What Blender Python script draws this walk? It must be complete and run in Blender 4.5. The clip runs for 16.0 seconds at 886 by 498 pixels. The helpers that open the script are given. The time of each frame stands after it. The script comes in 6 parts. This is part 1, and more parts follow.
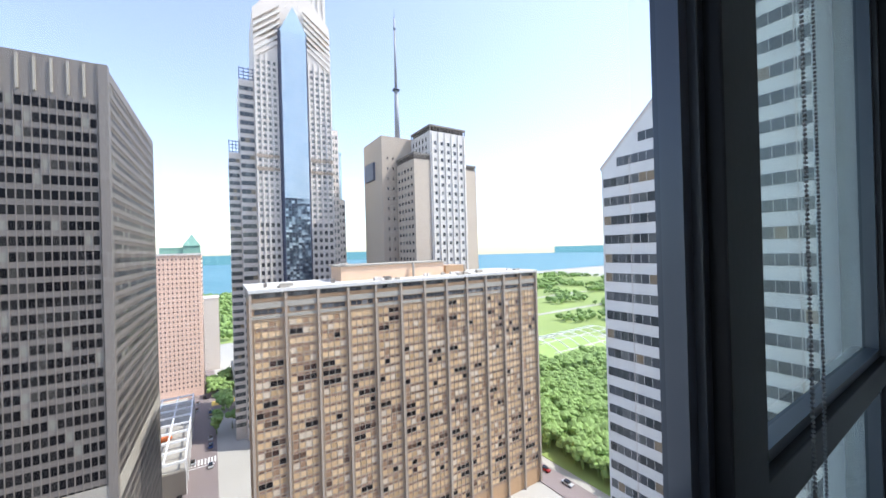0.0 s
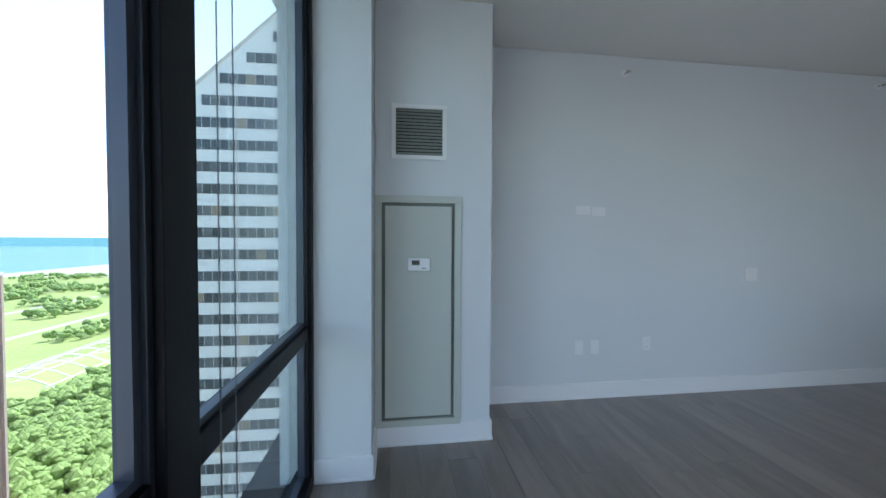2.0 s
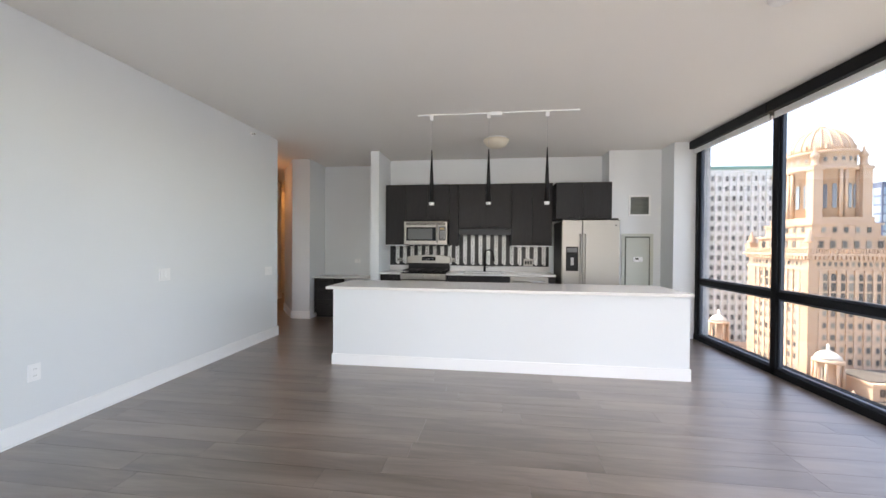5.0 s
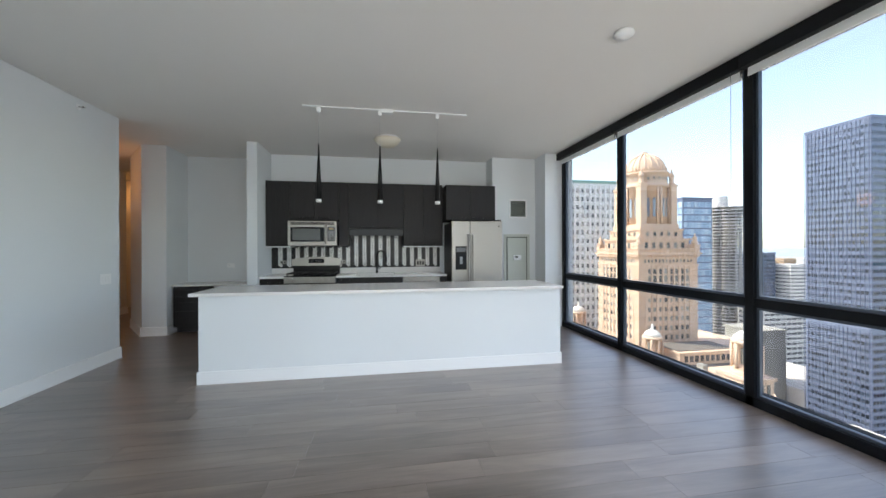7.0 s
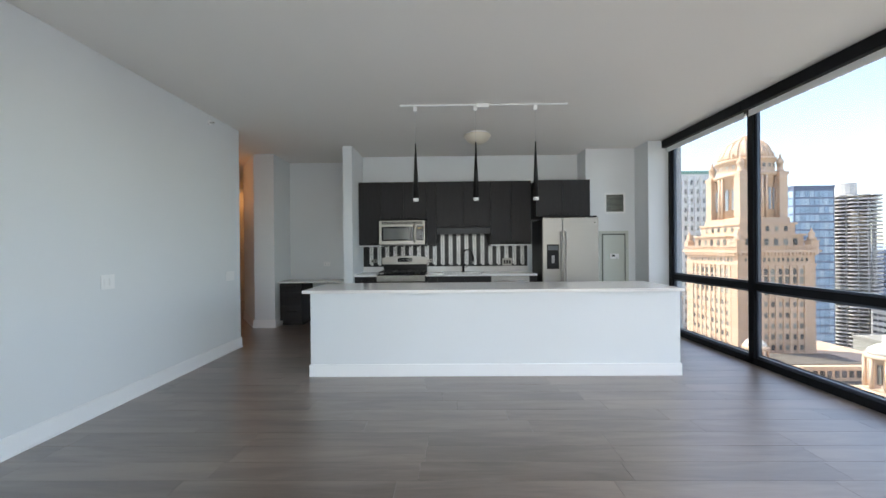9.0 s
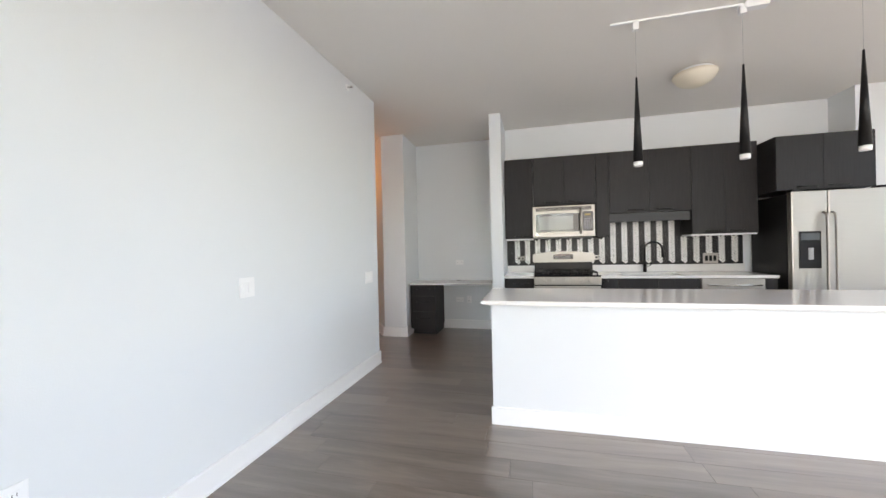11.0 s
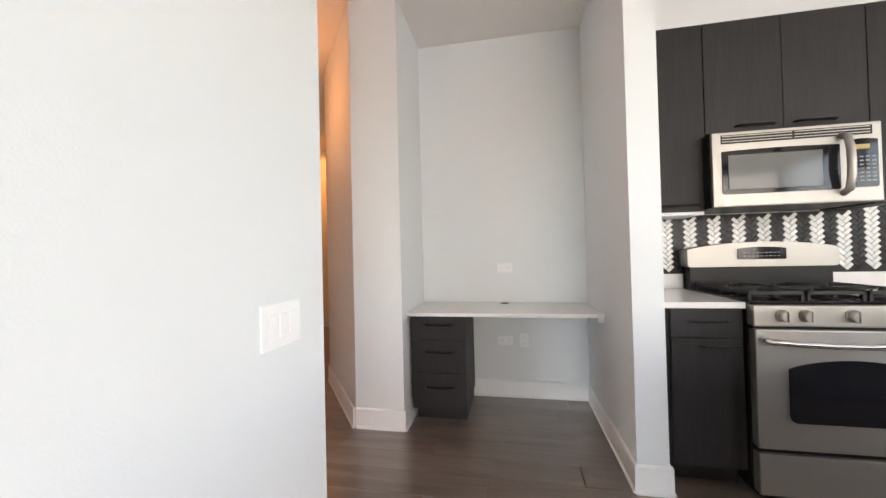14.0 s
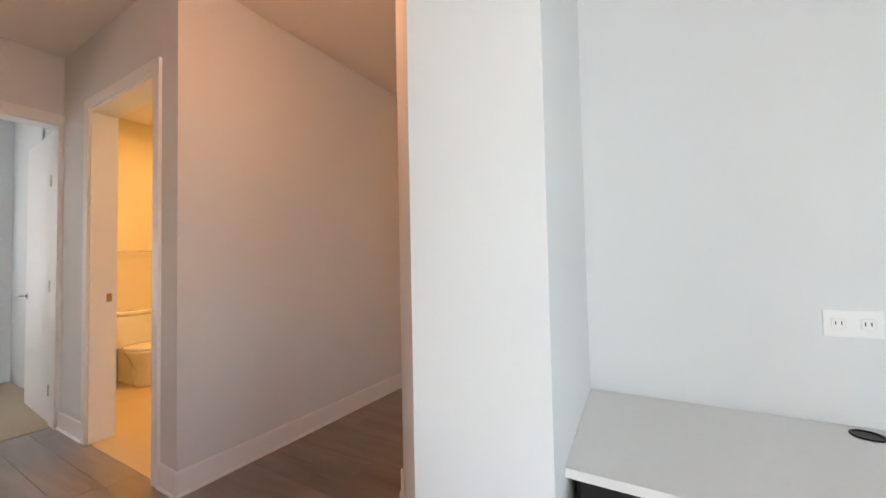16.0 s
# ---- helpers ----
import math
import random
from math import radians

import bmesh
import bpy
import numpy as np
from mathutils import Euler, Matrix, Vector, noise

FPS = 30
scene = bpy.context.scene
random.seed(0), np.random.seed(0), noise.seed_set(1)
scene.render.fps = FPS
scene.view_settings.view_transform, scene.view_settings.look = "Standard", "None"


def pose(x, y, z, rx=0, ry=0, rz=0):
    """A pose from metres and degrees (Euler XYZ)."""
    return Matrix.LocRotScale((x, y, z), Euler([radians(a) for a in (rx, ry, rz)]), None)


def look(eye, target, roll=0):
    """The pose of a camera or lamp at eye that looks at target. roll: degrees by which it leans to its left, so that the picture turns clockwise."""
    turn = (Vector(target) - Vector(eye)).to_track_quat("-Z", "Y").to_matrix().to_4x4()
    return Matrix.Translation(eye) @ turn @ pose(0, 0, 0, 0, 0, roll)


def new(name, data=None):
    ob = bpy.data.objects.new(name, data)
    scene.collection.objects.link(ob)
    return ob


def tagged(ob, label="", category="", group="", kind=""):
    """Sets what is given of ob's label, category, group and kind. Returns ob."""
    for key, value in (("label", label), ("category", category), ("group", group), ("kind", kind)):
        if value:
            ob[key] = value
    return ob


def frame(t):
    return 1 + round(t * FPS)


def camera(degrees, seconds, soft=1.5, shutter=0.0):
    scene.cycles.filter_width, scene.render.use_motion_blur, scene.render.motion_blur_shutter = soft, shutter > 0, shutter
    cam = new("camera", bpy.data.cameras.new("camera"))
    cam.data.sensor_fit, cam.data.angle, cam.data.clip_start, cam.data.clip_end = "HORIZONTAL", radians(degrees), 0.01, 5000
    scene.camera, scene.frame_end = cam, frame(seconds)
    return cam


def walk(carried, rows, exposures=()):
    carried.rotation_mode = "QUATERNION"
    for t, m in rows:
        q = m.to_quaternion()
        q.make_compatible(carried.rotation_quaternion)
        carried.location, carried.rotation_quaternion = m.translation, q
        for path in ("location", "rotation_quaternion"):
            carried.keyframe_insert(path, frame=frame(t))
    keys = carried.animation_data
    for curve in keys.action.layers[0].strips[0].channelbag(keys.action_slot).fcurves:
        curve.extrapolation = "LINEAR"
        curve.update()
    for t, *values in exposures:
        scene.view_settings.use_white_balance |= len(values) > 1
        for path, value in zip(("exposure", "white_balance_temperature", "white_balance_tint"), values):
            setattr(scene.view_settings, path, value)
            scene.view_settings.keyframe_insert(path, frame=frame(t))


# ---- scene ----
cam = camera(101.4, 16.0, soft=1.5)
PATH = [
    (0, (2.697, -0.243, 1.274), (1.616, -1.926, 1.276), -1.6),
    (0.5, (2.761, -0.181, 1.299), (1.277, -1.523, 1.294), -0.9),
    (1, (2.798, -0.149, 1.295), (0.971, -0.965, 1.284), 0.0),
    (1.5, (2.845, -0.07, 1.308), (0.874, -0.406, 1.288), -0.2),
    (2, (2.907, 0.005, 1.364), (0.925, 0.271, 1.31), 0.3),
    (2.5, (2.978, -0.02, 1.361), (1.17, 0.834, 1.317), 0.7),
    (3, (3.046, 0.045, 1.335), (1.546, 1.368, 1.308), 0.8),
    (3.5, (3.084, 0.045, 1.307), (1.923, 1.673, 1.304), 0.9),
    (4, (3.09, 0.07, 1.309), (2.283, 1.9, 1.307), 0.5),
    (4.5, (3.116, 0.047, 1.34), (2.644, 1.991, 1.327), 0.7),
    (5, (3.154, 0.047, 1.365), (2.906, 2.031, 1.345), 0.4),
    (7.5, (3.149, 0.118, 1.309), (3.522, 2.083, 1.313), -0.2),
    (8, (3.108, 0.117, 1.318), (3.453, 2.087, 1.322), -0.4),
    (8.5, (2.996, 0.18, 1.321), (3.208, 2.169, 1.318), -0.4),
    (9, (2.827, 0.27, 1.315), (2.8, 2.269, 1.311), -0.5),
    (9.5, (2.561, 0.477, 1.287), (2.272, 2.456, 1.275), -0.4),
    (10, (2.29, 0.728, 1.277), (1.838, 2.676, 1.276), -0.7),
    (12.5, (1.003, 2.668, 1.259), (0.503, 4.604, 1.241), -1.4),
    (13, (0.866, 3.119, 1.163), (0.359, 5.054, 1.19), -1.1),
    (13.5, (0.685, 3.536, 1.17), (0.281, 5.494, 1.193), -1.1),
    (14, (0.644, 4.024, 1.164), (0.259, 5.986, 1.192), -1.4),
    (14.5, (0.586, 4.463, 1.164), (0.181, 6.421, 1.208), -1.4),
    (15, (0.527, 4.898, 1.211), (0.074, 6.846, 1.241), -1.9),
    (15.5, (0.31, 5.315, 1.226), (-0.332, 7.208, 1.298), -1.7),
    (16, (0.078, 5.589, 1.236), (-0.901, 7.331, 1.303), -1.2),
]
walk(cam, [(t, look(eye, target, roll)) for t, eye, target, roll in PATH],
     [(0, 2.05, 6500, 11), (1.0, 2.1, 6500, 11), (1.5, 2.12, 6350, 10), (2.0, 2.4, 6200, 8), (2.5, 3.4, 6850, 15), (3.0, 3.65, 7200, 17), (4.0, 3.82, 7450, 18),
      (5, 3.42, 7500, 16), (7.5, 3.07, 6800, 8), (9, 3.07, 6900, 9), (10, 3.65, 7250, 12), (12.5, 4.03, 7950, 19), (14.3, 4.58, 8050, 19), (15.3, 4.85, 7750, 16), (16, 4.72, 7200, 13)])

# ---- world, sun, exposure ----
def clear_sky():
    w = bpy.data.worlds.new("sky")
    scene.world = w
    w.use_nodes = True
    nt = w.node_tree
    sky = nt.nodes.new("ShaderNodeTexSky")
    sky.sky_type = "NISHITA"
    sky.sun_disc = False
    sky.sun_elevation = radians(58)
    sky.sun_rotation = radians(SUN_TURN)
    sky.dust_density = 0.9
    sky.air_density = 1.0
    sky.ozone_density = 1.3
    bg = nt.nodes["Background"]
    bg.inputs["Strength"].default_value = SKY
    hazy = nt.nodes.new("ShaderNodeHueSaturation")
    hazy.inputs["Hue"].default_value = 0.51
    hazy.inputs["Saturation"].default_value = 0.84
    nt.links.new(sky.outputs["Color"], hazy.inputs["Color"])
    nt.links.new(hazy.outputs["Color"], bg.inputs["Color"])


SKY = 0.14
SUN_TURN = 290.0
clear_sky()
sun = new("sun", bpy.data.lights.new("sun", "SUN"))
sun.data.energy = 2.1
sun.data.angle = radians(0.5)
sun.data.color = (1.0, 0.95, 0.88)
sun.matrix_world = look((-60, 34, 95), (0, 0, 0))


# ---- materials ----
def mat(name, color, rough=0.5, metal=0.0, var=0.0, scale=8.0, bump=0.0, bump_scale=60.0, spec=0.5, vary=0.0, stretch=(1, 1, 1)):
    """A plain surface with stains at one scale and fine relief at another."""
    m = bpy.data.materials.new(name)
    m.use_nodes = True
    nt = m.node_tree
    b = nt.nodes["Principled BSDF"]
    b.inputs["Roughness"].default_value = rough
    b.inputs["Metallic"].default_value = metal
    b.inputs["Specular IOR Level"].default_value = spec
    b.inputs["Base Color"].default_value = (*color, 1)
    tc = nt.nodes.new("ShaderNodeTexCoord")
    mp = nt.nodes.new("ShaderNodeMapping")
    mp.inputs["Scale"].default_value = stretch
    nt.links.new(tc.outputs["Object"], mp.inputs["Vector"])
    if var or vary:
        n = nt.nodes.new("ShaderNodeTexNoise")
        n.inputs["Scale"].default_value = scale
        n.inputs["Detail"].default_value = 5
        nt.links.new(mp.outputs["Vector"], n.inputs["Vector"])
        ramp = nt.nodes.new("ShaderNodeMapRange")
        ramp.inputs["To Min"].default_value = 1 - var
        ramp.inputs["To Max"].default_value = 1 + var
        nt.links.new(n.outputs["Fac"], ramp.inputs["Value"])
        last = ramp.outputs["Result"]
        if vary:
            oi = nt.nodes.new("ShaderNodeObjectInfo")
            r2 = nt.nodes.new("ShaderNodeMapRange")
            r2.inputs["To Min"].default_value = 1 - vary
            r2.inputs["To Max"].default_value = 1 + vary
            nt.links.new(oi.outputs["Random"], r2.inputs["Value"])
            mu = nt.nodes.new("ShaderNodeMath")
            mu.operation = "MULTIPLY"
            nt.links.new(last, mu.inputs[0])
            nt.links.new(r2.outputs["Result"], mu.inputs[1])
            last = mu.outputs[0]
        vm = nt.nodes.new("ShaderNodeVectorMath")
        vm.operation = "SCALE"
        vm.inputs[0].default_value = color
        nt.links.new(last, vm.inputs["Scale"])
        nt.links.new(vm.outputs["Vector"], b.inputs["Base Color"])
    if bump:
        n2 = nt.nodes.new("ShaderNodeTexNoise")
        n2.inputs["Scale"].default_value = bump_scale
        n2.inputs["Detail"].default_value = 3
        nt.links.new(mp.outputs["Vector"], n2.inputs["Vector"])
        bp = nt.nodes.new("ShaderNodeBump")
        bp.inputs["Strength"].default_value = bump
        bp.inputs["Distance"].default_value = 0.01
        nt.links.new(n2.outputs["Fac"], bp.inputs["Height"])
        nt.links.new(bp.outputs["Normal"], b.inputs["Normal"])
    return m


def glass_mat(name, tint=(0.625, 0.645, 0.65), rough=0.0):
    """Thin clear glass: straight through, with a mirror's gloss that grows at a slant."""
    m = bpy.data.materials.new(name)
    m.use_nodes = True
    nt = m.node_tree
    nt.nodes.remove(nt.nodes["Principled BSDF"])
    out = nt.nodes["Material Output"]
    t = nt.nodes.new("ShaderNodeBsdfTransparent")
    t.inputs["Color"].default_value = (*tint, 1)
    g = nt.nodes.new("ShaderNodeBsdfGlossy")
    g.inputs["Roughness"].default_value = rough
    lw = nt.nodes.new("ShaderNodeLayerWeight")
    lw.inputs["Blend"].default_value = 0.5
    pw = nt.nodes.new("ShaderNodeMath")
    pw.operation = "POWER"
    pw.inputs[1].default_value = 5.0
    nt.links.new(lw.outputs["Facing"], pw.inputs[0])
    fr = nt.nodes.new("ShaderNodeMath")
    fr.operation = "MULTIPLY_ADD"
    fr.inputs[1].default_value = 0.7
    fr.inputs[2].default_value = 0.025
    nt.links.new(pw.outputs[0], fr.inputs[0])
    mx = nt.nodes.new("ShaderNodeMixShader")
    nt.links.new(fr.outputs[0], mx.inputs["Fac"])
    nt.links.new(t.outputs["BSDF"], mx.inputs[1])
    nt.links.new(g.outputs["BSDF"], mx.inputs[2])
    nt.links.new(mx.outputs["Shader"], out.inputs["Surface"])
    return m


def glow_mat(name, color, strength):
    m = bpy.data.materials.new(name)
    m.use_nodes = True
    b = m.node_tree.nodes["Principled BSDF"]
    b.inputs["Base Color"].default_value = (*color, 1)
    b.inputs["Emission Color"].default_value = (*color, 1)
    b.inputs["Emission Strength"].default_value = strength
    return m


WALL = mat("painted drywall", (0.76, 0.79, 0.81), 0.75, var=0.015, scale=1.5, bump=0.06, bump_scale=180)
CEIL = mat("ceiling paint", (0.87, 0.85, 0.82), 0.85, var=0.015, scale=1.2, bump=0.08, bump_scale=140)
TRIM = mat("white trim paint", (0.88, 0.89, 0.90), 0.4, var=0.01, scale=3, bump=0.02)
# side of the black frame: window light is put into this blue-grey
SIDELIT = mat("black frame with window light in its colour", (0.022, 0.028, 0.038), 0.4, var=0.05, scale=5)
SASH = mat("dark grey glazing bead", (0.07, 0.085, 0.11), 0.35, 0.4, var=0.05, scale=5)
SLAT = mat("grey-green grille slat", (0.24, 0.26, 0.235), 0.5, var=0.03, scale=6)
BLACK = mat("black anodised metal", (0.004, 0.005, 0.007), 0.45, 0.0, spec=0.2, var=0.1, scale=6, bump=0.02)
CAB = mat("charcoal woodgrain laminate", (0.026, 0.0245, 0.0255), 0.48, spec=0.25, var=0.35, scale=14, bump=0.12, bump_scale=40, stretch=(6, 6, 0.4), vary=0.08)
CABIN = mat("black cabinet inside", (0.010, 0.010, 0.011), 0.5)
QUARTZ = mat("white quartz", (0.80, 0.79, 0.775), 0.12, var=0.03, scale=40)
STEEL = mat("brushed stainless steel", (0.43, 0.41, 0.375), 0.44, 0.92, var=0.05, scale=30, bump=0.03, bump_scale=90, stretch=(0.15, 1, 8))
NICKEL = mat("dark nickel beads", (0.16, 0.17, 0.18), 0.3, 0.8)
CHROME = mat("polished steel", (0.75, 0.75, 0.74), 0.12, 1.0)
BLKGLASS = mat("black glass", (0.012, 0.012, 0.014), 0.06)
BLKPLAST = mat("black plastic", (0.006, 0.006, 0.0065), 0.35, spec=0.3)
IRON = mat("cast iron", (0.02, 0.02, 0.02), 0.6, bump=0.3, bump_scale=150)
PLASTIC = mat("white plastic", (0.88, 0.89, 0.90), 0.35)
PANEL = mat("painted metal panel", (0.58, 0.61, 0.56), 0.45, var=0.01, scale=4, bump=0.02)
PANELEDGE = mat("panel gasket", (0.16, 0.18, 0.15), 0.6)
GLASS = glass_mat("side window glass", (0.56, 0.58, 0.585))
GLASS_TEAL = glass_mat("green-tinted corner glass", (0.68, 0.755, 0.74))
GLASS_REAR = glass_mat("rear window glass", (0.78, 0.80, 0.805))
FROST = mat("frosted glass bowl", (0.78, 0.72, 0.60), 0.35)
# near-black for slots, hollows and closet back: their shade is this colour
DARK = mat("near-black for shaded hollows", (0.01, 0.01, 0.012), 0.8)
TILEW = mat("white glazed tile", (0.82, 0.82, 0.80), 0.12, vary=0.10, var=0.03, scale=20)
TILED = mat("dark grey glazed tile", (0.016, 0.016, 0.017), 0.3, spec=0.3, vary=0.30, var=0.1, scale=20)
GROUT = mat("grey grout", (0.025, 0.025, 0.026), 0.8)


# ---- shapes ----
def block(bm, x0, x1, y0, y1, z0, z1, bevel=0.0):
    vs = [bm.verts.new((x, y, z)) for x in (x0, x1) for y in (y0, y1) for z in (z0, z1)]
    a, b, c, d, e, f, g, h = vs
    faces = [bm.faces.new(q) for q in ((a, b, d, c), (e, g, h, f), (a, e, f, b), (c, d, h, g), (a, c, g, e), (b, f, h, d))]
    if bevel:
        edges = list({ed for fc in faces for ed in fc.edges})
        bmesh.ops.bevel(bm, geom=edges, offset=bevel, segments=2, profile=0.6, affect="EDGES")
    return bm


def box(x0, x1, y0, y1, z0, z1, bevel=0.0):
    return block(bmesh.new(), x0, x1, y0, y1, z0, z1, bevel)


def boxes(rows, bevel=0.0):
    bm = bmesh.new()
    for r in rows:
        block(bm, *r, bevel)
    return bm


def tube(bm, a, b, r0, r1=None, n=16, caps=True):
    a, b = Vector(a), Vector(b)
    r1 = r0 if r1 is None else r1
    q = (b - a).to_track_quat("Z", "Y")
    rings = []
    for p, r in ((a, r0), (b, r1)):
        rings.append([bm.verts.new(p + q @ Vector((r * math.cos(2 * math.pi * i / n), r * math.sin(2 * math.pi * i / n), 0))) for i in range(n)])
    for i in range(n):
        f = bm.faces.new((rings[0][i], rings[0][(i + 1) % n], rings[1][(i + 1) % n], rings[1][i]))
        f.smooth = True
    if caps:
        bm.faces.new(rings[0][::-1])
        bm.faces.new(rings[1])
    return bm


def lathe(bm, profile, center=(0, 0, 0), n=24, sx=1.0, sy=1.0):
    """profile: rows of radius, height."""
    c = Vector(center)
    rings = []
    for r, z in profile:
        rings.append([bm.verts.new(c + Vector((sx * r * math.cos(2 * math.pi * i / n), sy * r * math.sin(2 * math.pi * i / n), z))) for i in range(n)])
    for a, b in zip(rings, rings[1:]):
        for i in range(n):
            f = bm.faces.new((a[i], a[(i + 1) % n], b[(i + 1) % n], b[i]))
            f.smooth = True
    bm.faces.new(rings[0][::-1])
    bm.faces.new(rings[-1])
    return bm


def pipe(points, r, n=10):
    """A round bar along points, as a bmesh."""
    bm = bmesh.new()
    rings = []
    pts = [Vector(p) for p in points]
    for i, p in enumerate(pts):
        d = (pts[min(i + 1, len(pts) - 1)] - pts[max(i - 1, 0)]).normalized()
        q = d.to_track_quat("Z", "Y")
        rings.append([bm.verts.new(p + q @ Vector((r * math.cos(2 * math.pi * k / n), r * math.sin(2 * math.pi * k / n), 0))) for k in range(n)])
    for a, b in zip(rings, rings[1:]):
        off = min(range(n), key=lambda s: (a[0].co - b[s].co).length)
        for k in range(n):
            f = bm.faces.new((a[k], a[(k + 1) % n], b[(k + 1 + off) % n], b[(k + off) % n]))
            f.smooth = True
    bm.faces.new(rings[0][::-1])
    bm.faces.new(rings[-1])
    return bm


def prism(bm, outline, z0, z1):
    """outline: x, y rows, counter-clockwise."""
    lo = [bm.verts.new((x, y, z0)) for x, y in outline]
    hi = [bm.verts.new((x, y, z1)) for x, y in outline]
    n = len(outline)
    for i in range(n):
        bm.faces.new((lo[i], lo[(i + 1) % n], hi[(i + 1) % n], hi[i]))
    bm.faces.new(lo[::-1])
    bm.faces.new(hi)
    return bm


def mesh_of(name, bm, material):
    me = bpy.data.meshes.new(name)
    bmesh.ops.recalc_face_normals(bm, faces=bm.faces[:])
    bm.to_mesh(me)
    bm.free()
    for mm in material if isinstance(material, (list, tuple)) else (material,):
        me.materials.append(mm)
    return me


def part(name, bm, material, parent=None, label="", kind="", at=None):
    ob = new(name, mesh_of(name, bm, material))
    ob.parent = parent
    if at:
        ob.location = at
    return tagged(ob, label=label, kind=kind)


def thing(name, label, category, at=(0, 0, 0), group="", turn=0.0):
    e = new(name)
    e.empty_display_size = 0.1
    e.location = at
    e.rotation_euler = (0, 0, radians(turn))
    return tagged(e, label=label, category=category, group=group)


def struct(name, bm, material, label="", category=""):
    return tagged(part(name, bm, material), label=label, category=category, kind="structure")


def wood_floor():
    m = bpy.data.materials.new("grey-brown wood plank")
    m.use_nodes = True
    nt = m.node_tree
    b = nt.nodes["Principled BSDF"]
    geo = nt.nodes.new("ShaderNodeNewGeometry")
    oi = nt.nodes.new("ShaderNodeObjectInfo")
    sh = nt.nodes.new("ShaderNodeVectorMath")
    sh.operation = "MULTIPLY_ADD"
    cmb = nt.nodes.new("ShaderNodeCombineXYZ")
    for i in range(3):
        nt.links.new(oi.outputs["Random"], cmb.inputs[i])
    sh.inputs[1].default_value = (37, 53, 11)
    nt.links.new(cmb.outputs[0], sh.inputs[0])
    nt.links.new(geo.outputs["Position"], sh.inputs[2])
    mp = nt.nodes.new("ShaderNodeMapping")
    mp.inputs["Scale"].default_value = (0.9, 6.5, 1)
    nt.links.new(sh.outputs[0], mp.inputs["Vector"])
    n1 = nt.nodes.new("ShaderNodeTexNoise")
    n1.inputs["Scale"].default_value = 1.1
    n1.inputs["Detail"].default_value = 6
    n1.inputs["Roughness"].default_value = 0.6
    n1.inputs["Distortion"].default_value = 0.6
    nt.links.new(mp.outputs[0], n1.inputs["Vector"])
    mp2 = nt.nodes.new("ShaderNodeMapping")
    mp2.inputs["Scale"].default_value = (6, 140, 1)
    nt.links.new(sh.outputs[0], mp2.inputs["Vector"])
    n2 = nt.nodes.new("ShaderNodeTexNoise")
    n2.inputs["Scale"].default_value = 1.0
    n2.inputs["Detail"].default_value = 4
    nt.links.new(mp2.outputs[0], n2.inputs["Vector"])
    ad = nt.nodes.new("ShaderNodeMath")
    ad.operation = "MULTIPLY_ADD"
    ad.inputs[1].default_value = 0.22
    nt.links.new(n2.outputs["Fac"], ad.inputs[0])
    nt.links.new(n1.outputs["Fac"], ad.inputs[2])
    ad2 = nt.nodes.new("ShaderNodeMath")
    ad2.operation = "MULTIPLY_ADD"
    ad2.inputs[1].default_value = 0.16
    nt.links.new(oi.outputs["Random"], ad2.inputs[0])
    nt.links.new(ad.outputs[0], ad2.inputs[2])
    cr = nt.nodes.new("ShaderNodeValToRGB")
    els = cr.color_ramp.elements
    els[0].position, els[0].color = 0.40, (0.066, 0.048, 0.038, 1)
    els[1].position, els[1].color = 0.86, (0.235, 0.183, 0.153, 1)
    e = els.new(0.62)
    e.color = (0.142, 0.107, 0.087, 1)
    nt.links.new(ad2.outputs[0], cr.inputs[0])
    nt.links.new(cr.outputs[0], b.inputs["Base Color"])
    b.inputs["Specular IOR Level"].default_value = 0.9
    b.inputs["Coat Weight"].default_value = 1.0
    b.inputs["Coat Roughness"].default_value = 0.40
    rr = nt.nodes.new("ShaderNodeMapRange")
    rr.inputs["To Min"].default_value = 0.24
    rr.inputs["To Max"].default_value = 0.40
    nt.links.new(n1.outputs["Fac"], rr.inputs["Value"])
    nt.links.new(rr.outputs[0], b.inputs["Roughness"])
    bp = nt.nodes.new("ShaderNodeBump")
    bp.inputs["Strength"].default_value = 0.12
    bp.inputs["Distance"].default_value = 0.002
    nt.links.new(n2.outputs["Fac"], bp.inputs["Height"])
    nt.links.new(bp.outputs[0], b.inputs["Normal"])
    return m


WOOD = wood_floor()

# ---- the room: x 0 is the long wall, y grows towards the kitchen, z 0 is the floor ----
H = 2.93
XW = 6.215          # inner face of the side windows
YW = -0.455         # inner face of the rear windows
YE = 5.16           # end of the long wall
YB = 6.64           # kitchen back wall

struct("wall_west", box(-0.30, 0, 0.655, YE, 0, H), WALL, "pale grey painted long living room wall", "wall")
struct("wall_closet_side", box(-0.20, -0.001, -0.6, 0.655, 0, H), WALL, "pale grey wall behind the mechanical closet", "wall")
struct("wall_mechanical_closet", boxes([(0, 0.52, -0.12, 0.652, 0, H)]), WALL, "pale grey painted mechanical closet projecting from the wall", "wall")
struct("wall_jamb", boxes([(0, 0.837, -0.62, -0.123, 0, H)]), WALL, "pale painted pier beside the dark window frame", "wall")
struct("wall_pier_window", boxes([(5.90, 6.40, 5.86, 6.262, 0, H)]), WALL, "pale painted pier between kitchen and side window", "wall")
struct("wall_utility", boxes([(5.10, 6.40, 6.265, 6.80, 0, H)]), WALL, "pale wall with a return air grille beside the refrigerator", "wall")
struct("wall_kitchen_back", box(1.34, 5.10, YB, 6.80, 0, H), WALL, "pale painted wall behind the kitchen cabinets", "wall")
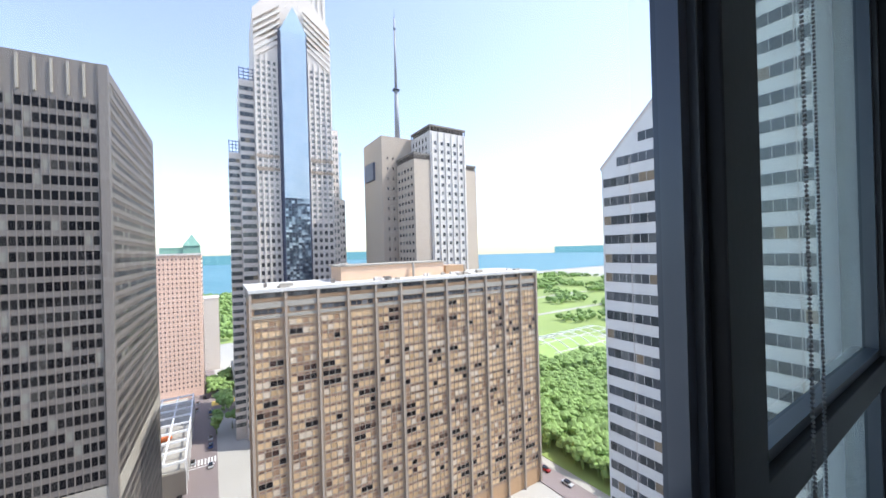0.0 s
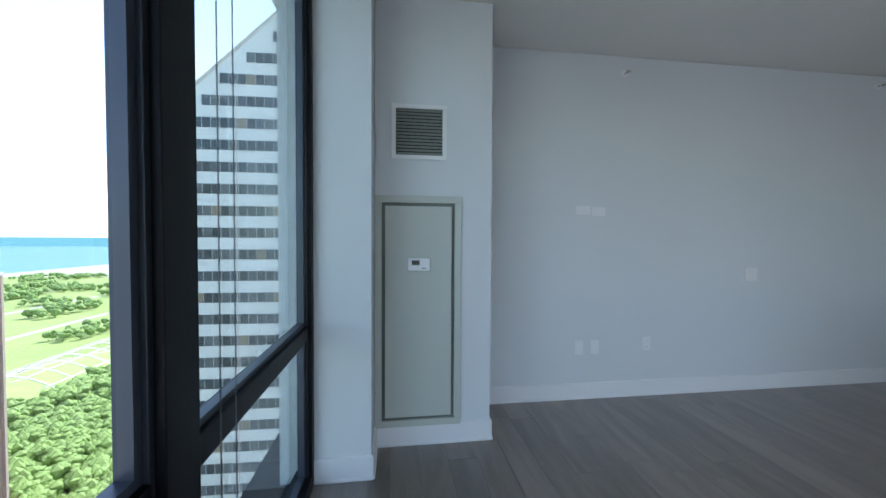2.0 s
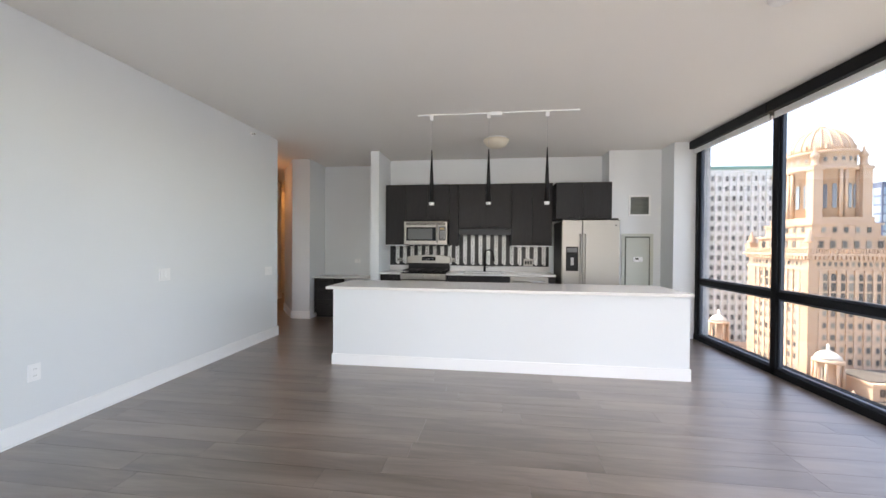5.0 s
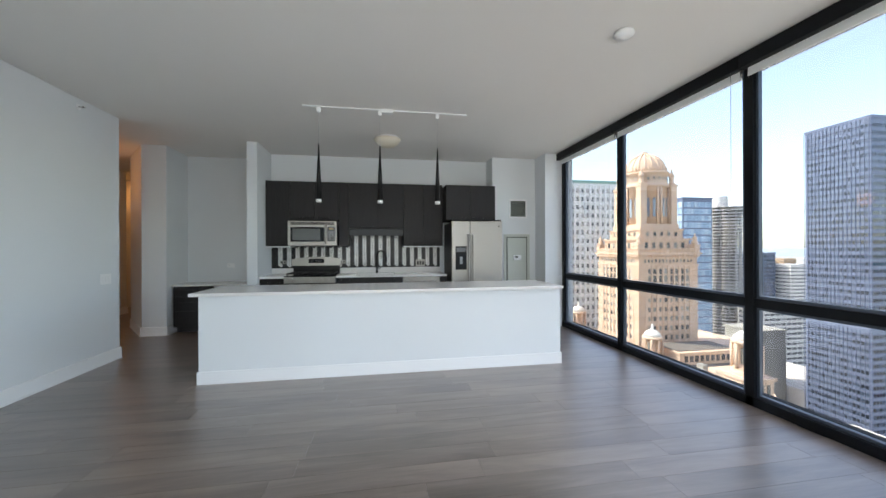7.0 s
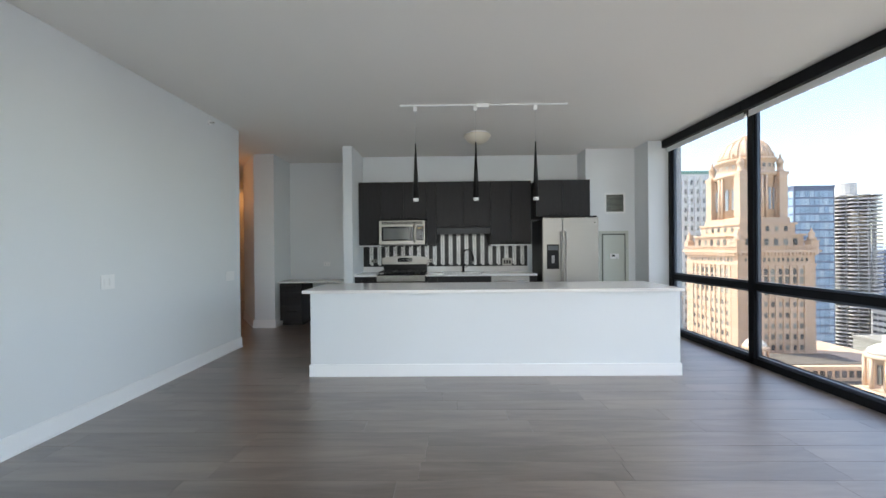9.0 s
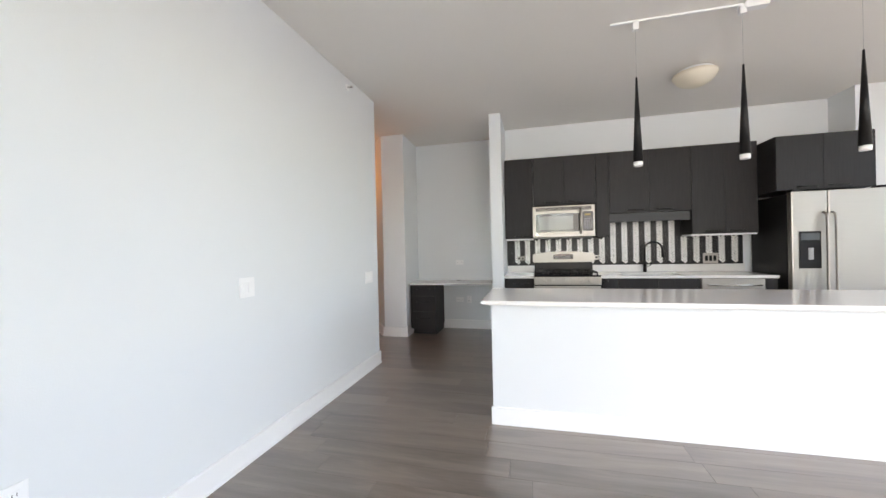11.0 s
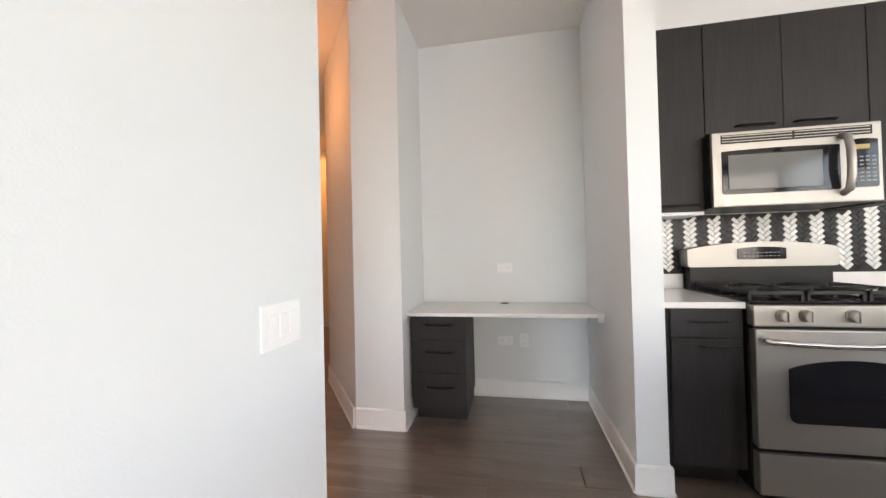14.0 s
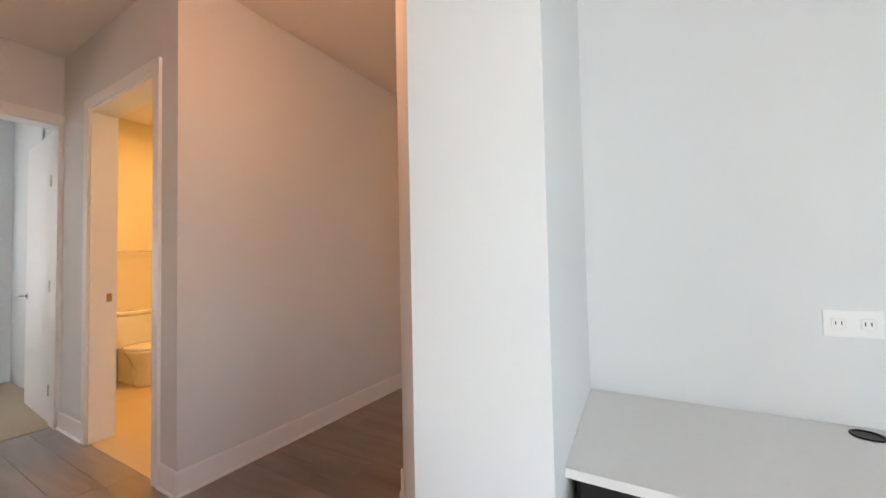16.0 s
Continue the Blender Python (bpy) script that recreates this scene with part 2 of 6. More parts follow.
struct("wall_wing", box(1.195, 1.338, 5.92, 7.22, 0, H), WALL, "white wing wall between desk niche and kitchen", "wall")
struct("wall_niche_back", box(-0.12, 1.193, 7.02, 7.22, 0, H), WALL, "pale grey wall behind the built-in desk", "wall")
hall_pier = [(-0.44, 6.345), (-0.10, 6.345), (-0.125, 7.22), (-0.40, 9.6), (-1.15, 9.6), (-1.10, 7.2)]
struct("wall_hall_pier", prism(bmesh.new(), hall_pier, 0, H), WALL, "pale wall pier between hallway and desk niche", "wall")
struct("wall_hall_side", prism(bmesh.new(), [(-2.36, 6.7505), (-2.17, 6.7505), (-2.09, 8.72), (-2.36, 8.72)], 0, H), WALL, "pale hallway wall in warm light", "wall")
struct("wall_hall_end", boxes([(-3.4, -0.9, 9.603, 9.75, 0, H), (-3.4, -3.3, 8.721, 9.602, 0, H)]), WALL, "wall at the end of the hallway", "wall")
struct("ceiling", box(-6.2, 6.6, -0.8, 10, H + 0.003, H + 0.25), CEIL, "flat white painted ceiling", "ceiling")
floor_base = struct("floor", box(-6.2, 6.6, -0.8, 10, -0.25, -0.006), GROUT, "grey-brown wood plank floor", "floor")

# ---- hallway, bathroom, bedroom door ----
DH = 2.39
struct("wall_bathroom_front", boxes([(-2.42, -2.17, 6.61, 6.7505, 0, H), (-3.95, -3.40, 6.61, 6.75, 0, H), (-3.40, -2.42, 6.61, 6.75, DH, H)]), WALL, "hallway wall with an open bathroom door", "wall")
struct("wall_hall_bedroom", boxes([(-4.09, -3.952, 6.60, 6.75, 0, H), (-4.09, -3.952, 4.9, 5.68, 0, H), (-4.09, -3.952, 5.68, 6.60, DH, H)]), WALL, "hallway wall with a bedroom door opening", "wall")
struct("wall_bath_far", boxes([(-5.3, -2.36, 8.6, 8.72, 0, H), (-5.15, -5.05, 6.76, 8.6, 0, H)]), mat("cream bathroom paint", (0.72, 0.66, 0.50), 0.6, var=0.01), "cream bathroom wall", "wall")
struct("wall_bedroom", boxes([(-6.2, -6.1, 4.0, 8.0, 0, H), (-6.1, -4.09, 6.76, 6.86, 0, H), (-6.1, -3.9, 4.0, 4.1, 0, H)]), WALL, "pale bedroom walls", "wall")
struct("wall_closet_front", boxes([(-0.31, -0.302, 5.0, YE, 0, H), (-1.3, -0.31, 5.04, YE, 2.08, H), (-3.96, -1.3, 5.0, YE, 0, H)]), WALL, "hallway wall around a laundry closet", "wall")
struct("wall_closet_back", box(-1.4, -0.302, 4.2, 4.3, 0, H), DARK, "laundry closet back coloured near-black as if unlit", "wall")
struct("bathroom_floor", box(-5.05, -2.36, 6.62, 8.6, -0.006, 0.004), mat("beige floor tile", (0.62, 0.50, 0.33), 0.3, var=0.05, scale=3), "beige tiled bathroom floor", "floor")
struct("bedroom_floor", box(-6.1, -4.03, 4.1, 6.76, -0.006, 0.006), mat("beige carpet", (0.48, 0.40, 0.30), 0.95, var=0.08, scale=30, bump=0.4, bump_scale=300), "beige carpet in the bedroom", "floor")

# ---- baseboards: a flat board with a small shoe at its foot ----
BH = 0.135


def base_run(name, x0, y0, x1, y1, side=1):
    """Baseboard from (x0, y0) to (x1, y1); it stands out to the left of that way."""
    a, b = Vector((x0, y0)), Vector((x1, y1))
    d = (b - a).normalized()
    nrm = Vector((-d.y, d.x)) * side
    a, b = a + d * 0.002, b - d * 0.002
    bm = bmesh.new()
    prof = [(0, 0), (0.022, 0), (0.022, 0.010), (0.014, 0.018), (0.014, BH - 0.008), (0.008, BH), (0, BH)]
    ends = []
    for p in (a, b):
        ends.append([bm.verts.new((p.x + nrm.x * o, p.y + nrm.y * o, z)) for o, z in prof])
    n = len(prof)
    for i in range(n):
        bm.faces.new((ends[0][i], ends[0][(i + 1) % n], ends[1][(i + 1) % n], ends[1][i]))
    bm.faces.new(ends[0])
    bm.faces.new(ends[1][::-1])
    return struct(name, bm, TRIM, "white painted baseboard", "baseboard")


for x0, y0, x1, y1 in [(0, YE + 0.014, 0, 0.652), (-0.3, YE, 0.014, YE), (0.52, 0.666, 0.52, -0.123), (0, 0.652, 0.534, 0.652),
                       (0.837, -0.109, 0.837, -0.45), (0.52, -0.123, 0.851, -0.123),
                       (-0.44, 6.345, -0.09, 6.345), (-1.10, 7.2, -0.445, 6.335), (-0.10, 6.331, -0.122, 7.02),
                       (-0.12, 7.02, 1.195, 7.02), (1.195, 7.02, 1.195, 5.906), (1.181, 5.92, 1.352, 5.92), (1.338, 5.906, 1.338, 6.0),
                       (-2.165, 6.596, -2.086, 8.734), (-2.35, 6.61, -2.156, 6.61), (-3.95, 6.61, -3.47, 6.61),
                       (5.15, 6.265, 5.90, 6.265), (5.90, 6.25, 5.90, 5.846), (5.886, 5.86, 6.1, 5.86)]:
    a, b = Vector((x0, y0)), Vector((x1, y1))
    flip = -1
    if (x0, y0) in ((0, YE + 0.014), (0.52, 0.666), (0.837, -0.109)):
        flip = 1
    if (x0, y0) in ((-0.3, YE), (0, 0.652), (0.52, -0.123)):
        flip = 1
    if (x0, y0) in ((-0.10, 6.331),):
        flip = -1
    base_run("baseboard", x0, y0, x1, y1, flip)


def door_casing(name, x0, x1, y, facing, axis="x"):
    """White casing round an opening; the opening runs along axis from x0 to x1 in the plane y."""
    w, t, top = 0.07, 0.018, DH
    rows = [(x0 - w, x0, 0, top + w), (x1, x1 + w, 0, top + w), (x0, x1, top, top + w)]
    bm = bmesh.new()
    for a, b, z0, z1 in rows:
        lo, hi = sorted((y, y + facing * t))
        if axis == "x":
            block(bm, a, b, lo, hi, z0, z1, 0.003)
        else:
            block(bm, lo, hi, a, b, z0, z1, 0.003)
    return struct(name, bm, TRIM, "white door casing", "door casing")


door_casing("trim_bathroom_door", -3.40, -2.42, 6.61, -1)
door_casing("trim_bedroom_door", 5.68, 6.60, -3.952, 1, "y")
struct("jamb_bathroom_door", boxes([(-3.402, -3.38, 6.607, 6.76, 0, DH), (-2.44, -2.418, 6.607, 6.76, 0, DH), (-3.38, -2.44, 6.607, 6.76, DH - 0.02, DH + 0.002)]), TRIM, "white bathroom door jamb", "door jamb")
struct("jamb_bedroom_door", boxes([(-4.10, -3.95, 5.678, 5.70, 0, DH), (-4.10, -3.95, 6.58, 6.602, 0, DH), (-4.10, -3.95, 5.70, 6.58, DH - 0.02, DH + 0.002)]), TRIM, "white bedroom door jamb", "door jamb")
strike = thing("strike_plate", "small brass strike plate in the bathroom door jamb", "strike plate", (-3.38, 6.715, 1.02))
part("plate", box(0, 0.003, -0.015, 0.015, -0.03, 0.03, 0.001), mat("dark brass", (0.35, 0.22, 0.10), 0.35, 1.0), strike)


def lever(bm):
    tube(bm, (0, 0, 0), (0, -0.05, 0), 0.010)
    tube(bm, (0, -0.045, 0), (-0.11, -0.045, 0), 0.009)
    tube(bm, (0, 0.0, 0), (0, -0.008, 0), 0.028)
    return bm


d = thing("bedroom_door", "white painted bedroom door standing open into the room", "door", (-4.105, 6.63, 0), turn=-3)
part("leaf", box(-0.88, 0, -0.04, 0, 0.008, 2.36, 0.002), TRIM, d)
part("lever_handle", lever(bmesh.new()), CHROME, d, "polished steel lever handle", at=(-0.81, -0.04, 1.0))
for z in (0.28, 1.1, 1.95):
    part("hinge", boxes([(-0.004, 0.03, -0.052, -0.041, z - 0.045, z + 0.045)]), CHROME, d, "steel hinge")

WARMTOILET = mat("white vitreous china", (0.80, 0.78, 0.72), 0.1)
t = thing("toilet", "white two-piece toilet in the bathroom", "toilet", (-4.84, 7.42, 0), turn=90)
part("bowl", lathe(bmesh.new(), [(0.11, 0), (0.12, 0.05), (0.10, 0.15), (0.14, 0.28), (0.19, 0.36), (0.195, 0.39)], (0, -0.25, 0), sx=0.95, sy=1.25), WARMTOILET, t)
part("base", box(-0.11, 0.11, -0.25, 0.15, 0, 0.36, 0.03), WARMTOILET, t)
part("seat", lathe(bmesh.new(), [(0.19, 0.392), (0.20, 0.40), (0.19, 0.418), (0.05, 0.425)], (0, -0.24, 0), sx=0.95, sy=1.25), WARMTOILET, t)
part("tank", box(-0.22, 0.22, 0.0, 0.19, 0.37, 0.72, 0.02), WARMTOILET, t)
part("tank_lid", box(-0.23, 0.23, -0.01, 0.20, 0.722, 0.76, 0.01), WARMTOILET, t)
rail = thing("towel_bar", "chrome towel bar on the bathroom wall", "towel bar", (-5.05, 7.47, 1.42), turn=90)
part("bar", pipe([(-0.3, -0.06, 0), (0.3, -0.06, 0)], 0.009), CHROME, rail)
part("bracket", box(-0.31, -0.29, -0.07, 0, -0.012, 0.012), CHROME, rail)
part("bracket", box(0.29, 0.31, -0.07, 0, -0.012, 0.012), CHROME, rail)

# ---- louvred closet leaf, folded open ----
lv = thing("louvred_door", "white louvred folding closet door standing open", "louvred door", (-0.31, 5.165, 0.012))
part("stile", boxes([(-0.014, 0.014, 0.0, 0.05, 0, 2.03), (-0.014, 0.014, 0.29, 0.34, 0, 2.03)], 0.002), TRIM, lv)
part("rail", boxes([(-0.013, 0.013, 0.05, 0.29, 0, 0.12), (-0.013, 0.013, 0.05, 0.29, 0.80, 0.88), (-0.013, 0.013, 0.05, 0.29, 1.96, 2.03)], 0.002), TRIM, lv)
part("panel", box(-0.006, 0.006, 0.05, 0.29, 0.12, 0.81), TRIM, lv)
# added board that keeps light out of the gaps between the slats
part("gap_backing", box(-0.052, -0.030, 0.01, 0.335, 0, 2.03, 0.002), TRIM, lv, "plain board added behind the louvres to darken their gaps")
slat_bm = bmesh.new()
block(slat_bm, -0.003, 0.003, 0.05, 0.29, -0.0185, 0.0185, 0.001)
slat_me = mesh_of("louvre_slat", slat_bm, TRIM)
for k in range(39):
    s = new("louvre_slat", slat_me)
    s.parent = lv
    s.location = (0, 0, 0.905 + k * 0.0275)
    s.rotation_euler = (0, radians(-36), 0)

# ---- windows ----


def window_wall(name, along, lo, hi, plane, out, muls, label, glass=GLASS):
    """A black framed window wall. along: 'x' or 'y'; plane: inner face; out: +1 or -1 to the outside."""
    w = new(name)
    tagged(w, label=label, category="window", kind="structure")

    def bl(bm, a, b, d0, d1, z0, z1, bevel=0.003):
        p0, p1 = sorted((plane + out * d0, plane + out * d1))
        if along == "x":
            return block(bm, a, b, p0, p1, z0, z1, bevel)
        return block(bm, p0, p1, a, b, z0, z1, bevel)

    edges = [(lo, 0.07)] + list(muls) + [(hi, 0.08)]
    part("window_frame", bl(bl(bmesh.new(), lo, hi, -0.02, 0.08, -0.004, 0.075), lo, hi, -0.02, 0.08, 2.84, H), BLACK, w, "black metal head and sill frame")
    for m, hw in [(lo + 0.035, 0.035)] + list(muls) + [(hi - 0.04, 0.04)]:
        part("mullion", bl(bl(bmesh.new(), m - hw, m + hw - 0.018, -0.02, 0.042, 0.0, H - 0.1), m - hw + 0.03, m + hw - 0.04, 0.042, 0.055, 0.0, H), BLACK, w)
        # strip added along one side, coloured as if lit by the window
        part("mullion_lit_side", bl(bmesh.new(), m + hw - 0.018, m + hw, 0.0, 0.042, 0.075, H - 0.1, 0.002), SIDELIT, w, "mullion side strip, window light put into its colour")
    for (ma, wa), (mb, wb) in zip(edges, edges[1:]):
        a, b = ma + wa - 0.04, mb - wb + 0.04
        part("transom", bl(bmesh.new(), a + 0.04, b - 0.04, -0.005, 0.058, 0.822, 0.897), BLACK, w)
        for z0, z1 in ((0.075, 0.822), (0.897, 2.84)):
            fr = bmesh.new()
            for aa, bb, c0, c1 in ((a + 0.04, a + 0.062, z0, z1), (b - 0.062, b - 0.04, z0, z1), (a + 0.062, b - 0.062, z0, z0 + 0.022), (a + 0.062, b - 0.062, z1 - 0.022, z1)):
                bl(fr, aa, bb, 0.012, 0.047, c0, c1, 0.0)
            sash = part("sash", fr, SASH, w, "grey-black glazing bead")
            g = part("pane", bl(bmesh.new(), a + 0.06, b - 0.06, 0.040, 0.046, z0 + 0.02, z1 - 0.02, 0.0), GLASS_TEAL if glass is GLASS_REAR and a < 1 else glass, w)
            g.visible_shadow = False
    return w


window_wall("window_side", "y", YW - 0.1, 5.86, XW, 1, ((0.99, 0.045), (2.68, 0.045), (4.36, 0.045)), "floor-to-ceiling black framed side windows")
window_wall("window_rear", "x", 0.84, XW + 0.1, YW, -1, ((2.0915, 0.0715), (3.80, 0.06), (5.0, 0.045)), "floor-to-ceiling black framed rear windows", GLASS_REAR)


def roller_blind(name_label, along, a, b, plane, out):
    t = thing("roller_blind", name_label, "roller blind", (0, 0, 0))

    def bl(a0, a1, d0, d1, z0, z1, bevel=0.004):
        p0, p1 = sorted((plane - out * d0, plane - out * d1))
        return block(bmesh.new(), a0, a1, p0, p1, z0, z1, bevel) if along == "x" else block(bmesh.new(), p0, p1, a0, a1, z0, z1, bevel)

    part("cassette", bl(a, b, 0.022, 0.11, H - 0.115, H - 0.002), BLACK, t, "black metal blind cassette")
    part("shade_cloth", bl(a + 0.03, b - 0.03, 0.05, 0.054, H - 0.165, H - 0.118, 0.0), TRIM, t, "rolled-up white shade cloth")
    part("hem_bar", bl(a + 0.03, b - 0.03, 0.045, 0.059, H - 0.188, H - 0.166), TRIM, t, "white hem bar")
    return t


for a, b in ((-0.42, 0.985), (0.995, 2.675), (2.685, 4.355), (4.365, 5.86)):
    roller_blind("rolled-up roller blind under the ceiling over the side windows", "y", a, b, XW, 1)
for a, b in ((0.85, 2.075), (2.085, 3.745), (3.755, 4.995), (5.005, 6.09)):
    roller_blind("rolled-up roller blind under the ceiling over the rear windows", "x", a, b, YW, -1)


def bead_chain(x, y, z0, z1, label):
    """Two hanging strands of steel beads, joined in a loop at the foot."""
    t = thing("blind_chain", label, "blind chain", (x, y, 0))
    me_bm = bmesh.new()
    bmesh.ops.create_icosphere(me_bm, subdivisions=1, radius=0.0027)
    src = [v.co.copy() for v in me_bm.verts]
    tris = [[v.index for v in f.verts] for f in me_bm.faces]
    me_bm.free()
    verts, faces = [], []
    n = int((z1 - z0) / 0.0062)
    for k in range(n):
        z = z0 + k * 0.0062
        o = len(verts)
        verts += [(p.x, p.y, p.z + z) for p in src]
        faces += [[o + i for i in f] for f in tris]
    me = bpy.data.meshes.new("bead_strand")
    me.from_pydata(verts, [], faces)
    me.materials.append(NICKEL)
    ob = tagged(new("bead_strand", me), kind="stuff", label="small steel beads")
    ob.parent = t
    part("cord", pipe([(0, 0, z0), (0, 0, z1)], 0.0006, 6), CHROME, t)
    return t


bead_chain(2.035, -0.385, 0.42, 2.84, "steel bead chain of a roller blind beside the dark mullion")
bead_chain(1.93, -0.395, 0.42, 2.84, "steel bead chain of a roller blind in front of the glass")
bead_chain(6.12, 2.758, 1.70, 2.84, "thin steel bead chain of a roller blind at the side window")

# ---- utility closet on the west side ----


def grille(center, axis, w, h, label, slats=14):
    """axis 'x': the grille faces +x; 'y': it faces -y."""
    g = thing("air_grille", label, "air grille", center, turn=90 if axis == "x" else 0)
    f = 0.028
    part("frame", boxes([(-w / 2, w / 2, -0.012, 0, h / 2 - f, h / 2), (-w / 2, w / 2, -0.012, 0, -h / 2, -h / 2 + f), (-w / 2, -w / 2 + f, -0.012, 0, -h / 2 + f, h / 2 - f), (w / 2 - f, w / 2, -0.012, 0, -h / 2 + f, h / 2 - f)], 0.002), TRIM, g)
    part("backing", box(-w / 2 + f, w / 2 - f, -0.002, -0.0005, -h / 2 + f, h / 2 - f), DARK, g)
    hh = h - 2 * f
    bm = bmesh.new()
    block(bm, -w / 2 + f, w / 2 - f, -0.001, 0.001, -hh / slats * 0.33, hh / slats * 0.33)
    me = mesh_of("slat", bm, SLAT)
    for k in range(slats):
        s = new("slat", me)
        s.parent = g
        s.location = (0, -0.007, -hh / 2 + (k + 0.42) * hh / slats)
        s.rotation_euler = (radians(28), 0, 0)
    return g


grille((0.521, 0.165, 2.06), "x", 0.36, 0.355, "white louvred return air grille on the mechanical closet")
grille((5.572, 6.264, 2.03), "y", 0.335, 0.335, "white louvred return air grille over the access panel by the window")


def access_panel(center, axis, w, h, label):
    p = thing("access_panel", label, "access panel", center, turn=90 if axis == "x" else 0)
    f = 0.045
    part("frame", boxes([(-w / 2, w / 2, -0.016, 0, h / 2 - f, h / 2), (-w / 2, w / 2, -0.016, 0, -h / 2, -h / 2 + f), (-w / 2, -w / 2 + f, -0.016, 0, -h / 2 + f, h / 2 - f), (w / 2 - f, w / 2, -0.016, 0, -h / 2 + f, h / 2 - f)], 0.002), PANEL, p)
    part("gasket", box(-w / 2 + f, w / 2 - f, -0.003, -0.0005, -h / 2 + f, h / 2 - f), PANELEDGE, p, "dark recessed gasket")
    part("door", box(-w / 2 + f + 0.022, w / 2 - f - 0.022, -0.02, -0.0035, -h / 2 + f + 0.022, h / 2 - f - 0.022, 0.002), PANEL, p, "pale green-grey metal door")
    return p


access_panel((0.521, 0.163, 0.885), "x", 0.568, 1.52, "pale green-grey metal access panel with a raised frame")
access_panel((5.545, 6.264, 0.83), "y", 0.48, 1.49, "pale green-grey metal access panel beside the refrigerator")


def thermostat(center, axis, label):
    t = thing("thermostat", label, "thermostat", center, turn=90 if axis == "x" else 0)
    part("housing", box(-0.072, 0.072, -0.026, 0, -0.042, 0.042, 0.008), PLASTIC, t)
    part("display", box(-0.045, 0.005, -0.0275, -0.0255, -0.004, 0.026), mat("grey display", (0.06, 0.07, 0.06), 0.2), t)
    part("button", boxes([(0.02, 0.05, -0.0275, -0.0255, -0.028, -0.022)]), mat("grey button", (0.25, 0.25, 0.25), 0.5), t)
    return t


thermostat((0.541, 0.162, 1.20), "x", "white wall thermostat with a small display on the access panel")
thermostat((5.545, 6.243, 1.16), "y", "white thermostat on the kitchen access panel")

# ---- the island ----
isl = thing("kitchen_island", "white painted kitchen island wall with a dark open end cabinet", "kitchen island", (1.40, 4.0, 0))
part("front_panel", box(0, 3.79, 0, 0.06, 0, 0.862), WALL, isl, "pale painted front panel")
part("end_panel", box(3.70, 3.79, 0.06, 0.62, 0, 0.862), WALL, isl, "pale painted end panel")
part("baseboard", boxes([(-0.012, 3.80, -0.014, 0, 0, 0.125), (3.791, 3.80, 0.0, 0.62, 0, 0.125)], 0.002), TRIM, isl, "white baseboard")
part("carcass", box(0.553, 3.70, 0.06, 0.60, 0.1, 0.862), CABIN, isl, "black cabinet body")
part("back_panel", box(0.0, 0.55, 0.56, 0.60, 0.1, 0.862), CABIN, isl)
part("divider_panel", box(0.532, 0.55, 0.06, 0.559, 0.1, 0.844), CABIN, isl)
part("bottom_panel", box(0.0, 0.55, 0.06, 0.56, 0.08, 0.099), CABIN, isl)
part("top_panel", box(0.0, 0.55, 0.06, 0.559, 0.845, 0.862), CABIN, isl)
part("plinth", box(0.05, 3.65, 0.12, 0.55, 0, 0.079), CABIN, isl)
part("shelf", box(0.012, 0.53, 0.062, 0.558, 0.585, 0.603, 0.001), CAB, isl, "dark shelf")
for k in range(1, 4):
    part("bottle_divider", box(0.015, 0.53, 0.06 + k * 0.125 - 0.006, 0.06 + k * 0.125 + 0.006, 0.10, 0.584), CAB, isl)
for k in range(1, 4):
    part("bottle_shelf", box(0.018, 0.525, 0.062, 0.558, 0.10 + k * 0.121 - 0.006, 0.10 + k * 0.121 + 0.006), CAB, isl)
part("shelf_pin", tube(bmesh.new(), (0.06, 0.559, 0.66), (0.06, 0.545, 0.66), 0.006), CHROME, isl, "small steel shelf pin")
top = thing("island_worktop", "white quartz worktop on the island with a thin square edge", "worktop", (1.40, 4.0, 0.863))
part("slab", box(-0.065, 3.80, -0.06, 0.73, 0, 0.031, 0.003), QUARTZ, top)

# ---- wall of cabinets ----


def bar_handle(parent, x0, x1, y, z, r=0.006, axis="x"):
    pts = [(x0, y, z), (x0 + 0.012, y - 0.026, z), (x0 + 0.03, y - 0.03, z), (x1 - 0.03, y - 0.03, z), (x1 - 0.012, y - 0.026, z), (x1, y, z)]
    return part("handle", pipe(pts, r, 8), BLKPLAST, parent, "thin black bar handle")


def upper_cabinet(label, x0, x1, z0, z1, yf, yb, cuts, handles):
    c = thing("wall_cabinet", label, "wall cabinet", (x0, yb, z0), group="kitchen wall cabinets")
    w, h, dpt = x1 - x0, z1 - z0, yb - yf
    part("carcass", box(0, w, -dpt + 0.021, -0.001, 0, h), CAB, c)
    xs = [x0] + list(cuts) + [x1]
    for a, b in zip(xs, xs[1:]):
        part("door", box(a - x0 + 0.0015, b - x0 - 0.0015, -dpt, -dpt + 0.019, 0.0, h - 0.002, 0.0015), CAB, c)
    for a, b in handles:
        bar_handle(c, a - x0, b - x0, -dpt, 0.03)
    return c


YF = 6.30
upper_cabinet("tall charcoal woodgrain wall cabinet beside the microwave", 1.345, 1.712, 1.372, 2.425, YF, YB, (), ((1.47, 1.68),))
upper_cabinet("charcoal woodgrain wall cabinet with two doors over the microwave", 1.714, 2.478, 1.80, 2.425, YF, YB, (2.094,), ((1.86, 2.05), (2.14, 2.33)))
upper_cabinet("narrow charcoal woodgrain filler cabinet beside the microwave", 2.480, 2.636, 1.372, 2.425, YF, YB, (), ())
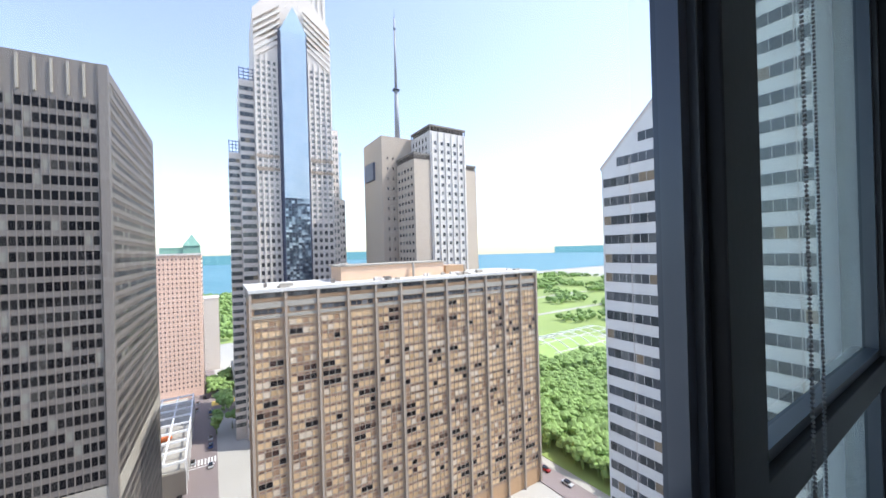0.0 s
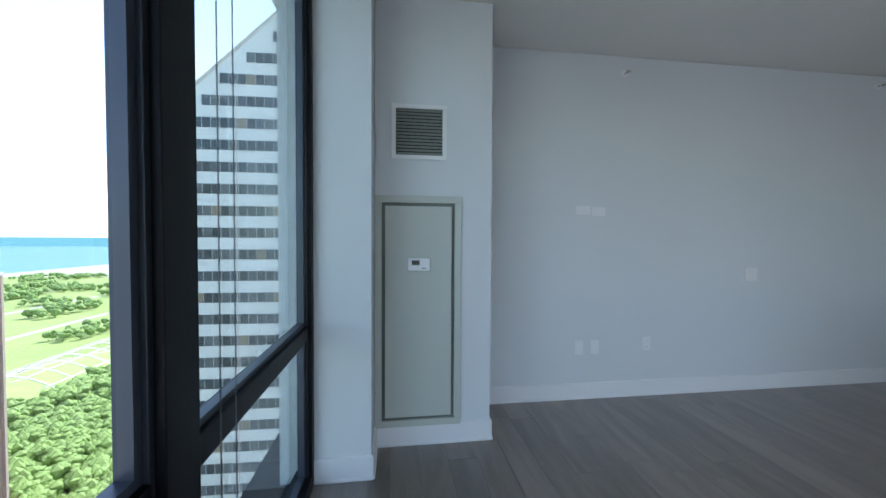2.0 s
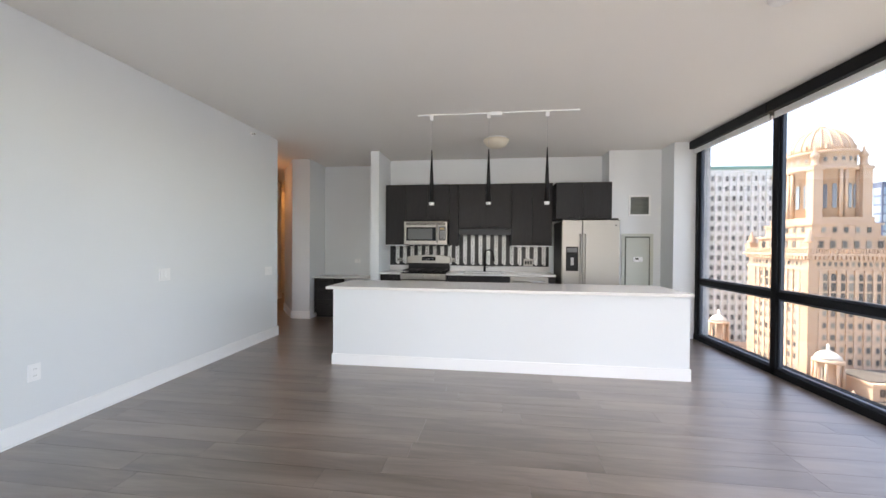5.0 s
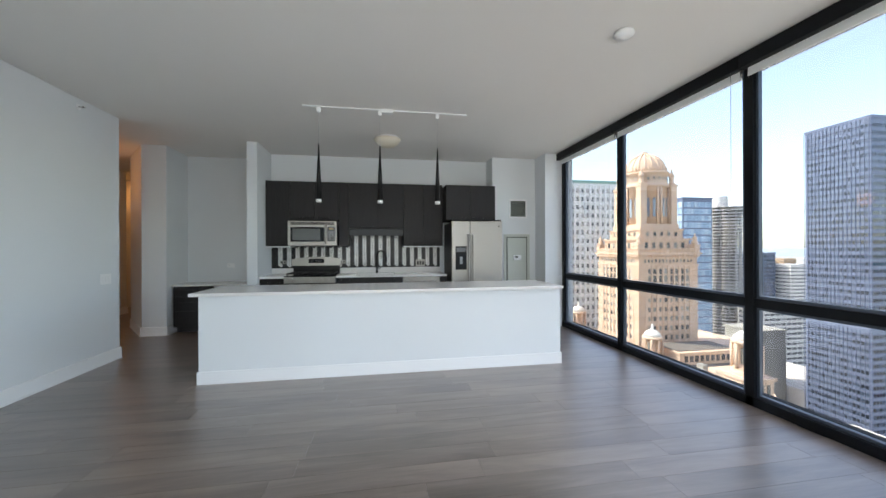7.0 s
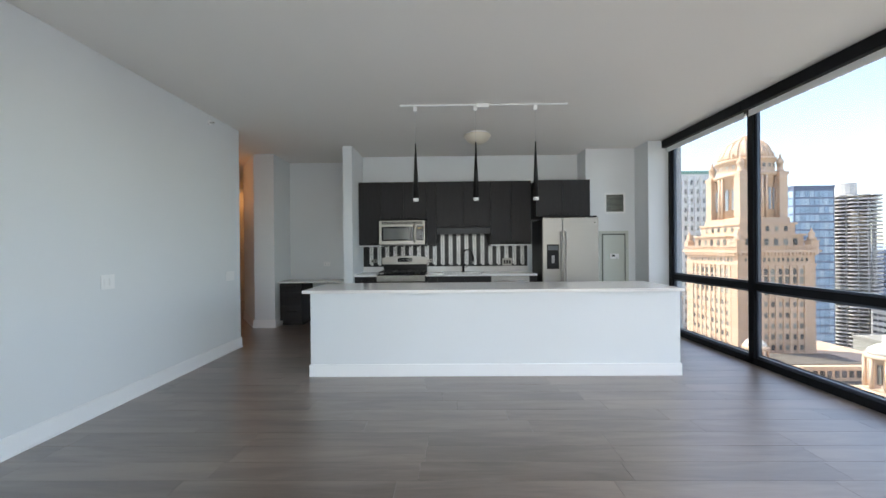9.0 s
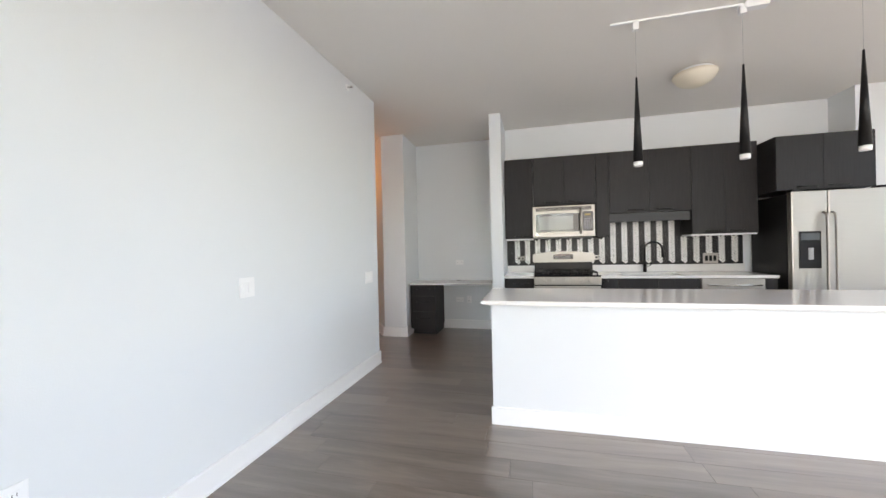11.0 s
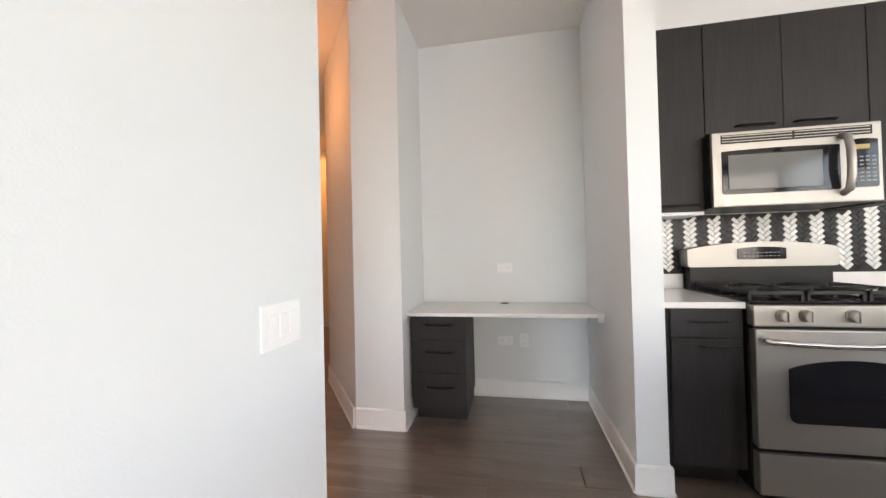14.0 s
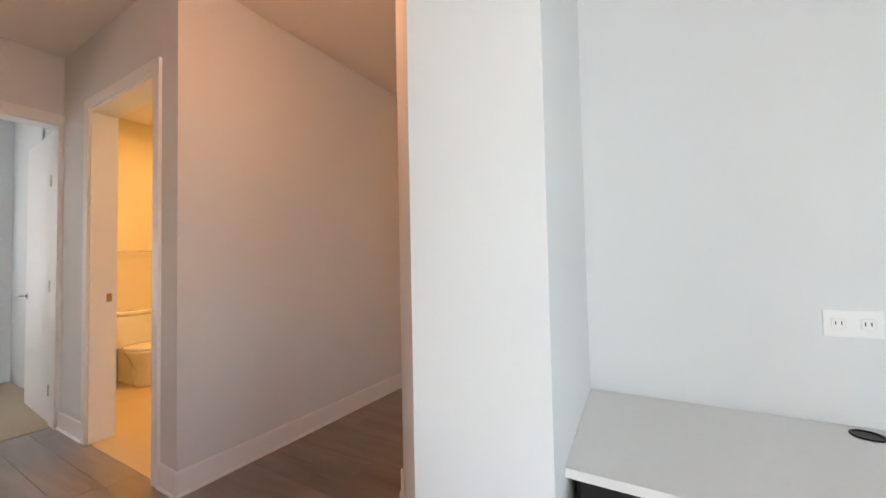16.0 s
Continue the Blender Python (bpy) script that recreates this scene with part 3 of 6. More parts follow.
upper_cabinet("charcoal woodgrain wall cabinet with two doors over the sink", 2.638, 3.543, 1.66, 2.425, YF, YB, (3.09,), ((2.84, 3.03), (3.15, 3.34)))
val = thing("valance", "grey light valance under the sink cabinet", "valance", (2.64, 6.42, 1.545))
part("board", box(0, 0.90, -0.09, -0.07, 0, 0.11, 0.002), mat("dark grey light valance", (0.016, 0.019, 0.023), 0.45), val)
upper_cabinet("tall charcoal woodgrain wall cabinet with two doors beside the refrigerator", 3.545, 4.215, 1.372, 2.425, YF, YB, (3.885,), ((3.68, 3.86), (3.92, 4.10)))
upper_cabinet("deep charcoal woodgrain cabinet with two doors over the refrigerator", 4.218, 5.06, 1.80, 2.375, 5.98, YB, (4.63,), ((4.40, 4.58), (4.67, 4.85)))
lr = thing("light_rail", "pale light rail under the wall cabinets", "light rail", (1.345, 6.33, 1.352))
part("strip", box(0, 0.365, 0, 0.28, 0, 0.019, 0.001), TRIM, lr)
part("strip", box(2.20, 2.87, 0, 0.28, 0, 0.019, 0.001), TRIM, lr)


def base_cabinet(label, x0, x1, fronts):
    """fronts: rows of x0, x1, z0, z1, handle (x0, x1, z) or None."""
    c = thing("base_cabinet", label, "base cabinet", (x0, YB - 0.002, 0), group="kitchen base cabinets")
    part("carcass", boxes([(0, x1 - x0, -0.63, 0, 0.10, 0.872), (0, x1 - x0, -0.56, 0, 0, 0.10)]), CAB, c)
    for a, b, z0, z1, hd in fronts:
        part("drawer_front" if z0 > 0.6 else "door", box(a - x0 + 0.0015, b - x0 - 0.0015, -0.651, -0.631, z0 + 0.0015, z1 - 0.0015, 0.0015), CAB, c)
        if hd:
            bar_handle(c, hd[0] - x0, hd[1] - x0, -0.651, hd[2], 0.005)
    return c


base_cabinet("charcoal base cabinet with a drawer and a door beside the range", 1.342, 1.702, [(1.385, 1.699, 0.73, 0.87, (1.46, 1.64, 0.81)), (1.385, 1.699, 0.11, 0.728, (1.51, 1.69, 0.69))])
base_cabinet("charcoal woodgrain sink base cabinet", 2.49, 3.50, [(2.49, 2.66, 0.11, 0.87, (2.50, 2.55, 0.84)), (2.66, 3.08, 0.73, 0.87, None), (3.08, 3.50, 0.73, 0.87, None), (2.66, 3.08, 0.11, 0.728, (2.86, 3.04, 0.69)), (3.08, 3.50, 0.11, 0.728, (3.12, 3.30, 0.69))])
base_cabinet("narrow charcoal base panel beside the dishwasher", 4.115, 4.22, [(4.115, 4.22, 0.11, 0.87, None)])
dw = thing("dishwasher", "stainless steel dishwasher with a bar handle under the worktop", "dishwasher", (3.51, YB - 0.01, 0))
part("body", box(0, 0.598, -0.60, 0, 0.02, 0.87), BLKPLAST, dw)
part("door", box(0.002, 0.596, -0.645, -0.601, 0.11, 0.865, 0.006), STEEL, dw)
part("handle", pipe([(0.06, -0.645, 0.80), (0.06, -0.69, 0.80), (0.54, -0.69, 0.80), (0.54, -0.645, 0.80)], 0.009), CHROME, dw)
part("toe_kick", box(0.01, 0.59, -0.56, -0.54, 0.0, 0.10), BLKPLAST, dw)

for nm, a, b in (("short white quartz worktop between wing wall and range", 1.340, 1.702), ("long white quartz worktop with a sink cut-out", 2.468, 4.225)):
    w = thing("worktop", nm, "worktop", (a, YB - 0.002, 0.874))
    L = b - a
    if L < 1:
        part("slab", box(0, L, -0.67, 0, 0, 0.03, 0.002), QUARTZ, w)
    else:
        part("slab", boxes([(0, 0.28, -0.67, 0, 0, 0.03), (0.92, L, -0.67, 0, 0, 0.03), (0.28, 0.92, -0.67, -0.56, 0, 0.03), (0.28, 0.92, -0.15, 0, 0, 0.03)]), QUARTZ, w)
    part("upstand", box(0, L, -0.02, 0, 0.031, 0.125, 0.002), QUARTZ, w, "white quartz upstand")
sk = thing("sink", "undermount steel sink in the long worktop", "sink", (2.77, 6.08, 0.66))
part("basin", boxes([(0, 0.64, 0, 0.41, 0, 0.004), (0, 0.004, 0, 0.41, 0.004, 0.212), (0.636, 0.64, 0, 0.41, 0.004, 0.212), (0.004, 0.636, 0, 0.004, 0.004, 0.212), (0.004, 0.636, 0.406, 0.41, 0.004, 0.212)]), mat("dark composite sink", (0.03, 0.03, 0.032), 0.4), sk)
part("drain", tube(bmesh.new(), (0.32, 0.2, 0.004), (0.32, 0.2, 0.008), 0.045), CHROME, sk)
fc = thing("kitchen_faucet", "matt black gooseneck faucet with a side lever behind the sink", "faucet", (3.09, 6.54, 0.905))
part("base", tube(bmesh.new(), (0, 0, 0), (0, 0, 0.10), 0.022, 0.019), BLKPLAST, fc)
arc = [(0, 0, 0.09), (0, 0, 0.29)] + [(0.075 - 0.075 * math.cos(radians(a)), -0.085 + 0.085 * math.cos(radians(a)), 0.30 + 0.085 * math.sin(radians(a))) for a in range(10, 171, 16)] + [(0.152, -0.172, 0.27)]
part("gooseneck", pipe(arc, 0.011, 12), BLKPLAST, fc)
part("spray_head", tube(bmesh.new(), (0.152, -0.172, 0.275), (0.156, -0.176, 0.195), 0.016, 0.019), BLKPLAST, fc)
part("lever", pipe([(0.018, 0, 0.07), (0.06, -0.005, 0.085), (0.085, -0.01, 0.12)], 0.006), BLKPLAST, fc)

# ---- the range ----
RX = 1.707
rg = thing("gas_range", "stainless steel gas range with five knobs and black grates", "range", (RX, 5.955, 0))
part("body", box(0, 0.757, 0.02, 0.67, 0.03, 0.895), BLKPLAST, rg, "black enamel body")
part("cooktop", box(-0.002, 0.759, -0.01, 0.66, 0.896, 0.912, 0.004), BLKGLASS, rg, "black enamel cooktop")
kp = bmesh.new()
block(kp, 0, 0.757, -0.035, 0.02, 0.80, 0.895, 0.006)
part("knob_panel", kp, STEEL, rg, "stainless knob panel")
for kx in (0.115, 0.205, 0.378, 0.548, 0.638):
    kb = bmesh.new()
    tube(kb, (kx, -0.035, 0.85), (kx, -0.042, 0.85), 0.031, 0.031, 20)
    tube(kb, (kx, -0.042, 0.85), (kx, -0.070, 0.85), 0.027, 0.024, 20)
    block(kb, kx - 0.005, kx + 0.005, -0.078, -0.07, 0.828, 0.872, 0.002)
    part("knob", kb, STEEL, rg, "round steel burner knob")


def arched(x0, x1, y0, y1, z0, z1, rise, n=14, r=0.03):
    """A plate with rounded corners whose top edge rises in a bow."""
    pts = []
    for cx, cz, a0 in ((x0 + r, z0 + r, 180), (x1 - r, z0 + r, 270)):
        pts += [(cx + r * math.cos(radians(a0 + s)), cz + r * math.sin(radians(a0 + s))) for s in range(0, 91, 18)]
    for i in range(n + 1):
        u = i / n
        pts.append((x1 - (x1 - x0) * u, z1 - rise + rise * math.sin(math.pi * u) ** 0.7 if 0 < u < 1 else z1 - rise))
    bm = bmesh.new()
    lo = [bm.verts.new((x, y0, z)) for x, z in pts]
    hi = [bm.verts.new((x, y1, z)) for x, z in pts]
    m = len(pts)
    for i in range(m):
        bm.faces.new((lo[i], lo[(i + 1) % m], hi[(i + 1) % m], hi[i]))
    bm.faces.new(lo[::-1])
    bm.faces.new(hi)
    return bm


dr = part("oven_door", box(0.006, 0.751, -0.03, 0.02, 0.245, 0.785, 0.006), STEEL, rg, "stainless oven door")
part("door_window", arched(0.13, 0.628, -0.036, -0.031, 0.37, 0.655, 0.045), BLKGLASS, dr, "black glass oven window with an arched top")
part("door_handle", pipe([(0.03, -0.03, 0.745), (0.045, -0.068, 0.738)] + [(0.045 + 0.667 * u / 10, -0.072, 0.736 - 0.012 * math.sin(math.pi * u / 10)) for u in range(1, 10)] + [(0.712, -0.068, 0.738), (0.727, -0.03, 0.745)], 0.0135, 12), CHROME, dr, "curved steel handle")
part("drawer", box(0.006, 0.751, -0.028, 0.02, 0.035, 0.222, 0.006), STEEL, rg, "stainless storage drawer")
part("recess", box(0.01, 0.747, -0.008, 0.02, 0.222, 0.80, 0), BLKPLAST, rg, "black gap")
for fx, fy in ((0.05, 0.06), (0.71, 0.06), (0.05, 0.6), (0.71, 0.6)):
    part("foot", box(fx - 0.02, fx + 0.02, fy - 0.02, fy + 0.02, 0, 0.03), BLKPLAST, rg)
bg_bm = bmesh.new()
block(bg_bm, 0.005, 0.752, 0.575, 0.67, 0.912, 1.06, 0.002)
part("backguard_base", bg_bm, BLKPLAST, rg, "black lower backguard")
part("backguard", arched(-0.015, 0.772, 0.555, 0.665, 1.045, 1.192, 0.04, 18, 0.02), STEEL, rg, "curved stainless backguard")
part("control_display", arched(0.255, 0.505, 0.548, 0.556, 1.088, 1.162, 0.01, 8, 0.008), BLKGLASS, rg, "black oven control display")
part("display_buttons", boxes([(0.285 + 0.022 * i, 0.298 + 0.022 * i, 0.546, 0.549, 1.105 + 0.02 * j, 1.109 + 0.02 * j) for i in range(9) for j in range(2)]), mat("grey legend", (0.3, 0.3, 0.3), 0.5), rg, "grey button legends", kind="stuff")
for gx in (0.03, 0.27, 0.51):
    gb = bmesh.new()
    w = 0.215
    for (xa, ya, xb, yb) in ((0, 0.05, w, 0.05), (0, 0.54, w, 0.54), (0, 0.05, 0, 0.54), (w, 0.05, w, 0.54), (0, 0.295, w, 0.295)):
        lo_x, hi_x, lo_y, hi_y = gx + min(xa, xb) - 0.006, gx + max(xa, xb) + 0.006, min(ya, yb) - 0.006, max(ya, yb) + 0.006
        block(gb, lo_x, hi_x, lo_y, hi_y, 0.935, 0.951, 0.002)
    for cy in (0.172, 0.418):
        for ang in range(0, 360, 45):
            dx, dy = math.cos(radians(ang)), math.sin(radians(ang))
            rr = 0.10 if ang % 90 == 0 else 0.13
            tube(gb, (gx + w / 2 + 0.03 * dx, cy + 0.03 * dy, 0.948), (gx + w / 2 + rr * dx, cy + rr * dy, 0.943), 0.006, 0.006, 6)
    for fx, fy in ((0, 0.05), (w, 0.05), (0, 0.54), (w, 0.54)):
        block(gb, gx + fx - 0.006, gx + fx + 0.006, fy - 0.006, fy + 0.006, 0.912, 0.936)
    part("grate", gb, IRON, rg, "black cast iron grate")
for bx, by in ((0.137, 0.172), (0.137, 0.418), (0.378, 0.295), (0.617, 0.172), (0.617, 0.418)):
    part("burner", tube(tube(bmesh.new(), (bx, by, 0.912), (bx, by, 0.924), 0.045, 0.042, 20), (bx, by, 0.924), (bx, by, 0.932), 0.034, 0.032, 20), IRON, rg, "black burner cap")

# ---- microwave ----
mw = thing("microwave_oven", "stainless over-range microwave oven with a curved handle", "microwave oven", (RX - 0.01, 6.232, 1.378))
part("body", box(0, 0.757, 0.0, 0.40, 0.0, 0.40), BLKPLAST, mw, "black painted body")
part("front_frame", box(0.002, 0.755, -0.025, -0.001, 0.0, 0.398, 0.006), STEEL, mw, "stainless front")
part("vent", boxes([(0.045, 0.715, -0.0258, -0.024, 0.335, 0.382)]), DARK, mw, "black vent slots")
part("vent_louvre", boxes([(0.05 + 0.333 * j, 0.373 + 0.333 * j, -0.0275, -0.0259, 0.344 + 0.0145 * k, 0.348 + 0.0145 * k) for k in range(3) for j in range(2)]), STEEL, mw, "thin steel vent louvres")
part("door_window", arched(0.045, 0.575, -0.0285, -0.0255, 0.065, 0.30, 0.006, 8, 0.012), BLKGLASS, mw, "black glass window")
part("inner_window", box(0.075, 0.50, -0.0305, -0.0288, 0.088, 0.272, 0.003), mat("perforated screen glass", (0.16, 0.165, 0.16), 0.08), mw, "grey window screen")
part("control_panel", arched(0.61, 0.735, -0.0285, -0.0255, 0.07, 0.315, 0.008, 8, 0.012), BLKGLASS, mw, "black control panel")
part("clock_display", box(0.635, 0.70, -0.0300, -0.0288, 0.262, 0.285), mat("amber display", (0.45, 0.32, 0.10), 0.4), mw, "amber clock display")
part("keypad", boxes([(0.63 + 0.026 * i, 0.646 + 0.026 * i, -0.0298, -0.0288, 0.10 + 0.02 * j, 0.106 + 0.02 * j) for i in range(4) for j in range(7)]), mat("pale key legend", (0.35, 0.36, 0.38), 0.5), mw, "pale keypad legends", kind="stuff")
part("handle", pipe([(0.585, -0.024, 0.045), (0.585, -0.062, 0.06), (0.583, -0.078, 0.12), (0.582, -0.082, 0.19), (0.583, -0.078, 0.26), (0.585, -0.062, 0.32), (0.585, -0.024, 0.335)], 0.017, 12), STEEL, mw, "bowed steel handle")
part("badge", tube(bmesh.new(), (0.06, -0.0265, 0.035), (0.06, -0.024, 0.035), 0.009), CHROME, mw, "round badge")

# ---- refrigerator ----
fr = thing("refrigerator", "stainless side-by-side refrigerator with a water dispenser", "refrigerator", (4.295, 5.97, 0))
FW = 0.86
part("body", box(0.0, FW, 0.0, 0.64, 0.02, 1.755, 0.004), BLKPLAST, fr, "black textured body")
part("freezer_door", box(0.0, 0.305, -0.075, -0.004, 0.09, 1.775, 0.012), STEEL, fr, "stainless freezer door")
part("fridge_door", box(0.311, FW, -0.075, -0.004, 0.09, 1.775, 0.012), STEEL, fr, "stainless refrigerator door")
part("toe_grille", box(0.01, FW - 0.01, -0.03, 0.0, 0.0, 0.085), BLKPLAST, fr, "black toe grille")
for hx in (0.02, FW - 0.12):
    part("hinge_cap", box(hx, hx + 0.1, -0.06, 0.04, 1.776, 1.80, 0.004), BLKPLAST, fr, "black hinge cover")
for hx in (0.272, 0.345):
    part("handle", pipe([(hx, -0.075, 0.55), (hx, -0.12, 0.57), (hx, -0.125, 0.75), (hx, -0.125, 1.35), (hx, -0.12, 1.53), (hx, -0.075, 1.55)], 0.0125, 12), STEEL, fr, "long steel handle")
dsp = part("dispenser", boxes([(0.06, 0.245, -0.083, -0.0755, 0.98, 1.36)], 0.003), BLKPLAST, fr, "black water and ice dispenser")
part("dispenser_recess", box(0.075, 0.23, -0.0855, -0.0835, 1.03, 1.24), DARK, dsp)
part("dispenser_screen", box(0.075, 0.23, -0.0855, -0.0835, 1.27, 1.34), mat("grey dispenser screen", (0.10, 0.11, 0.12), 0.15), dsp)
part("paddle", box(0.13, 0.175, -0.092, -0.0860, 1.07, 1.19, 0.003), mat("grey paddle", (0.35, 0.35, 0.36), 0.3), dsp)
part("badge", tube(bmesh.new(), (0.80, -0.077, 1.69), (0.80, -0.0745, 1.69), 0.012), CHROME, fr, "round badge")

# ---- desk niche ----
dk = thing("desk_top", "white quartz desk top fixed between the niche walls", "desk", (-0.10, 6.455, 0.738))
part("slab", prism(bmesh.new(), [(-0.002, 0), (1.29, 0), (1.29, 0.562), (-0.018, 0.562)], 0, 0.022), QUARTZ, dk)
part("cleat", box(1.255, 1.29, 0.02, 0.57, -0.035, -0.001), TRIM, dk, "white wall cleat")
part("grommet", lathe(bmesh.new(), [(0.034, 0.0222), (0.034, 0.026), (0.029, 0.0262), (0.027, 0.0225)], (0.66, 0.50, 0), 24), BLKPLAST, dk, "black cable grommet")
dc = thing("drawer_unit", "charcoal three-drawer unit under the desk top", "drawer unit", (-0.085, 6.50, 0))
part("carcass", boxes([(0, 0.385, 0.0, 0.505, 0.09, 0.734), (0.02, 0.375, 0.06, 0.50, 0, 0.09)]), CAB, dc)
for z0, z1 in ((0.575, 0.735), (0.345, 0.572), (0.095, 0.342)):
    part("drawer_front", box(0.012, 0.383, -0.02, -0.001, z0, z1, 0.0015), CAB, dc)
    zc = z0 + (z1 - z0) * 0.62
    part("handle", pipe([(0.10, -0.02, zc), (0.115, -0.05, zc + 0.004), (0.2, -0.053, zc), (0.285, -0.05, zc + 0.004), (0.30, -0.02, zc)], 0.0065, 8), BLKPLAST, dc, "curved black pull")

# ---- small wall things ----


def outlet(label, center, turn, w=0.075, h=0.12, kind="outlet", n=1, plate=PLASTIC, face=PLASTIC):
    """Plate facing -y before it is turned."""
    o = thing("wall_outlet" if kind != "switch" else "light_switch", label, "outlet" if kind != "switch" else "light switch", center, turn=turn)
    part("plate", box(-w / 2, w / 2, -0.006, 0, -h / 2, h / 2, 0.002), plate, o)
    if kind == "outlet":
        for s in (-1, 1):
            cx, cz = (s * w * 0.24, 0) if w > h else (0, s * h * 0.2)
            f = part("socket", box(cx - 0.014, cx + 0.014, -0.008, -0.0062, cz - 0.014, cz + 0.014, 0.002), face, o)
            part("slot", boxes([(cx - 0.007, cx - 0.005, -0.0088, -0.0081, cz - 0.004, cz + 0.006), (cx + 0.005, cx + 0.007, -0.0088, -0.0081, cz - 0.004, cz + 0.006)]), DARK, f)
    elif kind == "switch":
        for k in range(n):
            cx = (k - (n - 1) / 2) * 0.046
            part("rocker", box(cx - 0.016, cx + 0.016, -0.011, -0.0062, -0.033, 0.033, 0.003), face, o)
    return o


W = 90
outlet("white blank cover plate high on the long wall", (0, 1.595, 1.615), W, 0.128, 0.075, "blank")
outlet("white blank cover plate beside its twin high on the long wall", (0, 1.735, 1.605), W, 0.12, 0.075, "blank")
outlet("white double rocker switch on the long wall", (0, 3.24, 1.06), W, 0.12, 0.12, "switch", 2)
outlet("white duplex outlet low on the long wall", (0, 2.205, 0.455), W)
outlet("white cable plate low on the long wall", (0, 1.575, 0.44), W, 0.075, 0.12, "blank")
outlet("white data plate low on the long wall beside the cable plate", (0, 1.72, 0.44), W, 0.075, 0.12, "blank")
outlet("white triple rocker switch near the end of the long wall", (0, 4.93, 0.98), W, 0.17, 0.12, "switch", 3)
outlet("white horizontal outlet on the niche wall over the desk", (0.565, 7.02, 1.04), 0, 0.12, 0.075)
outlet("white horizontal outlet on the niche wall under the desk", (0.555, 7.02, 0.45), 0, 0.12, 0.075)
outlet("white cable plate on the niche wall under the desk", (0.705, 7.02, 0.455), 0, 0.07, 0.11)
outlet("steel horizontal outlet in the tiled backsplash near the wing wall", (1.53, YB - 0.012, 1.10), 0, 0.10, 0.055, plate=STEEL, face=BLKPLAST)
outlet("steel horizontal outlet in the tiled backsplash near the sink", (2.50, YB - 0.012, 1.10), 0, 0.10, 0.06, plate=STEEL, face=BLKPLAST)
outlet("steel multi-gang plate in the tiled backsplash near the refrigerator", (3.86, YB - 0.012, 1.07), 0, 0.165, 0.13, "switch", 3, plate=STEEL, face=BLKPLAST)


def sprinkler(center, label):
    s = thing("sprinkler_head", label, "sprinkler", center, turn=90)
    part("escutcheon", tube(bmesh.new(), (0, 0, 0), (0, -0.008, 0), 0.033, 0.03, 20), PLASTIC, s)
    part("head", tube(bmesh.new(), (0, -0.008, 0), (0, -0.05, 0), 0.009), CHROME, s)
    part("deflector", box(-0.02, 0.02, -0.055, -0.05, -0.004, 0.008), CHROME, s)
    return s


sprinkler((0, 1.955, 2.785), "small white sidewall sprinkler head near the windows")
sprinkler((0, 4.553, 2.835), "small white sidewall sprinkler head near the hallway")

cov = thing("ceiling_cover", "small square dark red cover plate on the hallway ceiling", "cover plate", (-1.42, 6.79, H + 0.002))
part("plate", box(-0.075, 0.075, -0.075, 0.075, -0.014, 0, 0.003), mat("dark red plastic", (0.22, 0.02, 0.012), 0.45, var=0.05), cov)
part("rim", boxes([(-0.085, 0.085, -0.085, -0.076, -0.008, 0), (-0.085, 0.085, 0.076, 0.085, -0.008, 0), (-0.085, -0.076, -0.076, 0.076, -0.008, 0), (0.076, 0.085, -0.076, 0.076, -0.008, 0)]), mat("dark red rim", (0.16, 0.015, 0.01), 0.5), cov)
sd = thing("smoke_detector", "round white smoke detector on the ceiling", "smoke detector", (4.95, 2.55, H))
part("base", lathe(bmesh.new(), [(0.07, 0.0), (0.072, -0.02), (0.055, -0.038), (0.02, -0.042)][::-1]), PLASTIC, sd)

# ---- ceiling lights ----
bl_ = thing("ceiling_light", "frosted bowl ceiling light over the island", "ceiling light", (3.255, 5.40, H))
part("ceiling_plate", lathe(bmesh.new(), [(0.13, -0.03), (0.16, -0.001)]), PLASTIC, bl_)
part("bowl", lathe(bmesh.new(), [(0.03, -0.145), (0.09, -0.135), (0.15, -0.10), (0.185, -0.05), (0.19, -0.03)], n=32), FROST, bl_, "cream frosted glass bowl")

tr = thing("track_light", "white track with three black cone pendant lights", "track light", (2.30, 4.355, H))
part("track", box(0, 1.88, -0.009, 0.009, -0.016, -0.001, 0.002), PLASTIC, tr, "white ceiling track")
part("canopy", box(0.86, 1.00, -0.03, 0.03, -0.045, -0.001, 0.004), PLASTIC, tr, "white power feed")
for px in (0.172, 0.85, 1.52):
    p = part("pendant", tube(bmesh.new(), (px, 0, -1.05), (px, 0, -0.425), 0.034, 0.006, 20), BLKPLAST, tr, "slim black cone pendant")
    part("adapter", box(px - 0.02, px + 0.02, -0.018, 0.018, -0.075, -0.023, 0.003), PLASTIC, p, "white track adapter")
    part("cable", tube(bmesh.new(), (px, 0, -0.42), (px, 0, -0.075), 0.0012, 0.0012, 6), mat("grey cable", (0.5, 0.5, 0.5), 0.4), p, "thin suspension cable")
    part("lens", tube(bmesh.new(), (px, 0, -1.083), (px, 0, -1.051), 0.030, 0.032, 20), mat("white lens", (0.85, 0.85, 0.85), 0.3), p, "white lamp lens")

# ---- the city: street level at GZ, blocks laid along x and y ----
GZ = -86.0
GRASS = mat("park grass", (0.26, 0.34, 0.10), 0.9, var=0.35, scale=0.03)
STREET = mat("asphalt street", (0.24, 0.195, 0.19), 0.9, var=0.2, scale=0.05)
PAVE = mat("pale concrete paving", (0.42, 0.40, 0.36), 0.85, var=0.12, scale=0.08)
WATER = mat("lake water", (0.09, 0.23, 0.28), 0.6, var=0.12, scale=0.004)
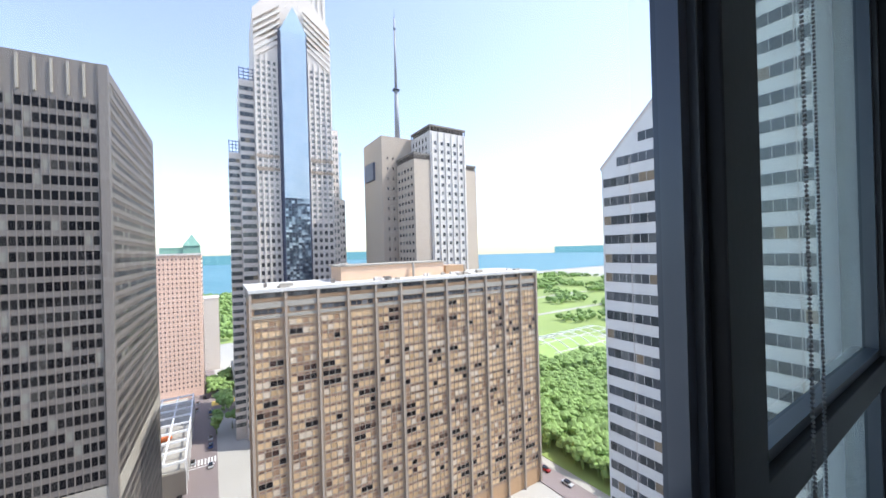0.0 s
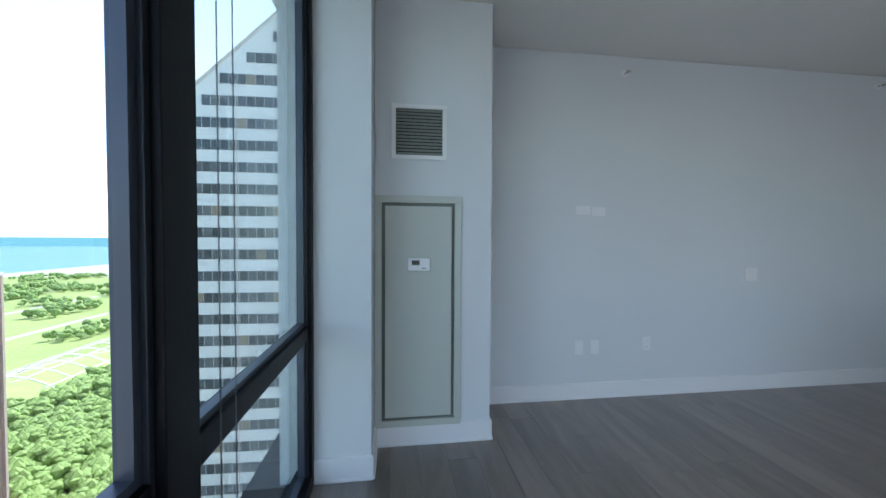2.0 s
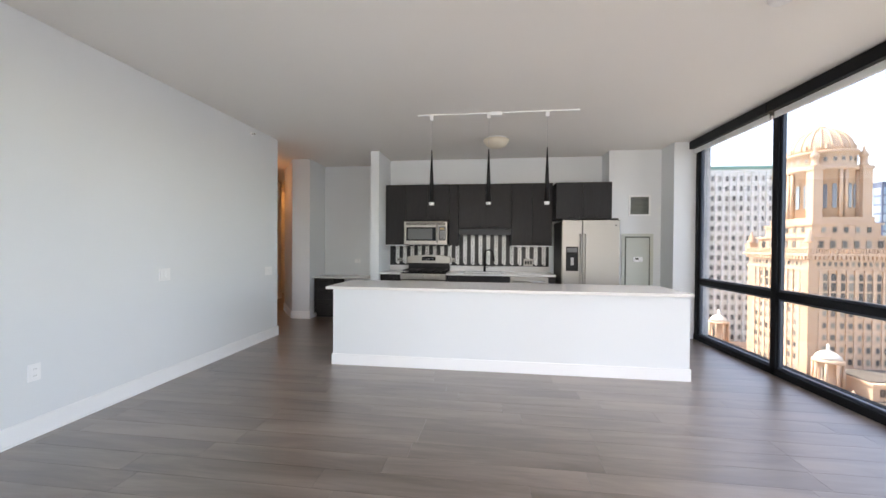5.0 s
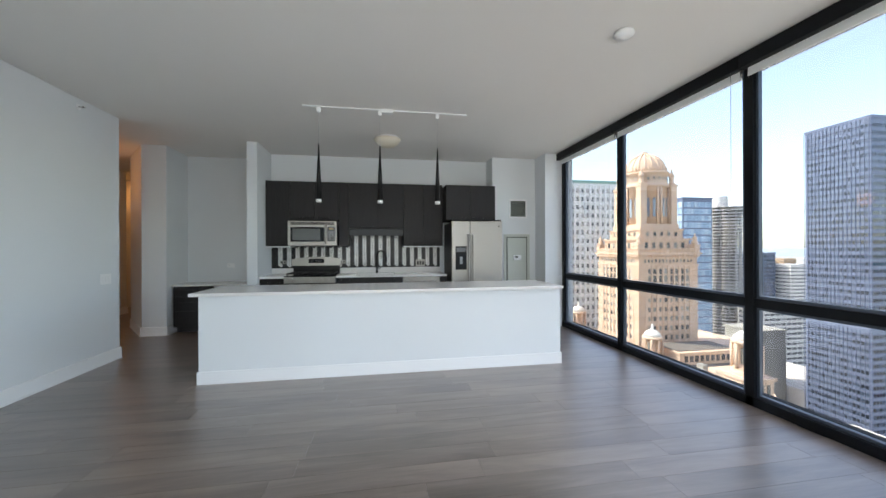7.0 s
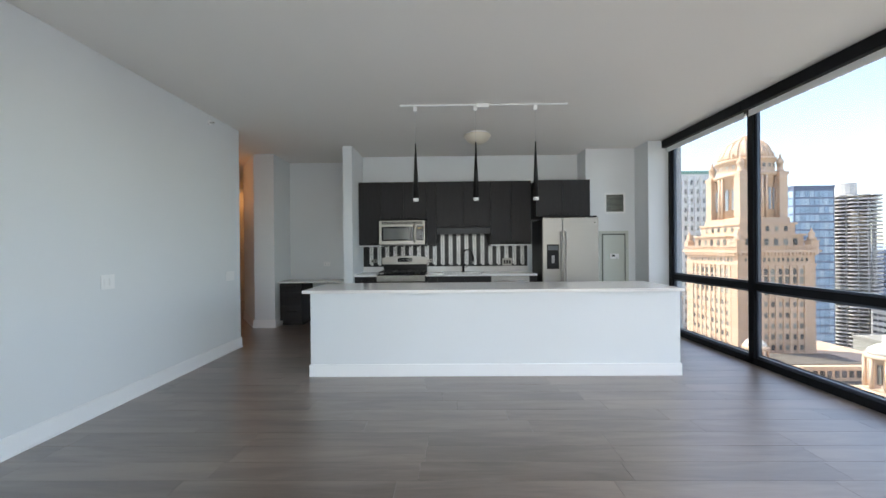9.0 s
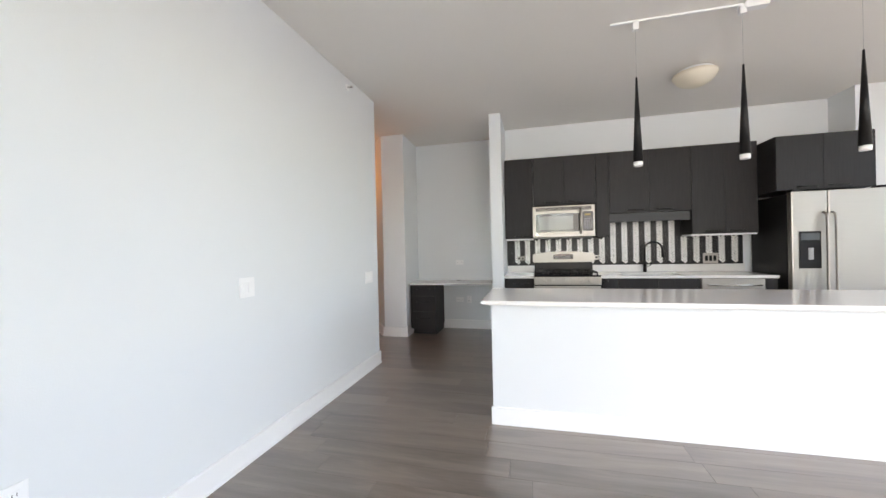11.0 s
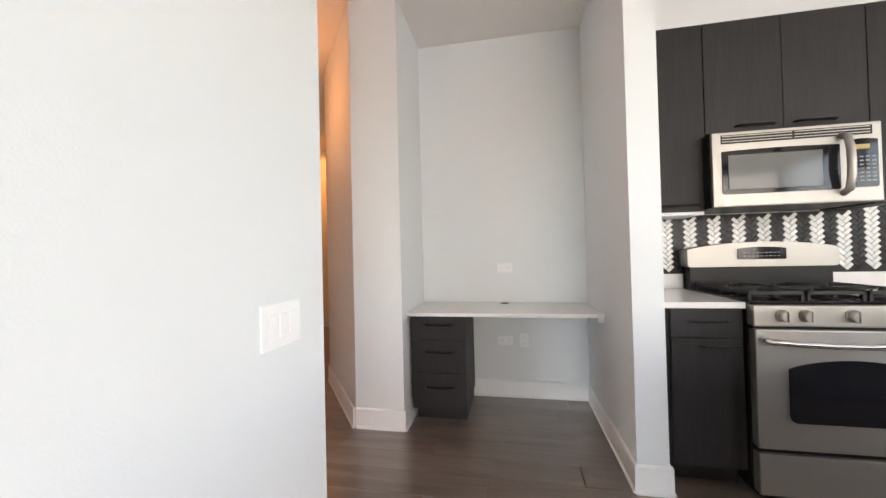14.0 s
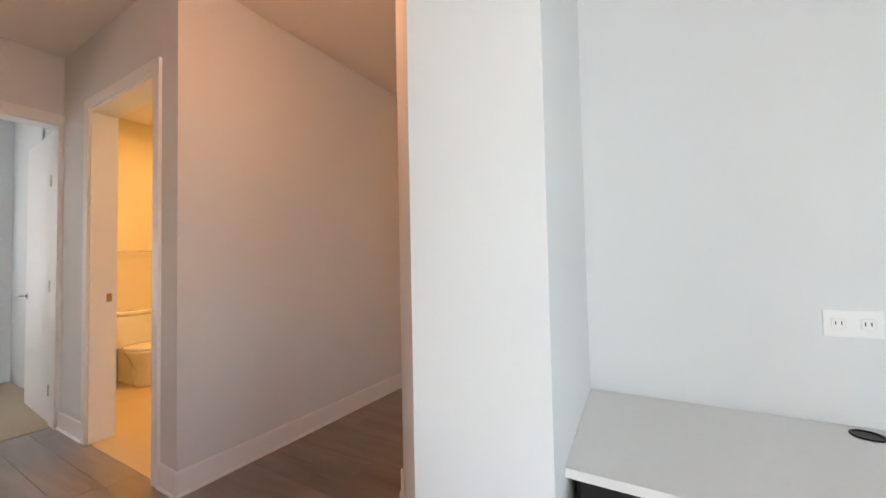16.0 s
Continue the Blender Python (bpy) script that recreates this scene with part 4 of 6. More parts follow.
LEAF = mat("tree leaves", (0.20, 0.30, 0.085), 0.8, var=0.6, scale=0.35)
STONE_BEIGE = mat("warm limestone", (0.71, 0.50, 0.35), 0.8, var=0.10, scale=0.3, bump=0.3, bump_scale=2)
STONE_GREY = mat("grey limestone", (0.50, 0.42, 0.345), 0.8, var=0.06, scale=0.1)
STONE_WHITE = mat("white facade panels", (0.66, 0.62, 0.575), 0.7, var=0.05, scale=0.2)
GRANITE = mat("pale granite", (0.67, 0.60, 0.54), 0.6, var=0.06, scale=0.2)
PINK = mat("pink precast concrete", (0.86, 0.58, 0.45), 0.8, var=0.04, scale=0.1)
COPPER = mat("green copper roof", (0.22, 0.40, 0.33), 0.7, var=0.1, scale=0.3)
DARKSTEEL = mat("dark bronze steel", (0.205, 0.178, 0.158), 0.5, 0.2, var=0.05, scale=0.2)
BLUESTEEL = mat("dark blue-grey aluminium", (0.10, 0.12, 0.18), 0.45, 0.3, var=0.05, scale=0.2)
PALESTEEL = mat("blue-grey painted steel", (0.175, 0.20, 0.28), 0.45, 0.1, var=0.05, scale=0.2)
CONC = mat("weathered concrete", (0.36, 0.33, 0.28), 0.85, var=0.12, scale=0.3)
BROWNP = mat("brown spandrel panels", (0.46, 0.29, 0.165), 0.6, var=0.12, scale=0.5)
FIN = mat("brown-grey concrete fin", (0.38, 0.31, 0.25), 0.85, var=0.1, scale=0.3)
MASTP = mat("grey-white mast paint", (0.30, 0.31, 0.34), 0.6)
# distance haze is put into this pale blue-grey
HAZE = mat("distant land with haze in its colour", (0.40, 0.48, 0.56), 0.95, var=0.05, scale=0.001)
ROOFDARK = mat("weathered grey-brown roof", (0.17, 0.145, 0.12), 0.9, var=0.35, scale=0.25)
ROOFW = mat("pale roof membrane", (0.60, 0.58, 0.55), 0.8, var=0.1, scale=0.3)
BRONZE = mat("bronze mullion", (0.06, 0.045, 0.035), 0.5, 0.3)


def pane_mat(name, stops, rough=0.15, island=False, metal=0.0, spec=0.6):
    """Window panes of far houses; each pane takes its own tone: blinds, dark rooms, painted sky reflections."""
    m = bpy.data.materials.new(name)
    m.use_nodes = True
    nt = m.node_tree
    b = nt.nodes["Principled BSDF"]
    b.inputs["Roughness"].default_value = rough
    b.inputs["Metallic"].default_value = metal
    b.inputs["Specular IOR Level"].default_value = spec
    cr = nt.nodes.new("ShaderNodeValToRGB")
    cr.color_ramp.interpolation = "CONSTANT"
    els = cr.color_ramp.elements
    while len(els) < len(stops):
        els.new(0.5)
    for e, (p, c) in zip(els, stops):
        e.position, e.color = p, (*c, 1)
    if island:
        g = nt.nodes.new("ShaderNodeNewGeometry")
        nt.links.new(g.outputs["Random Per Island"], cr.inputs[0])
    else:
        o = nt.nodes.new("ShaderNodeObjectInfo")
        nt.links.new(o.outputs["Random"], cr.inputs[0])
    nt.links.new(cr.outputs[0], b.inputs["Base Color"])
    return m


def pane_pair(name, stops, **kw):
    return pane_mat(name, stops, **kw), pane_mat(name + " field", stops, island=True, **kw)


P_BLIND = pane_pair("bronze pane with a drawn blind", [(0, (0.58, 0.39, 0.22)), (0.3, (0.66, 0.46, 0.27)), (0.62, (0.47, 0.31, 0.17)), (0.8, (0.34, 0.21, 0.13)), (0.9, (0.62, 0.50, 0.37))], rough=0.5, spec=0.25)
P_OPEN = pane_pair("dark open bronze pane", [(0, (0.010, 0.006, 0.006)), (0.6, (0.045, 0.022, 0.018)), (0.85, (0.13, 0.075, 0.05))], rough=0.4, spec=0.3)
P_SPANDREL = pane_pair("brown spandrel tile", [(0, (0.26, 0.15, 0.11)), (0.4, (0.33, 0.20, 0.15)), (0.75, (0.20, 0.12, 0.09))], rough=0.6, spec=0.25)
P_SKYBLUE = pane_pair("pale blue curtain wall pane", [(0, (0.34, 0.46, 0.58)), (0.5, (0.42, 0.54, 0.66)), (0.8, (0.52, 0.62, 0.70))], rough=0.2)
# reflections of dark neighbours are put into these pane colours
P_BAYLOW = pane_pair("bay pane with painted dark reflections", [(0, (0.04, 0.055, 0.08)), (0.45, (0.10, 0.14, 0.18)), (0.75, (0.30, 0.38, 0.44)), (0.9, (0.45, 0.54, 0.60))], rough=0.15, metal=0.25)
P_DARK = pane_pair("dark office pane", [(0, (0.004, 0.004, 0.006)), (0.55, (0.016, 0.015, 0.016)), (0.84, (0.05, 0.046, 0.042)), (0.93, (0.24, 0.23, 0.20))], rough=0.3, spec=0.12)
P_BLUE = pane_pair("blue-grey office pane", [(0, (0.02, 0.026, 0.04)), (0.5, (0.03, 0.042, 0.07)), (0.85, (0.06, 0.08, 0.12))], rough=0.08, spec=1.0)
# the sky's reflection is put into these pane colours
P_SKY = pane_pair("pane with painted sky reflection", [(0, (0.48, 0.60, 0.68)), (0.5, (0.55, 0.66, 0.73)), (0.85, (0.42, 0.54, 0.62))], rough=0.15, metal=0.25)
P_STRIPE = pane_pair("grey ribbon window pane", [(0, (0.05, 0.06, 0.065)), (0.4, (0.09, 0.10, 0.11)), (0.75, (0.14, 0.15, 0.15)), (0.94, (0.28, 0.22, 0.15))], rough=0.15)
P_OLD = pane_pair("old sash window pane", [(0, (0.09, 0.085, 0.08)), (0.3, (0.19, 0.175, 0.15)), (0.65, (0.36, 0.33, 0.28))], rough=0.25)
P_SMALL = pane_pair("small dark window pane", [(0, (0.05, 0.05, 0.055)), (0.6, (0.10, 0.10, 0.11)), (0.9, (0.22, 0.21, 0.20))], rough=0.2)
BRIGHTW = mat("bright white precast", (0.80, 0.79, 0.75), 0.7, var=0.05, scale=0.2)
P_PALE = pane_pair("pale office pane", [(0, (0.14, 0.15, 0.15)), (0.4, (0.22, 0.23, 0.22)), (0.8, (0.34, 0.33, 0.30))], rough=0.25)
UN = {"x": Vector((0, 1, 0)), "y": Vector((1, 0, 0))}


def pane_grid(parent, axis, plane, out, u0, u1, z0, z1, cols, rows, fw, fh, mats, limit=0, name="window", skip=None, depth=0.12, arch=False):
    """cols x rows panes on a face. axis: the face's normal. The panes stand on the face, each with an edge of its own."""
    cw, ch = (u1 - u0) / cols, (z1 - z0) / rows
    hw, hh = cw * fw / 2, ch * fh / 2
    bm = bmesh.new()
    if axis == "x":
        block(bm, -0.02, depth, -hw, hw, -hh, hh)
    else:
        block(bm, -hw, hw, -0.02, depth, -hh, hh)
    me = mesh_of(name, bm, mats[0])
    verts, faces = [], []
    src = [v.co.copy() for v in me.vertices]
    pol = [tuple(p.vertices) for p in me.polygons]
    made = 0
    for r in range(rows - 1, -1, -1):
        for c in range(cols):
            if skip and skip(c, r):
                continue
            u, z = u0 + (c + 0.5) * cw, z0 + (r + 0.5) * ch
            d = plane if out > 0 else plane - depth
            p = (d, u, z) if axis == "x" else (u, d, z)
            if made < limit:
                ob = new(name, me)
                ob.parent = parent
                ob.location = p
                made += 1
            else:
                o = len(verts)
                verts += [(q.x + p[0], q.y + p[1], q.z + p[2]) for q in src]
                faces += [[o + i for i in f] for f in pol]
    if verts:
        m2 = bpy.data.meshes.new(name + "_field")
        m2.from_pydata(verts, [], faces)
        m2.materials.append(mats[1])
        ob = new(name + "_field", m2)
        ob.parent = parent
        tagged(ob, kind="stuff", label="rows of far windows")


def tower(name, label, category="building", turn=0.0):
    """turn: swings the whole block about the rear window's place."""
    px, py = 2.7, -0.2
    a = radians(turn)
    return thing(name, label, category, (px - px * math.cos(a) + py * math.sin(a), py - px * math.sin(a) - py * math.cos(a), 0), turn=turn)


struct("ground", box(-4000, 4000, -4000, 4000, GZ - 2, GZ), PAVE, "city ground", "ground")
struct("lake", box(-3990, 3990, -3990, -920, GZ, GZ + 0.4), WATER, "blue lake reaching the horizon", "water")
# the far lake glows by itself; its daylight is put into this colour
FARLAKE_GLOW = glow_mat("far lake glow", (0.09, 0.22, 0.28), 1.0)
FARLAKE_GLOW.node_tree.nodes["Principled BSDF"].inputs["Base Color"].default_value = (0, 0, 0, 1)
FARLAKE_GLOW.node_tree.nodes["Principled BSDF"].inputs["Specular IOR Level"].default_value = 0.0
struct("backdrop_lake", boxes([(-3990, 3990, -3992, -3989, GZ, 0.0), (-3993, -3990.5, -3990, 3989, GZ, 0.0)]), FARLAKE_GLOW, "glowing strip for the far lake horizon", "water")
struct("backdrop_land", boxes([(3989, 3992, -900, 3990, GZ, -1), (-900, 3989, 3989, 3992, GZ, -1)]), HAZE, "flat land on the horizon, haze put into its colour", "land")
struct("park_lawn", boxes([(-900, -98, -905, -200, GZ + 0.01, GZ + 0.25), (-900, -112, -200, -60, GZ + 0.01, GZ + 0.25), (-60, 90, -900, -420, GZ + 0.01, GZ + 0.25)]), GRASS, "green park lawns with paths", "lawn")
struct("road", boxes([(-108, -98.5, -420, 200, GZ + 0.02, GZ + 0.3), (2, 16, -420, -60, GZ + 0.02, GZ + 0.28), (-98, 60, -250, -236, GZ + 0.03, GZ + 0.26), (110, 126, -200, 320, GZ + 0.02, GZ + 0.28), (-60, 320, 62, 74, GZ + 0.03, GZ + 0.24)]), STREET, "grey asphalt streets", "road")
struct("path", boxes([(-600, -112, -214, -209, GZ + 0.26, GZ + 0.4), (-600, -112, -330, -322, GZ + 0.26, GZ + 0.4), (-600, -98, -440, -430, GZ + 0.26, GZ + 0.4), (-250, -243, -420, -216, GZ + 0.27, GZ + 0.42), (-700, -60, -560, -548, GZ + 0.26, GZ + 0.4), (-60, 90, -470, -460, GZ + 0.26, GZ + 0.4)]), PAVE, "pale park paths", "path")


def great_lawn():
    t = thing("great_lawn", "oval concert lawn with white trellis arches and a red stand", "lawn", (-258, -206, GZ + 0.3))
    part("grass", lathe(bmesh.new(), [(1.0, 0), (1.0, 0.3)], n=48, sx=46, sy=30), mat("bright lawn", (0.34, 0.46, 0.14), 0.9, var=0.1, scale=0.05), t)
    part("rim", lathe(bmesh.new(), [(1.0, 0), (1.0, 0.15)], n=48, sx=50, sy=34), PAVE, t, "pale paved rim")
    for k in range(7):
        x = -39 + k * 13
        part("trellis_arch", pipe([(x, -30 + 6 * j, 1 + 11 * math.sin(math.pi * j / 10)) for j in range(11)], 0.45, 5), TRELLIS, t)
    for k in range(4):
        y = -21 + k * 14
        part("trellis_rib", pipe([(-45 + 9 * j, y, 2 + 9 * math.sin(math.pi * (y + 32) / 64)) for j in range(11)], 0.35, 5), TRELLIS, t)
    part("seating", box(46, 56, -16, 12, 0, 1.5), mat("red seats", (0.5, 0.06, 0.05), 0.7), t, "red seating")


TRELLIS = mat("white trellis steel", (0.8, 0.8, 0.8), 0.5)
great_lawn()
bm = prism(bmesh.new(), [(-150, -173), (-149, -168), (-330, -93), (-331, -98)], GZ + 0.27, GZ + 0.44)
struct("path", bm, PAVE, "pale curved park path", "path")


def tree_crowns(name, label, spots, seed, clumps=5):
    """Many trees: each a trunk and some lumpy clumps of leaves."""
    r = random.Random(seed)
    ico = bmesh.new()
    bmesh.ops.create_icosphere(ico, subdivisions=1, radius=1.0)
    src = [v.co.copy() for v in ico.verts]
    tri = [[v.index for v in f.verts] for f in ico.faces]
    ico.free()
    verts, faces = [], []
    for x, y, s in spots:
        for c in range(clumps):
            a, d = r.random() * 6.28, r.random() * 0.62 * s
            cx, cy, cz = x + d * math.cos(a), y + d * math.sin(a), GZ + s * (0.9 + 0.7 * r.random())
            q = s * (0.35 + 0.3 * r.random()) * (1 if clumps == 5 else 0.58)
            o = len(verts)
            verts += [(cx + p.x * q * (0.75 + 0.5 * r.random()), cy + p.y * q * (0.75 + 0.5 * r.random()), cz + p.z * q * (0.7 + 0.5 * r.random())) for p in src]
            faces += [[o + i for i in f] for f in tri]
        o = len(verts)
        verts += [(x - 0.3, y, GZ), (x + 0.3, y - 0.2, GZ), (x, y + 0.3, GZ), (x, y, GZ + s)]
        faces += [[o, o + 1, o + 3], [o + 1, o + 2, o + 3], [o + 2, o, o + 3]]
    me = bpy.data.meshes.new(name)
    me.from_pydata(verts, [], faces)
    me.materials.append(LEAF)
    return tagged(new(name, me), label=label, category="trees", kind="stuff")


rt = random.Random(11)


def off_path(x, y):
    return abs((y + 170.5) + (x + 150) * 0.417) > 5


spots = []
for _ in range(1500):
    x, y = rt.uniform(-196, -117), rt.uniform(-240, -62)
    if off_path(x, y):
        spots.append((x, y, rt.uniform(4.0, 6.2)))
for _ in range(420):
    x, y = rt.uniform(-245, -196), rt.uniform(-172, -60)
    if off_path(x, y) and (x + 258) ** 2 / 52 ** 2 + (y + 206) ** 2 / 36 ** 2 > 1.1:
        spots.append((x, y, rt.uniform(5, 7)))
tree_crowns("park_trees", "dense green summer trees filling the near park", spots, 1, 15)
spots = []
for _ in range(6000):
    x, y = rt.uniform(-900, -300), rt.uniform(-900, -100)
    if noise.noise(Vector((x * 0.011, y * 0.02, 3))) > 0.10 and (x + 258) ** 2 / 60 ** 2 + (y + 206) ** 2 / 44 ** 2 > 1.1:
        spots.append((x, y, rt.uniform(3.5, 6)))
for _ in range(500):
    spots.append((rt.uniform(-50, 90), rt.uniform(-900, -430), rt.uniform(4, 6)))
tree_crowns("distant_trees", "scattered green trees in the far park by the lake", spots, 2)


def brown_hotel():
    """Wide slab block with concrete fins and bronze windows."""
    t = tower("hotel_block", "wide brown hotel block with concrete fins and bronze windows", turn=-1.15)
    x0, x1, yf, top = -97.0, -3.0, -97.5, -7.2
    part("body", box(x0 + 0.3, x1 - 0.3, yf - 22, yf - 0.3, GZ, top - 2.2), BROWNP, t, "brown panelled walls")
    part("roof", box(x0 - 0.4, x1 + 0.4, yf - 22.5, yf + 0.7, top - 0.8, top), ROOFW, t, "pale flat roof slab")
    part("crown_band", box(x0, x1, yf - 21, yf - 0.9, top - 3.2, top - 0.8), DARKSTEEL, t, "dark glazed crown storey")
    part("crown_beam", boxes([(x0, x1, yf - 1.0, yf + 0.1, top - 4.6, top - 3.2), (x0, x1, yf - 0.8, yf - 0.1, top - 7.2, top - 6.3)]), CONC, t, "concrete crown beams")
    bays = 12
    rw = random.Random(77)
    bw = (x1 - x0) / bays
    for i in range(bays + 1):
        x = x0 + i * bw
        part("fin", box(x - 0.3, x + 0.3, yf - 0.5, yf + 0.55, GZ, top - 0.9), FIN, t, "concrete fin")
    for i in range(bays):
        a, b = x0 + i * bw + 0.75, x0 + (i + 1) * bw - 0.75
        pane_grid(t, "y", yf - 0.9, 1, a, b, top - 3.1, top - 1.0, 4, 1, 0.9, 0.85, P_SMALL, 4, "crown_window")
        pane_grid(t, "y", yf - 0.28, 1, a, b, top - 6.2, top - 4.7, 4, 1, 0.9, 0.8, P_SMALL, 4, "crown_window")
        opened = set()
        for _ in range(15 if i % 3 else 9):
            c, q, run = rw.randrange(4), int(27 * rw.random() ** 1.1), rw.choice((1, 1, 2, 2, 3))
            opened |= {(min(3, c + j), q) for j in range(run)}
        z0, z1 = GZ + 6, top - 7.4
        pane_grid(t, "y", yf - 0.28, 1, a, b, z0, z1, 4, 27, 0.90, 0.52, P_BLIND, 20, "window", skip=lambda c, q: (c, q) in opened, depth=0.05)
        pane_grid(t, "y", yf - 0.28, 1, a, b, z0, z1, 4, 27, 0.90, 0.52, P_OPEN, 8, "open_window", skip=lambda c, q: (c, q) not in opened, depth=0.03)
        pane_grid(t, "y", yf - 0.28, 1, a, b, z0 - 1.37, z1 - 1.37, 4, 27, 0.68, 0.22, P_SPANDREL, 0, "spandrel_panel", depth=0.04)
    verts_rows = []
    rows = 27
    ch = (top - 7.4 - GZ - 6) / rows
    for r in range(rows + 1):
        z = GZ + 6 + r * ch
        verts_rows.append((x0 + 0.5, x1 - 0.5, yf - 0.27, yf - 0.18, z + 0.42, z + 0.56))
        verts_rows.append((x0 + 0.5, x1 - 0.5, yf - 0.27, yf - 0.2, z - 0.38, z - 0.3))
    part("floor_line", boxes(verts_rows), CONC, t, "pale floor edge strips", kind="stuff")
    cols = []
    for i in range(bays):
        for k in range(5):
            x = x0 + i * bw + 0.75 + k * (bw - 1.5) / 4
            cols.append((x - 0.05, x + 0.05, yf - 0.27, yf - 0.12, GZ + 6, top - 7.4))
    part("mullion", boxes(cols), CONC, t, "thin pale mullions", kind="stuff")
    part("penthouse", box(-62, -27, yf - 19, yf - 8, top, top + 4.2), STONE_BEIGE, t, "beige roof penthouse")
    part("penthouse_roof", box(-63, -26, yf - 19.5, yf - 7.5, top + 4.2, top + 4.6), CONC, t)
    part("elevator_house", box(-72, -63.5, yf - 17, yf - 9, top, top + 2.8), BROWNP, t, "brick lift house")
    r = random.Random(5)
    for k in range(26):
        x, y = r.uniform(x0 + 3, x1 - 4), r.uniform(yf - 7, yf - 1)
        s = r.uniform(0.5, 1.6)
        part("roof_unit", box(x, x + s * 1.5, y, y + s, top, top + r.uniform(0.4, 1.1), 0.05), r.choice([STONE_WHITE, CONC, DARKSTEEL]), t, "roof plant unit")
    part("vent_stack", tube(tube(bmesh.new(), (-50, yf - 7, top), (-50, yf - 7, top + 4.8), 0.35), (-70, yf - 7, top), (-70, yf - 7, top + 3), 0.3), CONC, t)
    part("satellite_dish", lathe(bmesh.new(), [(0.2, 0), (0.9, 0.25), (1.3, 0.6)], (-28, yf - 8, top + 4.7), 16), STONE_WHITE, t)


brown_hotel()


def dark_office():
    t = tower("office_tower", "dark bronze steel office tower with a plain louvred top", turn=-1.6)
    x0, x1, y0, y1, top = 20.5, 66.0, -140.0, -88.0, 36.5
    part("body", box(x0, x1, y0, y1, GZ, top), DARKSTEEL, t, "dark bronze steel frame")
    part("louvre_band", boxes([(x0 + 0.6 + k * 2.05, x0 + 0.9 + k * 2.05, y1, y1 + 0.35, top - 6.4, top - 0.6) for k in range(22)]), CONC, t, kind="stuff")
    part("corner_column", box(x0 - 0.4, x0 + 0.9, y1 - 0.9, y1 + 0.4, GZ, top - 0.1), DARKSTEEL, t)
    pane_grid(t, "y", y1, 1, x0 + 1.2, x1 - 1, GZ + 8, top - 7, 42, 41, 0.80, 0.60, P_DARK, 300, depth=0.05)
    pane_grid(t, "x", x0, -1, y0 + 1, y1 - 1.2, GZ + 8, top - 2.5, 44, 42, 0.8, 0.55, P_DARK, 0, depth=0.05)
    part("plant_storey", box(x0 + 0.9, x1 - 1, y1, y1 + 0.2, -43.5, -39.5), CONC, t, "pale louvred plant storey")
    part("plant_storey", box(x0 - 0.2, x0, y0 + 1, y1 - 0.9, -43.5, -39.5), CONC, t, "pale louvred plant storey")
    part("fins", boxes([(x0 + 1.2 + k * (x1 - x0 - 2.2) / 42 - 0.07, x0 + 1.2 + k * (x1 - x0 - 2.2) / 42 + 0.07, y1, y1 + 0.16, GZ, top - 7) for k in range(43)]), DARKSTEEL, t, kind="stuff")
    part("side_fins", boxes([(x0 - 0.10, x0, y0 + 1 + k * (y1 - y0 - 2.2) / 44 - 0.06, y0 + 1 + k * (y1 - y0 - 2.2) / 44 + 0.06, GZ, top - 2.4) for k in range(45)] + [(x0 - 0.09, x0, y0 + 1, y1 - 1.2, GZ + 8 + k * 2.69 - 0.55, GZ + 8 + k * 2.69 + 0.35) for k in range(43)]), DARKSTEEL, t, kind="stuff")


dark_office()


def pink_tower():
    t = tower("apartment_tower", "pink concrete apartment tower with a green pyramid roof", turn=-1.5)
    x0, x1, yf, top = 15.0, 38.0, -275.0, 2.0
    part("body", box(x0, x1, yf - 22, yf, GZ, top), PINK, t)
    part("cornice", box(x0 - 0.6, x1 + 0.6, yf - 22.5, yf + 0.6, top, top + 1.2), STONE_WHITE, t)
    part("attic", box(x0 + 2, x1 - 2, yf - 20, yf - 2, top + 1.2, top + 5), COPPER, t, "green attic storey")
    bm = bmesh.new()
    block(bm, x0 + 0.3, x0 + 9, yf - 9, yf - 0.5, top + 1.2, top + 6)
    apex = bm.verts.new((x0 + 4.6, yf - 4.7, top + 13.5))
    base = [bm.verts.new(p) for p in ((x0, yf - 9.3, top + 6), (x0 + 9.3, yf - 9.3, top + 6), (x0 + 9.3, yf, top + 6), (x0, yf, top + 6))]
    for i in range(4):
        bm.faces.new((base[i], base[(i + 1) % 4], apex))
    part("pyramid_roof", bm, COPPER, t, "green copper pyramid roof")
    pane_grid(t, "y", yf, 1, x0 + 1, x1 - 1, GZ + 5, top - 1, 10, 28, 0.34, 0.42, P_SMALL, 140, depth=0.05)
    pane_grid(t, "x", x0, -1, yf - 21, yf - 1, GZ + 5, top - 1, 12, 28, 0.42, 0.45, P_SMALL, 0, depth=0.05)


pink_tower()


